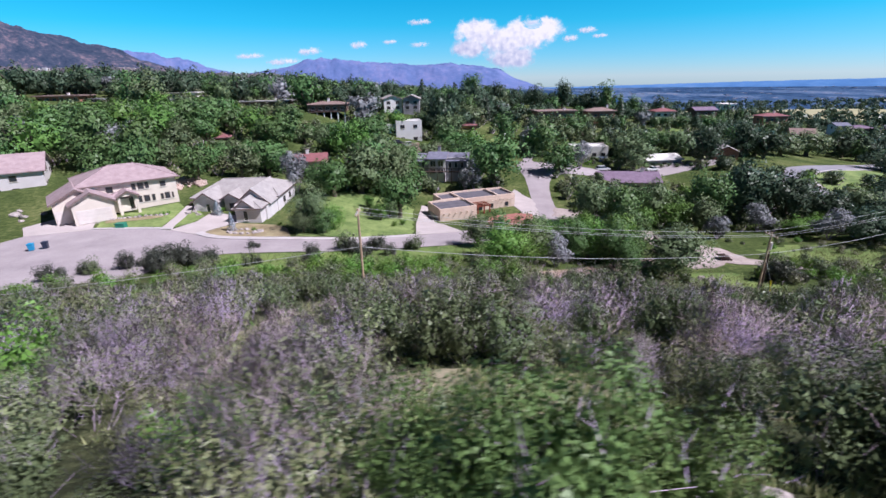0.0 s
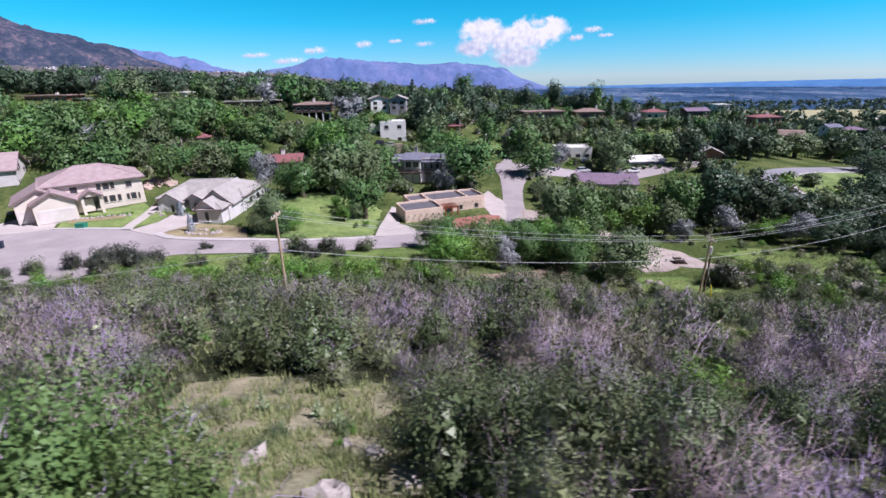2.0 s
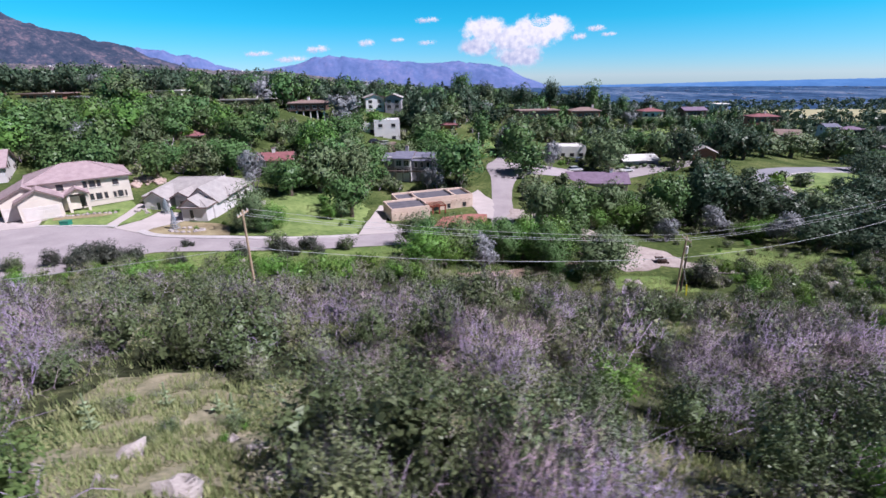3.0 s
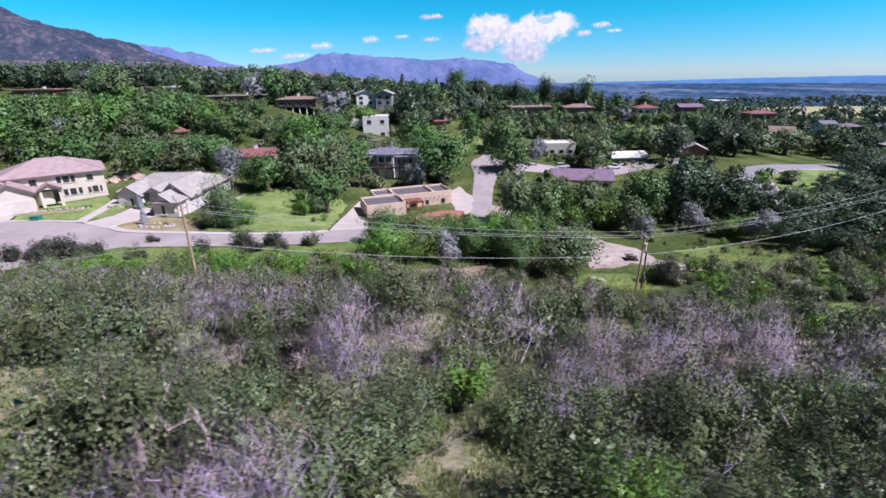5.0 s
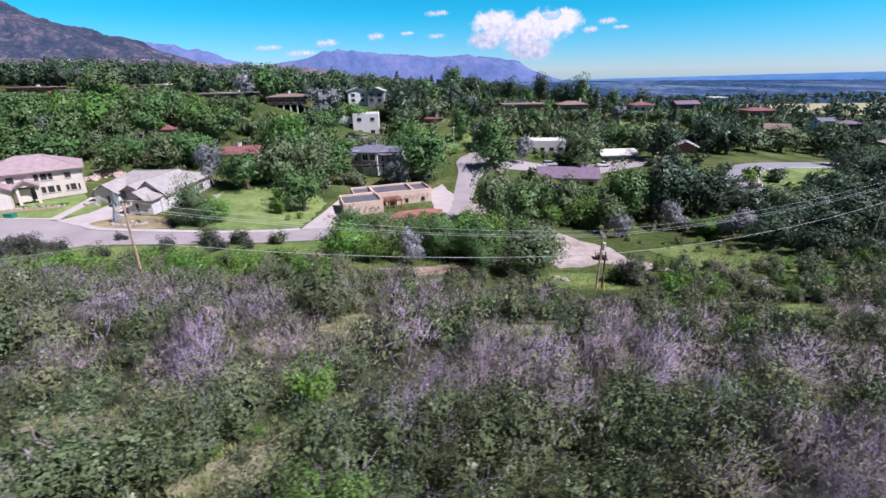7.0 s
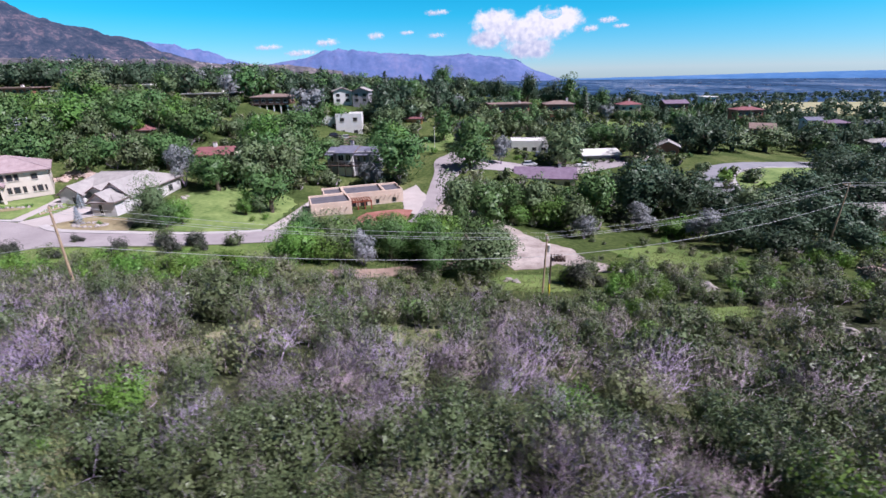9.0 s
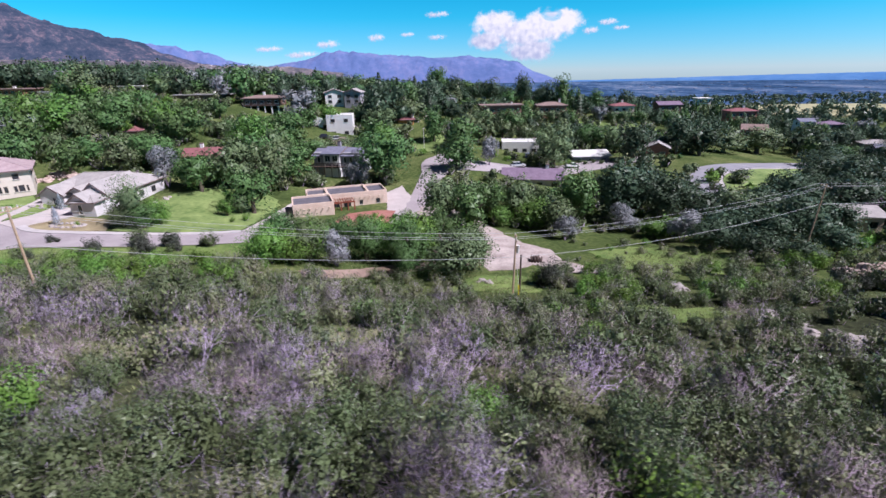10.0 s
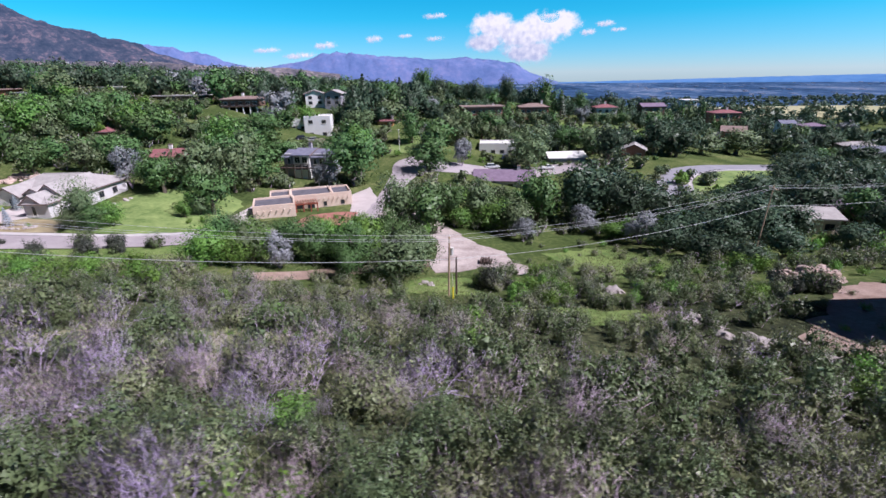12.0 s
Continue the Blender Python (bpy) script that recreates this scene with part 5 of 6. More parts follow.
def roof_gable(e, x0, x1, y0, y1, z, rise, axis, over, m, wall_m, thick=0.22):
    """A pitched roof of two slabs with eaves, and the wall's triangles under it. axis: the way its ridge runs."""
    if axis == "x":
        a0, a1, b0, b1 = x0, x1, y0, y1
        pt = lambda a, b, c: (a, b, c)
    else:
        a0, a1, b0, b1 = y0, y1, x0, x1
        pt = lambda a, b, c: (b, a, c)
    mid, slope = (b0 + b1) / 2, rise / ((b1 - b0) / 2)
    sect = [(b0 - over, z - over * slope), (mid, z + rise), (b1 + over, z - over * slope)]
    pts = []
    for a in (a0 - over, a1 + over):
        pts += [pt(a, b, c + thick) for b, c in sect] + [pt(a, b, c) for b, c in sect]
    faces = [(0, 1, 7, 6), (1, 2, 8, 7), (3, 9, 10, 4), (4, 10, 11, 5), (0, 6, 9, 3), (2, 5, 11, 8), (0, 3, 4, 1), (1, 4, 5, 2), (6, 7, 10, 9), (7, 8, 11, 10)]
    r = part("roof", solid(pts, faces), m, e)
    for s in (a0 - over - 0.03, a1 + over):
        q = [pt(a, b, c) for a in (s, s + 0.03) for b, c in [(b, c - 0.08) for b, c in sect] + [(b, c + thick - 0.02) for b, c in sect[::-1]]]
        part("bargeboard", solid(q, [(0, 1, 4, 5), (1, 2, 3, 4), (11, 10, 7, 6), (10, 9, 8, 7)] + [(k, (k + 1) % 6, 6 + (k + 1) % 6, 6 + k) for k in range(6)]), M_FASCIA, r, "dark bargeboard")
    for a in (a0, a1 - 0.15):
        tri = [pt(u, b, c) for u in (a, a + 0.15) for b, c in ((b0, z), (b1, z), (mid, z + rise))]
        part("gable_wall", solid(tri, [(0, 1, 2), (5, 4, 3), (0, 3, 4, 1), (1, 4, 5, 2), (2, 5, 3, 0)]), wall_m, e)
    return r


def roof_hip(e, x0, x1, y0, y1, z, rise, over, m, run=None):
    """A hipped roof with a dark fascia under its eaves."""
    x0, x1, y0, y1 = x0 - over, x1 + over, y0 - over, y1 + over
    run = run or min(x1 - x0, y1 - y0) / 2
    if x1 - x0 >= y1 - y0:
        ra, rb = (x0 + run, (y0 + y1) / 2, z + rise), (x1 - run, (y0 + y1) / 2, z + rise)
    else:
        ra, rb = ((x0 + x1) / 2, y0 + run, z + rise), ((x0 + x1) / 2, y1 - run, z + rise)
    pts = [(x0, y0, z), (x1, y0, z), (x1, y1, z), (x0, y1, z), ra, rb]
    if x1 - x0 >= y1 - y0:
        faces = [(0, 1, 5, 4), (1, 2, 5), (2, 3, 4, 5), (3, 0, 4), (3, 2, 1, 0)]
    else:
        faces = [(0, 1, 4), (1, 2, 5, 4), (2, 3, 5), (3, 0, 4, 5), (3, 2, 1, 0)]
    r = part("roof", solid(pts, faces), m, e)
    f = bmesh.new()
    for q in ((x0, x1, y0, y0 + 0.1), (x0, x1, y1 - 0.1, y1), (x0, x0 + 0.1, y0 + 0.1, y1 - 0.1), (x1 - 0.1, x1, y0 + 0.1, y1 - 0.1)):
        box(f, *q, z - 0.24, z - 0.005)
    part("fascia", f, M_FASCIA, r, "dark fascia board")
    ridge = bmesh.new()
    tube(ridge, ra, rb, 0.12, 0.12, 6)
    for cpt, tip in ((pts[0], ra), (pts[1], rb), (pts[2], rb), (pts[3], ra)) if x1 - x0 >= y1 - y0 else ((pts[0], ra), (pts[1], ra), (pts[2], rb), (pts[3], rb)):
        tube(ridge, cpt, tip, 0.1, 0.1, 6)
    part("ridge_cap", ridge, m, r)
    return r


def roof_flat(e, x0, x1, y0, y1, z, m_top, m_wall, parapet=0.45, t=0.32):
    """A flat gravel roof behind a raised, rounded parapet."""
    part("roof", boxed(x0 + t, x1 - t, y0 + t, y1 - t, z - 0.3, z), m_top, e, "dark gravel flat roof")
    bm = bmesh.new()
    for q in ((x0, x1, y0, y0 + t), (x0, x1, y1 - t, y1), (x0, x0 + t, y0 + t, y1 - t), (x1 - t, x1, y0 + t, y1 - t)):
        box(bm, *q, z - 0.31, z + parapet)
    bmesh.ops.bevel(bm, geom=bm.edges[:], offset=0.07, segments=2, affect="EDGES")
    part("parapet", bm, m_wall, e)


def opening(e, side, at, u, z, w, h, frame=None, name="window", arch=False):
    """A framed window or door on a wall: side f, b (at: its y) or l, r (at: its x); u: its middle along the wall."""
    out = {"f": -1, "l": -1, "b": 1, "r": 1}[side]
    def slab(bm, u0, u1, z0, z1, d0, d1):
        d0, d1 = sorted((at + out * d0, at + out * d1))
        if side in "fb":
            box(bm, u0, u1, d0, d1, z0, z1)
        else:
            box(bm, d0, d1, u0, u1, z0, z1)
    t = 0.09
    bm = bmesh.new()
    slab(bm, u - w / 2, u - w / 2 + t, z, z + h, -0.05, 0.06)
    slab(bm, u + w / 2 - t, u + w / 2, z, z + h, -0.05, 0.06)
    slab(bm, u - w / 2 + t, u + w / 2 - t, z, z + t, -0.05, 0.06)
    slab(bm, u - w / 2 + t, u + w / 2 - t, z + h - t, z + h, -0.05, 0.06)
    if w > 1.3:
        slab(bm, u - 0.03, u + 0.03, z + t, z + h - t, -0.05, 0.05)
    f = part(name, bm, frame or M_DARKFRAME, e)
    bm = bmesh.new()
    slab(bm, u - w / 2 + t, u + w / 2 - t, z + t, z + h - t, -0.04, 0.02)
    part("pane", bm, M_GLASS, f, "dark reflecting glass")
    if name == "window":
        bm = bmesh.new()
        slab(bm, u - w / 2 - 0.08, u + w / 2 + 0.08, z - 0.1, z - 0.01, -0.04, 0.12)
        part("sill", bm, M_FRAME, f)
    return f


def garage_door(e, side, at, u, z, w, h):
    out = {"f": -1, "l": -1, "b": 1, "r": 1}[side]
    d = part("garage_door", (boxed(u - w / 2, u + w / 2, *sorted((at, at + out * 0.05)), z, z + h) if side in "fb"
                             else boxed(*sorted((at, at + out * 0.05)), u - w / 2, u + w / 2, z, z + h)), M_GARAGE, e, "pale panelled garage door")
    n = max(3, round(w / 0.7))
    for i in range(4):
        for k in range(n):
            u0, u1 = u - w / 2 + (k + 0.12) * w / n, u - w / 2 + (k + 0.88) * w / n
            z0, z1 = z + (i + 0.15) * h / 4, z + (i + 0.85) * h / 4
            d0, d1 = sorted((at + out * 0.055, at + out * 0.09))
            part("panel", boxed(u0, u1, d0, d1, z0, z1) if side in "fb" else boxed(d0, d1, u0, u1, z0, z1), M_GARAGE, d)
    return d


def chimney(e, x, y, z0, z1, m, w=0.8):
    c = part("chimney", boxed(x - w / 2, x + w / 2, y - w / 2, y + w / 2, z0, z1), m, e)
    part("chimney_cap", boxed(x - w / 2 - 0.08, x + w / 2 + 0.08, y - w / 2 - 0.08, y + w / 2 + 0.08, z1, z1 + 0.15), M_FASCIA, c)


def site(name, x, y, z, yaw, label):
    return thing(name, pose(x, y, z, 0, 0, yaw), label, "house", "houses of the neighbourhood")


# two-storey cream house with a garage wing
e = site("house", -51.9, 86.9, -21.6, 40, "two-storey cream stucco house with rose tile hip roof")
wall_box(e, -15, 0, 0, 11, -2.5, 4.95, M_STUCCO)
roof_hip(e, -15, 0, 0, 11, 5.0, 2.4, 0.65, M_ROOFTILE)
for u, w, h in ((-10.6, 1.3, 1.1), (-6.9, 0.8, 1.2), (-5.8, 1.2, 1.2), (-4.8, 0.8, 1.2), (-2.2, 1.2, 1.0)):
    opening(e, "f", 0, u, 3.3, w * 0.8, h)
for u, w, h in ((-6.3, 0.8, 1.2), (-5.2, 1.2, 1.2), (-4.1, 0.7, 1.2), (-2.7, 0.6, 1.1), (-1.8, 1.1, 1.2), (-0.9, 0.4, 1.1)):
    opening(e, "f", 0, u, 0.9, w * 0.8, h)
opening(e, "r", 0, 4, 3.3, 1.2, 1.2)
opening(e, "r", 0, 7, 0.9, 1.4, 1.2)
wall_box(e, -10.7, -8.2, -1.8, 0, 0, 2.7, M_STUCCO, "porch_wall")
roof_gable(e, -10.0, -6.9, -3.0, 0, 2.9, 0.9, "y", 0.3, M_ROOFTILE, M_STUCCO)
for u in (-9.8, -7.1):
    part("porch_column", boxed(u - 0.22, u + 0.22, -2.9, -2.45, -0.5, 2.8), M_STUCCO, e)
opening(e, "f", 0, -7.9, 0, 1.1, 2.2, M_DARKWOOD, "door")
wall_box(e, -19, -12, -2.2, 6, -2.0, 3.1, M_STUCCO, "garage_wall")
roof_gable(e, -19, -12, -2.2, 6, 3.1, 1.9, "y", 0.5, M_ROOFTILE, M_STUCCO)
wall_box(e, -16.6, -10.8, -4.6, 0, -2.0, 3.05, M_STUCCO, "garage_wall")
roof_gable(e, -16.6, -10.8, -4.6, 1.5, 3.05, 1.6, "y", 0.5, M_ROOFTILE, M_STUCCO)
garage_door(e, "f", -4.6, -13.7, -0.4, 4.9, 2.3)
garage_door(e, "f", -2.2, -17.9, -0.4, 2.0, 2.2)
roof_hip(e, -11, -8.2, -2.2, 0.4, 2.7, 0.8, 0.3, M_ROOFTILE)

# single-storey pale house with many gables
e = site("house", -48, 85, -23.5, 2, "single-storey pale house with grey-cream gabled roofs")
e.scale = (0.87, 1.0, 0.93)
wall_box(e, 0, 18, 0, 12, -1.5, 3.15, M_LILAC)
roof_hip(e, 0, 18, 0, 12, 3.2, 2.5, 0.6, M_ROOFPALE, 4.8)
wall_box(e, 1.4, 6.4, -3.0, 1, -1.5, 3.1, M_LILAC, "bay_wall")
roof_gable(e, 1.4, 6.4, -3.0, 5, 3.1, 1.6, "y", 0.45, M_ROOFPALE, M_LILAC)
opening(e, "f", -3.0, 4.4, 0.7, 0.9, 1.9, M_FRAME)
wall_box(e, 7.2, 10.4, -1.6, 1, -1.5, 3.1, M_LILAC, "entry_wall")
roof_gable(e, 7.0, 10.6, -2.2, 5, 3.3, 1.0, "y", 0.4, M_ROOFPALE, M_LILAC)
opening(e, "f", -1.6, 8.8, 0, 1.2, 2.3, M_DARKWOOD, "door")
opening(e, "f", 0, 6.8, 0.8, 0.5, 1.4, M_FRAME)
wall_box(e, 11.2, 17.8, -6.0, 1, -1.8, 3.0, M_LILAC, "garage_wall")
roof_gable(e, 11.2, 17.8, -4.4, 6, 3.05, 2.6, "y", 0.5, M_ROOFPALE, M_LILAC)
wall_box(e, 12.4, 17.4, -8.4, -5.5, -1.8, 2.95, M_LILAC, "bay_wall")
roof_hip(e, 12.4, 17.4, -8.4, -3.0, 3.0, 1.0, 0.5, M_ROOFPALE)
roof_gable(e, 12.6, 16.0, -8.5, -3.5, 3.2, 1.3, "y", 0.35, M_ROOFPALE, M_LILAC)
opening(e, "f", -8.4, 14.4, 0.6, 0.9, 1.9, M_FRAME)
garage_door(e, "l", 11.2, -2.6, -0.3, 4.8, 2.2)
opening(e, "r", 18, 4, 0.8, 1.4, 1.3)
opening(e, "r", 18, 8, 0.8, 1.4, 1.3)

# gabled house at the edge of the cul-de-sac
e = site("house", -96, 88, -21.6, 32, "tall pale stucco house with rose tile gable roof")
wall_box(e, 0, 14, 0, 11, -2, 5.2, M_LILAC)
roof_gable(e, 0, 14, 0, 11, 5.2, 2.8, "x", 0.6, M_ROOFTILE, M_LILAC)
for v in (3.4, 5.0):
    opening(e, "r", 14, v, 4.4, 0.8, 1.3)
opening(e, "r", 14, 8.6, 3.6, 1.0, 0.8)
for v in (1.6, 3.4):
    opening(e, "r", 14, v, 1.0, 0.6, 1.6)
for u in (3, 6, 9):
    opening(e, "f", 0, u, 3.2, 1.2, 1.2)
    opening(e, "f", 0, u, 0.6, 1.2, 1.2)

# adobe house
e = site("adobe_house", -1.4, 87.4, -27.9, 21, "flat-roofed pink adobe house with parapets and red timber porch")
e.scale = (0.93, 1.0, 0.9)
wall_box(e, 0, 8.6, 0, 7.2, -1.0, 3.2, M_ADOBE)
roof_flat(e, 0, 8.6, 0, 7.2, 3.45, M_ROOFGRAVEL, M_ADOBE)
wall_box(e, 3.4, 8.0, 7.2, 13, -1.0, 3.2, M_ADOBE)
roof_flat(e, 3.4, 8.0, 7.2, 13, 3.5, M_ROOFGRAVEL, M_ADOBE)
wall_box(e, 8.0, 17.2, 5.8, 13.2, -1.0, 3.2, M_ADOBE)
roof_flat(e, 8.0, 17.2, 5.8, 13.2, 3.5, M_ROOFGRAVEL, M_ADOBE)
wall_box(e, 17.2, 21.6, 5.9, 13.0, -1.0, 3.2, M_ADOBE)
roof_flat(e, 17.2, 21.6, 5.9, 13.0, 3.45, M_ROOFGRAVEL, M_ADOBE)
for k in range(6):
    bm = bmesh.new()
    tube(bm, (0.9 + k * 1.35, 0.2, 2.75), (0.9 + k * 1.35, -0.55, 2.75), 0.11, 0.1, 8)
    part("viga", bm, M_ADOBE, e, "protruding roof beam end")
for k in range(7):
    bm = bmesh.new()
    tube(bm, (14.2 + k * 1.1, 6.1, 2.75), (14.2 + k * 1.1, 5.2, 2.75), 0.1, 0.09, 8)
    part("viga", bm, M_ADOBE, e, "protruding roof beam end")
for u in (8.8, 10.4, 12.0, 13.4):
    part("porch_post", boxed(u - 0.13, u + 0.13, 2.9, 3.16, -0.6, 2.4), M_POSTRED, e, "red timber post")
part("porch_beam", boxed(8.6, 13.6, 2.86, 3.2, 2.4, 2.7), M_POSTRED, e, "red timber beam")
for k in range(9):
    part("rafter", boxed(8.75 + k * 0.56, 8.89 + k * 0.56, 2.4, 5.8, 2.7, 2.88), M_POSTRED, e, "red timber rafter")
for u in (9.6, 12.2):
    opening(e, "f", 5.8, u, 0, 1.6, 2.1, M_DARKWOOD, "door")
opening(e, "f", 5.9, 19.4, 0.9, 0.9, 1.1)
opening(e, "f", 5.8, 15.4, 0.9, 0.8, 1.1)
garage_door(e, "l", 0, 3.4, -0.4, 4.6, 2.3)
wall_box(e, 8.6, 13.6, -1.2, -0.9, -0.8, 0.7, M_ADOBE, "garden_wall")
wall_box(e, 6.2, 8.6, -2.6, -2.3, -1.2, 0.9, M_REDROCK, "garden_wall")

# grey two-storey house with slate roof
e = site("house", -7.4, 122.4, -24.8, -6, "grey two-storey house with blue-grey shingle roof")
wall_box(e, 0, 13, 0, 9, -1.5, 5.0, M_GREYWALL)
roof_gable(e, 3.0, 7.4, -1.0, 9, 4.9, 1.0, "x", 0.5, M_ROOFSLATE, M_GREYWALL)
roof_gable(e, 0, 3.0, 0, 9, 4.2, 1.2, "x", 0.5, M_ROOFSLATE, M_GREYWALL)
roof_gable(e, 7.4, 13, 0, 9, 4.3, 1.3, "x", 0.6, M_ROOFSLATE, M_GREYWALL)
wall_box(e, 3.0, 7.4, -1.0, 0.5, -1.5, 4.9, M_WHITE, "bay_wall")
for u in (4.2, 6.2):
    opening(e, "f", -1.0, u, 2.9, 1.5, 1.6, M_FRAME)
    opening(e, "f", -1.0, u, 1.1, 1.5, 1.2, M_FRAME)
for u in (1.4, 8.6, 10.2, 11.8):
    opening(e, "f", 0, u, 2.4, 0.9, 1.6, M_FRAME)
part("deck", boxed(-0.5, 13.5, -2.0, -1.1, 1.6, 1.8), M_DARKWOOD, e, "dark timber deck")
for k in range(8):
    part("deck_post", boxed(-0.4 + k * 1.9, -0.25 + k * 1.9, -2.0, -1.86, -1.5, 2.6), M_DARKWOOD, e)
part("deck_rail", boxed(-0.5, 13.5, -2.02, -1.9, 2.6, 2.7), M_DARKWOOD, e)
chimney(e, 5.2, 6, 5, 7.2, M_GREYWALL)


def small_house(x, y, z, yaw, w, d, h, roof, rise, wall_m, roof_m, label, wins=3, stack=None, stilts=False):
    e = site("house", x, y, z, yaw, label)
    x0, x1 = -w / 2, w / 2
    zb = 2.2 if stilts else -2.0
    wall_box(e, x0, x1, 0, d, zb, h, wall_m)
    if roof == "hip":
        roof_hip(e, x0, x1, 0, d, h + 0.03, rise, 0.7, roof_m)
    elif roof == "flat":
        roof_flat(e, x0, x1, 0, d, h + 0.2, roof_m, wall_m, 0.35)
    elif roof == "slab":
        part("roof", boxed(x0 - 0.9, x1 + 0.9, -1.0, d + 0.9, h + 0.02, h + 0.4), roof_m, e)
    else:
        roof_gable(e, x0, x1, 0, d, h, rise, roof, 0.6, roof_m, wall_m)
    if stilts:
        for k in range(6):
            u = x0 + 0.4 + k * (w - 0.8) / 5
            part("post", boxed(u - 0.2, u + 0.2, -1.4, -1.0, -2.5, 2.4), M_WHITE, e, "pale support post")
        part("deck", boxed(x0 - 0.3, x1 + 0.3, -1.6, 0, 2.2, 2.45), M_DARKWOOD, e)
        part("deck_rail", boxed(x0 - 0.3, x1 + 0.3, -1.6, -1.52, 3.3, 3.4), M_DARKWOOD, e)
    rows = [0.9] if h < 4.4 else [0.9, h - 2.1]
    if stilts:
        rows = [h - 2.1]
    for k in range(wins):
        for zz in rows:
            opening(e, "f", 0, x0 + (k + 0.5) * w / wins, zz, min(1.5, w / wins * 0.6), 1.2, M_FRAME if wall_m in (M_BROWN, M_REDWALL) else M_DARKFRAME)
    opening(e, "r", x1, d / 2, 0.9 if not stilts else h - 2.1, 1.2, 1.2)
    opening(e, "l", x0, d / 2, 0.9 if not stilts else h - 2.1, 1.2, 1.2)
    if stack:
        chimney(e, x0 + w * stack, d * 0.5, h, h + rise + 1.2, M_WHITE)
    return e


small_house(-34.6, 117, -22.4, 12, 8.2, 7, 3.2, "x", 1.3, M_STUCCO, M_ROOFRED, "small house with a dark red roof and white chimney", 3, 0.45)
small_house(-12.9, 173, -22.2, 8, 9.4, 8, 7.4, "flat", 0, M_WHITE, M_ROOFWHITE, "white flat-roofed modern stucco house", 2)
small_house(-20.4, 174.5, -20.0, 8, 6.5, 6, 4.0, "flat", 0, M_WHITE, M_ROOFWHITE, "white flat-roofed stucco garage wing", 2)
small_house(-21, 200, -12.6, 16, 7.6, 8, 5.0, "y", 1.3, M_WHITE, M_ROOFPALE, "white gabled house half in dark shade", 2)
small_house(-13.4, 199, -12.6, 0, 6.6, 8, 5.0, "y", 1.3, M_GREYWALL, M_ROOFPALE, "dark gabled house with white window frames", 2)
small_house(-43.8, 181, -13.4, 4, 13.6, 8, 5.0, "hip", 0.9, M_BROWN, M_ROOFBROWN, "brown house on pale posts with a deck", 5, 0.5, True)
small_house(-70, 186, -10.4, 2, 19, 9, 3.2, "slab", 0, M_BROWN, M_ROOFPALE, "long low house with a pale flat roof", 6, 0.7)
small_house(-145, 182, -6.4, 6, 15, 9, 2.6, "slab", 0, M_REDWALL, M_ROOFBROWN, "long low red-brown house", 6, 0.6)
small_house(9.6, 187, -20.8, 0, 6.0, 6, 3.2, "hip", 0.9, M_ORANGE, M_ROOFRED, "small orange stucco house", 2, 0.9)
small_house(52, 166.5, -28.2, -3, 12.8, 9, 3.9, "flat", 0, M_WHITE, M_ROOFWHITE, "white flat-roofed single-storey house", 4, 0.9)
small_house(74.3, 156, -30.2, 6, 12, 9, 3.0, "x", 1.2, M_GREYWALL, M_ROOFWHITE, "grey house with a pale low roof", 3)
small_house(50.4, 124, -30.6, -8, 15.6, 9, 3.0, "x", 1.9, M_STUCCO, M_ROOFPURPLE, "house with a purple-grey shingle roof", 4, 0.75)
small_house(96, 158, -28.4, -20, 7, 8, 3.2, "y", 1.6, M_REDWALL, M_ROOFPALE, "small house with pale steep roof", 2)
small_house(71.8, 218, -18.6, 0, 12.4, 8, 3.4, "hip", 1.3, M_REDWALL, M_ROOFBROWN, "red-brown house with a hip roof on a ridge", 5, 0.8)
small_house(48.6, 206, -17.6, 8, 16.5, 8, 3.4, "slab", 0, M_REDWALL, M_ROOFBROWN, "long dark brown low house", 6, 0.8)
small_house(108.6, 234, -20.2, 0, 9.6, 8, 3.2, "hip", 1.4, M_STUCCO, M_ROOFRED, "house with a red tile hip roof", 3, 0.5)
small_house(102.4, 82, -28.6, -10, 6.2, 8, 3.0, "x", 0.9, M_ADOBE, M_ROOFPALE, "low house with a pale weathered roof among trees", 2)
small_house(111, 88, -29, -10, 7, 8, 3.0, "x", 1.0, M_BROWN, M_ROOFPURPLE, "low house with a grey roof among trees", 2)
small_house(-68, 136, -17.8, 5, 9, 8, 2.8, "hip", 1.6, M_REDWALL, M_ROOFRED, "house with a dull red roof among trees", 3)
small_house(-98.4, 141, -14.2, -8, 8, 7, 2.6, "x", 1.2, M_GREYWALL, M_ROOFSLATE, "house with a grey roof among trees", 3)
small_house(136, 248, -21.2, 0, 11, 8, 3.4, "x", 1.3, M_BROWN, M_ROOFPURPLE, "dark house with a purple-brown roof", 3)
small_house(174, 250, -25.0, 0, 13, 8, 3.4, "hip", 1.3, M_REDWALL, M_ROOFRED, "red-brown house with pale roof edge", 4, 0.6)
small_house(184, 218, -26.4, -10, 5.5, 7, 2.6, "x", 1.0, M_WHITE, M_ROOFSLATE, "small white house with a grey roof among trees", 3)
small_house(190, 178, -33.2, -15, 11, 9, 3.0, "x", 1.6, M_WHITE, M_ROOFSLATE, "white house with a blue-grey roof", 3)
small_house(200, 196, -33.6, -15, 12, 9, 3.0, "hip", 1.2, M_GREYWALL, M_ROOFPALE, "house with a pale grey roof", 3)
small_house(134, 115, -32, -12, 11, 8, 2.8, "x", 1.2, M_STUCCO, M_ROOFSLATE, "house with a bright blue-grey roof among trees", 3)
small_house(145, 190, -26.4, -25, 8, 8, 2.8, "x", 1.6, M_REDWALL, M_ROOFBROWN, "brown-roofed house among trees", 2)
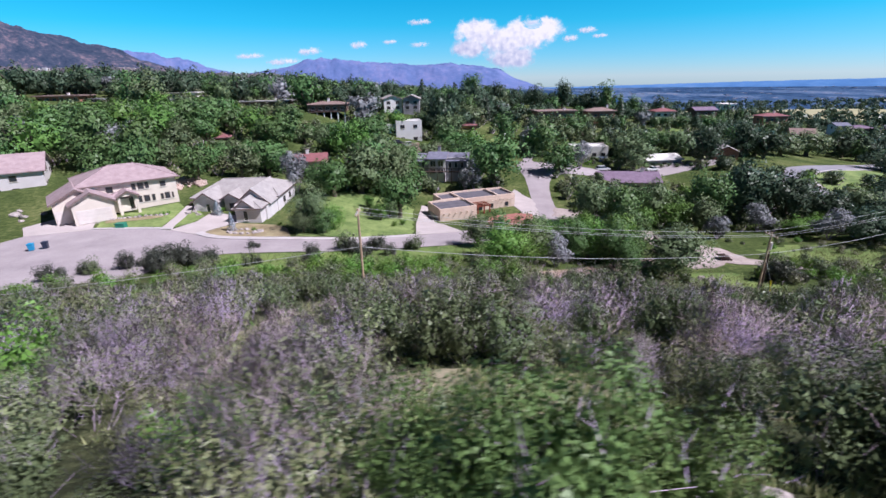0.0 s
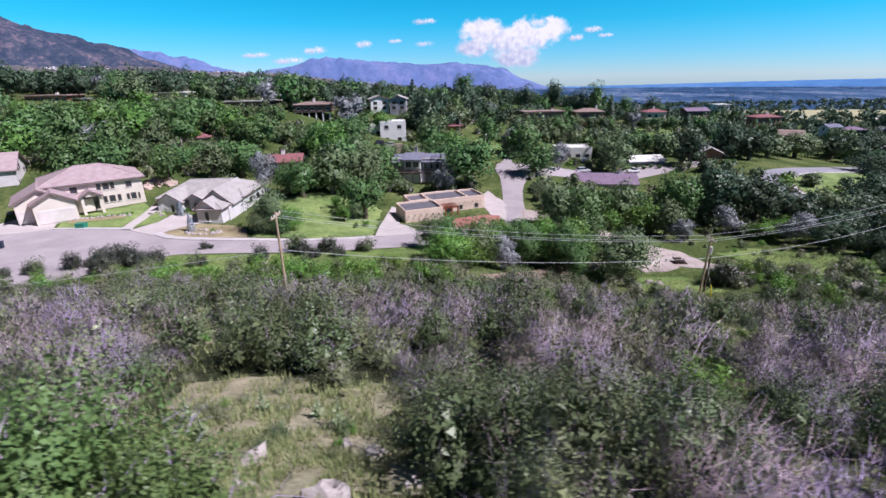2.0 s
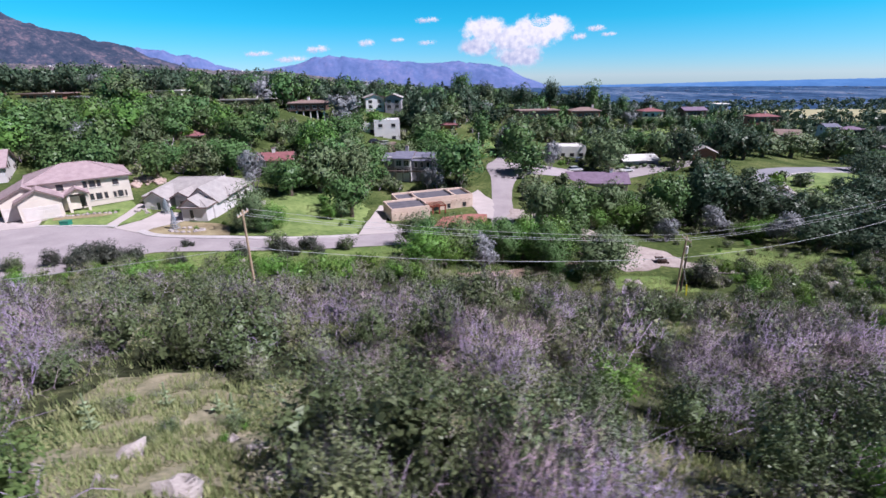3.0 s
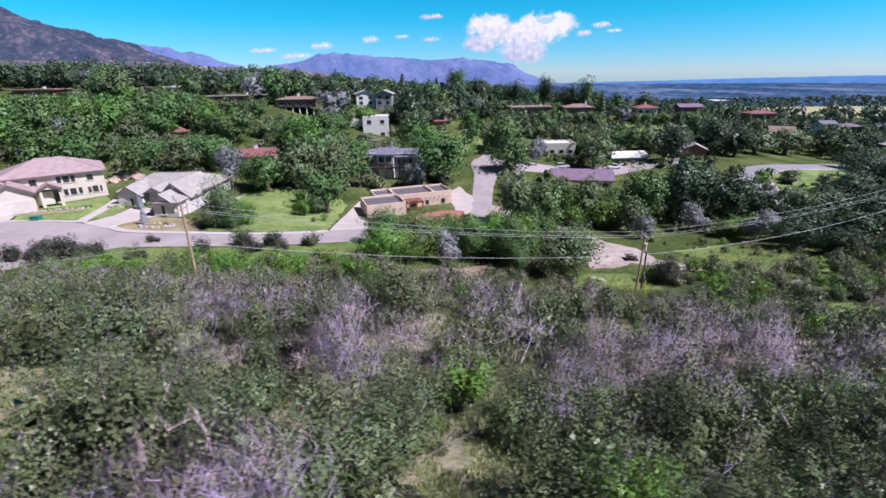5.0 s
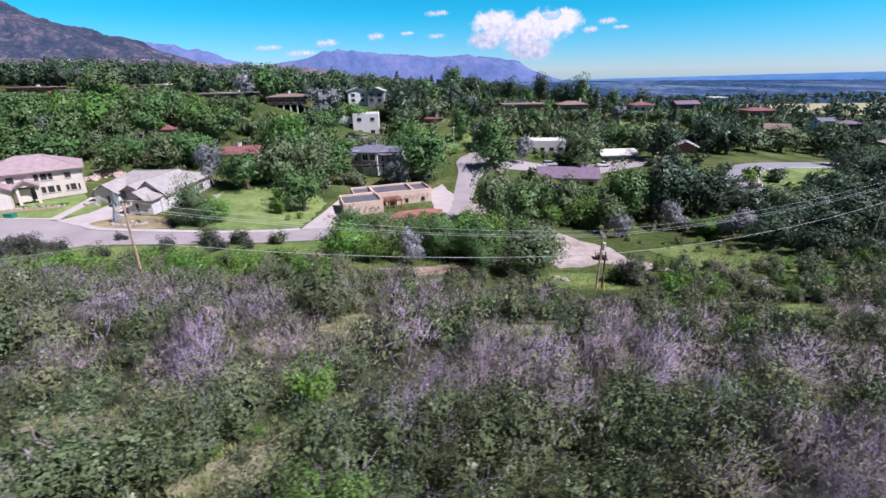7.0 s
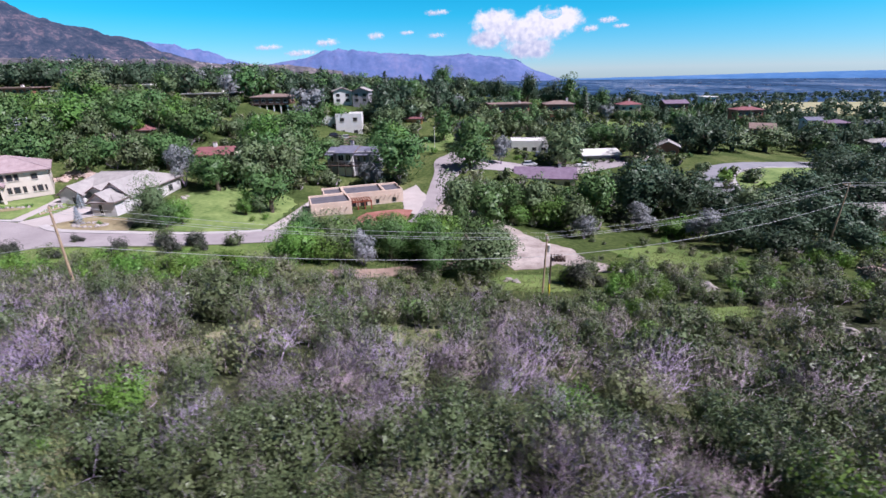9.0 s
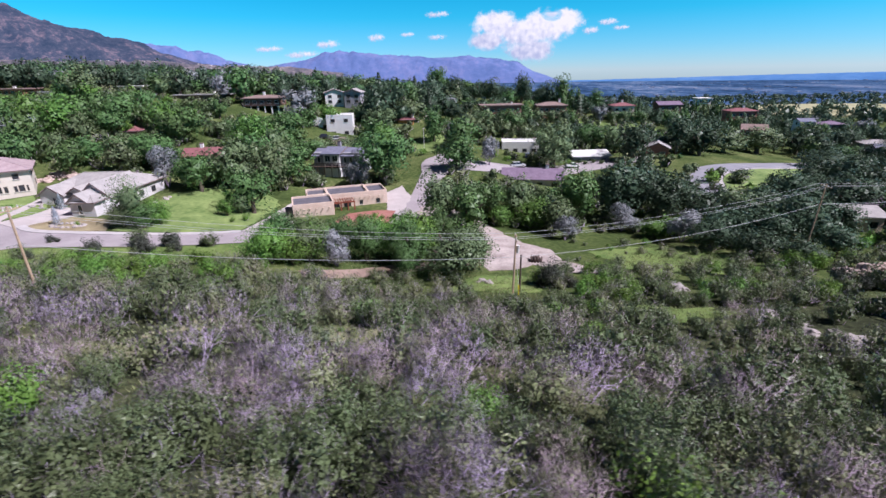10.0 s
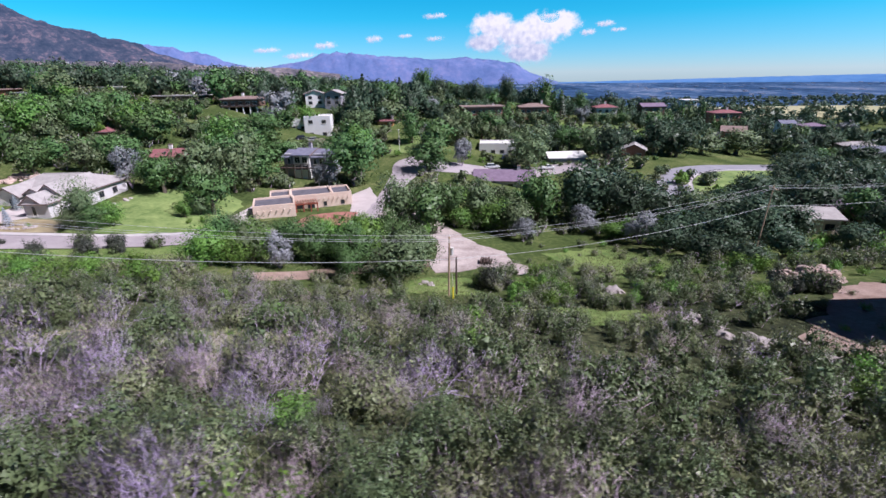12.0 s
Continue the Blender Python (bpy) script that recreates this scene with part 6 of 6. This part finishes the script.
small_house(178, 300, -21.2, 0, 7, 8, 3.0, "slab", 0, M_WHITE, M_ROOFWHITE, "white flat-roofed house among far trees", 4)
small_house(-107, 200, -6.6, 0, 11, 8, 2.8, "slab", 0, M_WHITE, M_ROOFWHITE, "pale low house on the hill", 3)
small_house(-167, 222, -4.6, 5, 13, 8, 2.8, "slab", 0, M_WHITE, M_ROOFBROWN, "long low white house on the hill", 4)
small_house(2, 212, -14.2, 0, 9, 7, 2.6, "x", 1.0, M_WHITE, M_ROOFPALE, "pale low house behind shrubs", 3)
small_house(206, 232, -29.5, -10, 10, 8, 2.8, "hip", 1.2, M_GREYWALL, M_ROOFPURPLE, "grey-roofed house among trees", 3)
small_house(216, 205, -34.0, -20, 10, 8, 2.8, "hip", 1.2, M_LILAC, M_ROOFSLATE, "pale house with a grey roof", 3)
e = small_house(86.6, 34, -22.5, 0, 12, 9, 10.2, "slab", 0, M_BROWN, M_ROOFBROWN, "tall brown house with a roof rail beside a bare yard", 3)
for k in range(8):
    part("rail_post", boxed(-6.7, -6.6, -0.8 + k * 1.45, -0.7 + k * 1.45, 10.6, 11.7), M_DARKWOOD, e)
part("roof_rail", boxed(-6.72, -6.58, -0.9, 9.9, 11.7, 11.82), M_DARKWOOD, e)

# terraces before the white house
for k, (x, y, w) in enumerate(((-14, 166, 10), (-12.5, 162.5, 12), (-11, 159.5, 11))):
    bm = boxed(-w / 2, w / 2, -0.3, 0.3, -0.8, 0.9)
    bmesh.ops.bevel(bm, geom=bm.edges[:], offset=0.08, segments=2, affect="EDGES")
    ob = part("retaining_wall", bm, M_REDROCK)
    ob.matrix_basis = pose(x, y, ground_z(x, y), 0, 0, 6)
    tagged(ob, "low red stone retaining wall on a terrace", "wall", "terrace walls")


# ---- poles and wires ----
def utility_pole(x, y, z0, z1, lean, label, arm=True, mtl=None, can=False):
    e = thing("utility_pole", Matrix.Translation((x, y, z0)) @ Euler((0, radians(lean), 0)).to_matrix().to_4x4(), label, "utility pole", "utility poles")
    h = z1 - z0
    bm = bmesh.new()
    tube(bm, (0, 0, -0.5), (0, 0, h), 0.13, 0.095, 10)
    part("pole", bm, mtl or M_WOOD, e)
    if arm:
        part("crossarm", boxed(-0.06, 0.06, -1.1, 1.1, h - 0.45, h - 0.33), mtl or M_WOOD, e)
        for k in (-1.0, -0.4, 0.4, 1.0):
            bm = bmesh.new()
            tube(bm, (0, k, h - 0.33), (0, k, h - 0.12), 0.06, 0.04, 8)
            part("insulator", bm, M_FRAME, e, "pale ceramic insulator")
    if can:
        bm = bmesh.new()
        tube(bm, (0.28, 0.1, h - 2.2), (0.28, 0.1, h - 1.3), 0.2, 0.2, 12)
        part("transformer", bm, M_FRAME, e, "grey transformer can")
    return e


utility_pole(-8.3, 39.2, -19.9, -11.0, 0, "weathered brown wooden utility pole among shrubs")
utility_pole(37.8, 50.9, -26.2, -17.9, 1, "weathered brown wooden utility pole in rough grass", can=True)
utility_pole(38.7, 51.6, -26.2, -20.6, 0, "short dark wooden pole beside a utility pole", False, M_DARKWOOD)
utility_pole(83.2, 68.2, -26.8, -16.4, 2.5, "weathered wooden utility pole with crossarm among trees")
e = thing("guy_wire_guard", Matrix.Translation((38.4, 49.2, -26.2)), "yellow plastic guard on a guy wire", "guy guard")
bm = bmesh.new()
tube(bm, (0, 0, -0.4), (-0.08, 0.6, 2.6), 0.08, 0.08, 8)
part("guard", bm, M_YELLOW, e)
bm = bmesh.new()
tube(bm, (-0.08, 0.6, 2.6), (-0.25, 2.3, 5.2), 0.015, 0.015, 5)
part("guy_wire", bm, M_WIRE, e)


def wire(a, b, sag, r=0.014):
    cu = bpy.data.curves.new("wire", "CURVE")
    cu.dimensions, cu.bevel_depth, cu.bevel_resolution = "3D", r, 1
    sp = cu.splines.new("POLY")
    sp.points.add(24)
    for i, p in enumerate(sp.points):
        t = i / 24
        q = Vector(a).lerp(Vector(b), t)
        q.z -= sag * 4 * t * (1 - t)
        p.co = (*q, 1)
    cu.materials.append(M_WIRE)
    return tagged(new("power_line", cu), "thin pale overhead power line between poles", "power line", "overhead lines")


for k, dz in ((-1.0, -0.15), (-0.4, -0.15), (1.0, -0.15)):
    wire((-8.3, 39.2 + k, -11.0 + dz), (37.8, 50.9 + k, -17.9 + dz), 0.9)
    wire((37.8, 50.9 + k, -17.9 + dz), (83.4, 68.2 + k, -16.4 + dz), 1.0)
    wire((83.4, 68.2 + k, -16.4 + dz), (150, 96 + k, -20 + dz), 1.0)
wire((-8.3, 39.2, -14.6), (37.8, 50.9, -20.6), 0.9, 0.022)
wire((37.8, 50.9, -20.6), (83.4, 68.2, -19.4), 1.2, 0.022)
wire((83.4, 68.2, -19.4), (150, 96, -23), 1.0, 0.022)
wire((-8.3, 39.2, -14.6), (-66, 36, -19.5), 0.6, 0.02)


# ---- stones ----
def rock_mesh(seed, m):
    bm = bmesh.new()
    bmesh.ops.create_icosphere(bm, subdivisions=2, radius=1.0)
    for v in bm.verts:
        n = noise.noise(v.co * 1.1 + Vector((seed * 7.1, seed * 3.3, 0)))
        k = noise.noise(v.co * 3.0 + Vector((seed * 2.0, 0, 5)))
        v.co *= 1 + 0.5 * n + 0.34 * k + 0.12 * noise.noise(v.co * 7.0)
        v.co.z *= 0.72
    me = bpy.data.meshes.new("boulder")
    bm.to_mesh(me)
    bm.free()
    me.materials.append(m)
    return me


PALE = [rock_mesh(k, M_ROCK) for k in range(5)]
REDS = [rock_mesh(k + 9, M_REDROCK) for k in range(4)]
rr = np.random.default_rng(41)


def boulder(x, y, r, pool, label, lift=0.15, group="boulders on the slope"):
    ob = new("boulder", pool[int(rr.integers(len(pool)))])
    ob.matrix_basis = Matrix.LocRotScale((x, y, ground_z(x, y) + r * lift), Euler(rr.uniform(-0.4, 0.4, 3).tolist()[:2] + [rr.uniform(0, 6.28)]),
                                         (r * rr.uniform(0.8, 1.3), r * rr.uniform(0.8, 1.3), r * rr.uniform(0.7, 1.1)))
    return tagged(ob, label, "boulder", group)


for x, y, r in ((2.2, 8.5, 0.42), (5.2, 8.9, 0.36), (4.7, 6.7, 0.5), (4.4, 9.4, 0.22), (2.6, 7.2, 0.25), (6.4, 7.4, 0.2), (5.9, 6.2, 0.3), (3.4, 5.9, 0.28), (0.6, 7.6, 0.2)):
    boulder(x, y, r, PALE, "pale weathered stone in dry grass", 0.1)
for x, y, r in ((56.8, 51.2, 0.9), (57.6, 50.6, 0.5), (34.4, 57.2, 0.45), (35.0, 56.6, 0.3), (33.9, 56.5, 0.25), (35.3, 56.2, 0.5), (-17.5, 56.6, 0.5)):
    boulder(x, y, r, PALE, "pale grey boulder beside shrubs")
for x, y, n in ((61.2, 40.6, 4), (62.7, 39.4, 5), (63.4, 37.2, 6), (63.8, 35.4, 8), (65.2, 34.6, 7), (66.4, 32.6, 5), (68.2, 33.4, 6), (70.2, 32.6, 4)):      # a broken ledge
    for k in range(n):
        boulder(x + rr.normal(0, 0.7), y + rr.normal(0, 0.55), rr.uniform(0.15, 0.75) * (1.25 if k == 0 else 0.8), PALE, "pale broken rock of a ledge between shrubs", 0.1, "ledge of pale rocks")
for k in range(90):
    t, u = rr.uniform(-1, 1), rr.uniform(-1, 1)
    x, y = 81.2 + 2.7 * t + 0.6 * u, 54.4 - 1.5 * t + 1.2 * u
    r = rr.uniform(0.22, 0.55)
    boulder(x, y, r, REDS, "broken red sandstone block in a heap", 1.7 * (1 - t * t) * (1 - u * u) * rr.uniform(0.55, 1.0) / r, "heap of sandstone blocks")
for k in range(16):
    a = k * math.tau / 16
    boulder(-33.4 + 2.7 * math.cos(a), 71.6 + 1.2 * math.sin(a), rr.uniform(0.25, 0.45), PALE, "pale landscaping stone round a planting bed", 0.3, "landscaping stones")
for k in range(11):
    boulder(-57.6 + k * 0.75, 75.9 + 0.3 * k + rr.normal(0, 0.1), rr.uniform(0.25, 0.45), PALE, "pale landscaping stone round a planting bed", 0.3, "landscaping stones")
for x, y in ((-46.4, 81.4), (-45.6, 80.6), (-44.9, 79.8), (-46.9, 80.2), (-28.4, 87), (-27.6, 89.4), (-27.8, 91), (-76, 78), (-74, 77), (-77, 80), (-73, 75.4), (-72, 79), (-79, 76)):
    boulder(x, y, rr.uniform(0.35, 0.65), PALE, "pale landscaping stone beside a house", 0.3, "landscaping stones")


for k in range(22):
    x, y = -59 + rr.uniform(0, 7), 94.5 + rr.uniform(0, 6)
    boulder(x, y, rr.uniform(0.4, 0.9), REDS, "pinkish stone on a terrace behind a house", 0.2, "terrace stones")


# ---- cars, bins, lamp ----
def car(x, y, yaw, paint, label, pickup=False):
    m, nt, p = mat("car_paint", 0.3)
    p.inputs["Base Color"].default_value = (*paint, 1)
    p.inputs["Coat Weight"].default_value = 0.5
    z = ground_z(x, y) + 0.07
    e = thing("car", pose(x, y, z, 0, 0, yaw), label, "car", "parked cars")
    side = [(-2.2, 0.35), (2.2, 0.35), (2.25, 0.75), (1.3, 0.95), (-2.2, 0.95)]
    pts = [(a, s, b) for s in (-0.88, 0.88) for a, b in side]
    n = len(side)
    bm = solid(pts, [tuple(range(n)), tuple(range(2 * n - 1, n - 1, -1))] + [(i, (i + 1) % n, n + (i + 1) % n, n + i) for i in range(n)])
    bmesh.ops.bevel(bm, geom=bm.edges[:], offset=0.06, segments=2, affect="EDGES")
    part("body", bm, m, e)
    cab = [(-0.5 if pickup else -2.0, 0.95), (1.2, 0.95), (0.55, 1.5), (-0.3 if pickup else -1.5, 1.5)]
    pts = [(a, s * (1 if b < 1 else 0.85), b) for s in (-0.8, 0.8) for a, b in cab]
    part("cabin", solid(pts, [(0, 1, 2, 3), (7, 6, 5, 4), (0, 4, 5, 1), (1, 5, 6, 2), (2, 6, 7, 3), (3, 7, 4, 0)]), M_GLASS, e, "dark car windows")
    part("car_roof", boxed(-0.3 if pickup else -1.5, 0.55, -0.66, 0.66, 1.5, 1.56), m, e)
    for a in (-1.4, 1.4):
        for s in (-0.8, 0.8):
            bm = bmesh.new()
            tube(bm, (a, s - 0.1, 0.32), (a, s + 0.1, 0.32), 0.32, 0.32, 14)
            w = part("wheel", bm, M_TYRE, e)
            bm = bmesh.new()
            tube(bm, (a, s - 0.11, 0.32), (a, s + 0.11, 0.32), 0.18, 0.18, 10)
            part("rim", bm, M_FRAME, w)
    return e


M_TYRE = plain("tyre_rubber", (0.015, 0.015, 0.015), (0.03, 0.03, 0.03), 3, 0.8)
car(-16.5, 165.5, 20, (0.03, 0.03, 0.04), "dark parked car before a white house")
car(-12.5, 166.6, 20, (0.5, 0.5, 0.52), "silver parked car before a white house")
car(66, 146.5, 12, (0.75, 0.75, 0.75), "white pickup truck parked on a street", True)
car(48.5, 141.5, 10, (0.6, 0.6, 0.62), "pale car parked on a street")
car(54, 160, 80, (0.1, 0.14, 0.3), "blue car parked beside a white house")


def bin_(x, y, mtl, label):
    z = ground_z(x, y) + 0.06
    e = thing("wheelie_bin", pose(x, y, z, 0, 0, 20), label, "bin", "bins at the kerb")
    pts = [(sx_ * w, sy_ * w, h) for h, w in ((0.08, 0.26), (0.95, 0.34)) for sx_, sy_ in ((-1, -1), (1, -1), (1, 1), (-1, 1))]
    part("body", solid(pts, [(3, 2, 1, 0), (4, 5, 6, 7), (0, 1, 5, 4), (1, 2, 6, 5), (2, 3, 7, 6), (3, 0, 4, 7)]), mtl, e)
    part("lid", boxed(-0.38, 0.38, -0.38, 0.4, 0.95, 1.03), mtl, e)
    for s in (-0.22, 0.22):
        bm = bmesh.new()
        tube(bm, (s - 0.04, 0.28, 0.1), (s + 0.04, 0.28, 0.1), 0.1, 0.1, 10)
        part("wheel", bm, M_TYRE, e)


bin_(-59.6, 61.4, plain("blue_plastic", (0.02, 0.25, 0.5), (0.04, 0.35, 0.62), 3, 0.5), "blue plastic wheelie bin on the street")
bin_(-58.2, 62.2, plain("dark_plastic", (0.02, 0.03, 0.06), (0.04, 0.05, 0.09), 3, 0.5), "dark plastic wheelie bin on the street")
e = thing("utility_box", pose(-53.6, 71.9, ground_z(-53.6, 71.9), 0, 0, 5), "low green metal utility box on the lawn edge", "utility box")
part("cabinet", boxed(-0.7, 0.7, -0.5, 0.5, -0.1, 0.75), plain("green_metal", (0.02, 0.18, 0.12), (0.04, 0.26, 0.18), 3, 0.5), e)
part("hood", boxed(-0.75, 0.75, -0.55, 0.55, 0.75, 0.85), bpy.data.materials["green_metal"], e)
e = thing("street_lamp", Matrix.Translation((19.4, 152, ground_z(19.4, 152))), "slim grey street lamp beside a street", "street lamp")
bm = bmesh.new()
tube(bm, (0, 0, -0.2), (0, 0, 7.0), 0.1, 0.07, 8)
part("post", bm, M_FRAME, e)
part("lamp_head", boxed(-0.25, 0.25, -0.9, 0.1, 7.0, 7.15), M_FRAME, e)

for k in range(9):            # a heap of dark logs on the drive
    x, y = 42.4 + 0.34 * (k % 5) - 0.15 * (k // 5), 66.3 + 0.12 * (k % 3)
    bm = bmesh.new()
    tube(bm, (-0.8 - 0.1 * (k % 3), -0.2, 0.0), (0.9, 0.25 - 0.1 * (k % 4), 0.06), 0.17, 0.13, 8)
    ob = part("log", bm, M_DARKWOOD)
    ob.matrix_basis = pose(x, y, ground_z(x, y) + 0.24 + 0.26 * (k // 5), 0, 0, 62 + 9 * (k % 4))
    tagged(ob, "dark cut log in a heap on a dusty drive", "log", "heap of logs")

# ---- fence posts by the meadow ----
for k in range(5):
    x, y = 96 + k * 4.2, 62 - k * 2.2
    e = thing("fence_post", Matrix.Translation((x, y, ground_z(x, y))), "dark leaning timber fence post in grass", "fence post", "fence posts")
    bm = bmesh.new()
    tube(bm, (0, 0, -0.3), (0.1, 0, 1.3), 0.1, 0.08, 8)
    part("post", bm, M_DARKWOOD, e)
    part("top_wire", boxed(0.05, 4.2, -0.01, 0.01, 1.0, 1.02), M_WIRE, e)


# ---- mullein and grass ----
def mullein(x, y, h, seed):
    rnd = np.random.default_rng(seed)
    e = thing("mullein_plant", Matrix.Translation((x, y, ground_z(x, y) - 0.03)), "tall pale green mullein plant in the clearing", "plant", "mullein plants")
    bm = bmesh.new()
    tube(bm, (0, 0, 0), (0.03, 0, h), 0.025, 0.03, 6)
    part("stalk", bm, M_MULLEIN, e)
    for k in range(16):
        a, z = k * 2.4, 0.05 + h * 0.75 * k / 16
        l = 0.36 * (1 - 0.7 * k / 16)
        d = Vector((math.cos(a), math.sin(a), 0.55))
        s = Vector((-math.sin(a), math.cos(a), 0)) * l * 0.24
        o = Vector((0, 0, z))
        mid, tip = o + d * l * 0.6, o + d * l * 0.9 + Vector((0, 0, -0.06))
        bm = bmesh.new()
        q = [bm.verts.new(p) for p in (o, mid + s, tip, mid - s)]
        bm.faces.new(q)
        part("leaf", bm, M_MULLEIN, e)


M_MULLEIN = leafy("mullein_leaf", (0.22, 0.3, 0.16), (0.45, 0.52, 0.34), 0.25, 0.3)
for i, (x, y, h) in enumerate(((1.2, 11.6, 1.1), (3.1, 11.2, 0.9), (-0.8, 10.8, 1.0), (0.2, 9.8, 0.8), (3.9, 10.6, 1.2), (11.6, 13.2, 1.2), (12.6, 12.4, 1.0), (10.6, 13.6, 0.9), (14.6, 7.6, 0.9), (24.4, 25.2, 1.3), (35.4, 20.2, 1.1), (26.6, 9.6, 0.8), (30.5, 9.8, 0.9))):
    mullein(x, y, h, i)

M_DRYGRASS = plain("dry_clearing", (0.09, 0.1, 0.045), (0.44, 0.38, 0.28), 0.9, 0.95, fine=6, relief=0.7)
for i, (a, b, c_, d_) in enumerate(NEAR):
    patch("clearing_%d" % (i + 1), oval(a, b, c_ * 0.85, d_ * 0.85, 48, 0, 0.16), M_DRYGRASS, 0.1, "dry grass and reddish soil in a clearing", "ground", 1.0, 0.3)
rg = np.random.default_rng(77)
vs, fs, off = [], [], 0
for zone, count, size in ((CLEARINGS[0], 3600, 0.34), (CLEARINGS[1], 500, 0.3), (CLEARINGS[2], 250, 0.3), (CLEARINGS[3], 300, 0.3), (CLEARINGS[4], 300, 0.3), (CLEARINGS[5], 300, 0.35), (CLEARINGS[6], 250, 0.3),
                          (CLEARINGS[7], 800, 0.32), (CLEARINGS[8], 450, 0.3), ((15.4, 6.8, 1.8, 2.2), 500, 0.32), ((5.4, 5.4, 4, 2.2), 700, 0.3), ((26, 16, 36, 12), 3600, 0.36), ((-8, 20, 14, 10), 1200, 0.36), (CLEARINGS[9], 300, 0.4), (CLEARINGS[10], 350, 0.4), (CLEARINGS[11], 150, 0.3), (CLEARINGS[12], 350, 0.4), (CLEARINGS[13], 300, 0.4), (CLEARINGS[14], 300, 0.4), (CLEARINGS[15], 200, 0.4), ((36.5, 54, 6, 5.5), 900, 0.4), ((63, 67, 9, 8.5), 1500, 0.45), ((52, 42, 8, 4), 800, 0.4),
                          ((-14, 57, 24, 3.5), 1600, 0.4), ((12, 62, 12, 5), 700, 0.45)):
    a, r = rg.uniform(0, 6.283, count), np.sqrt(rg.random(count)) * rg.uniform(0.6, 1.3, count)
    xs, ys = zone[0] + np.cos(a) * r * zone[2], zone[1] + np.sin(a) * r * zone[3]
    for x, y in zip(xs, ys):
        if noise.noise(Vector((x * 0.9, y * 0.9, 4.0))) < -0.22:
            continue
        z = ground_z(x, y)
        for k in range(6):
            t = rg.uniform(0, 6.283)
            l = size * rg.uniform(0.3, 1.2)
            d = np.array((math.cos(t), math.sin(t), 0))
            b = np.array((x, y, z - 0.03)) + d * 0.06
            s = np.array((-d[1], d[0], 0)) * 0.025
            vs.append(np.array((b - s, b + s, b + d * l * 0.45 + np.array((0, 0, l)))))
            fs.append(np.array(((off, off + 1, off + 2),)))
            off += 3
tagged(new("rough_grass", quick("rough_grass", np.concatenate(vs), np.concatenate(fs), M_GRASS)), "pale green rough grass in the clearings", "grass", kind="stuff")
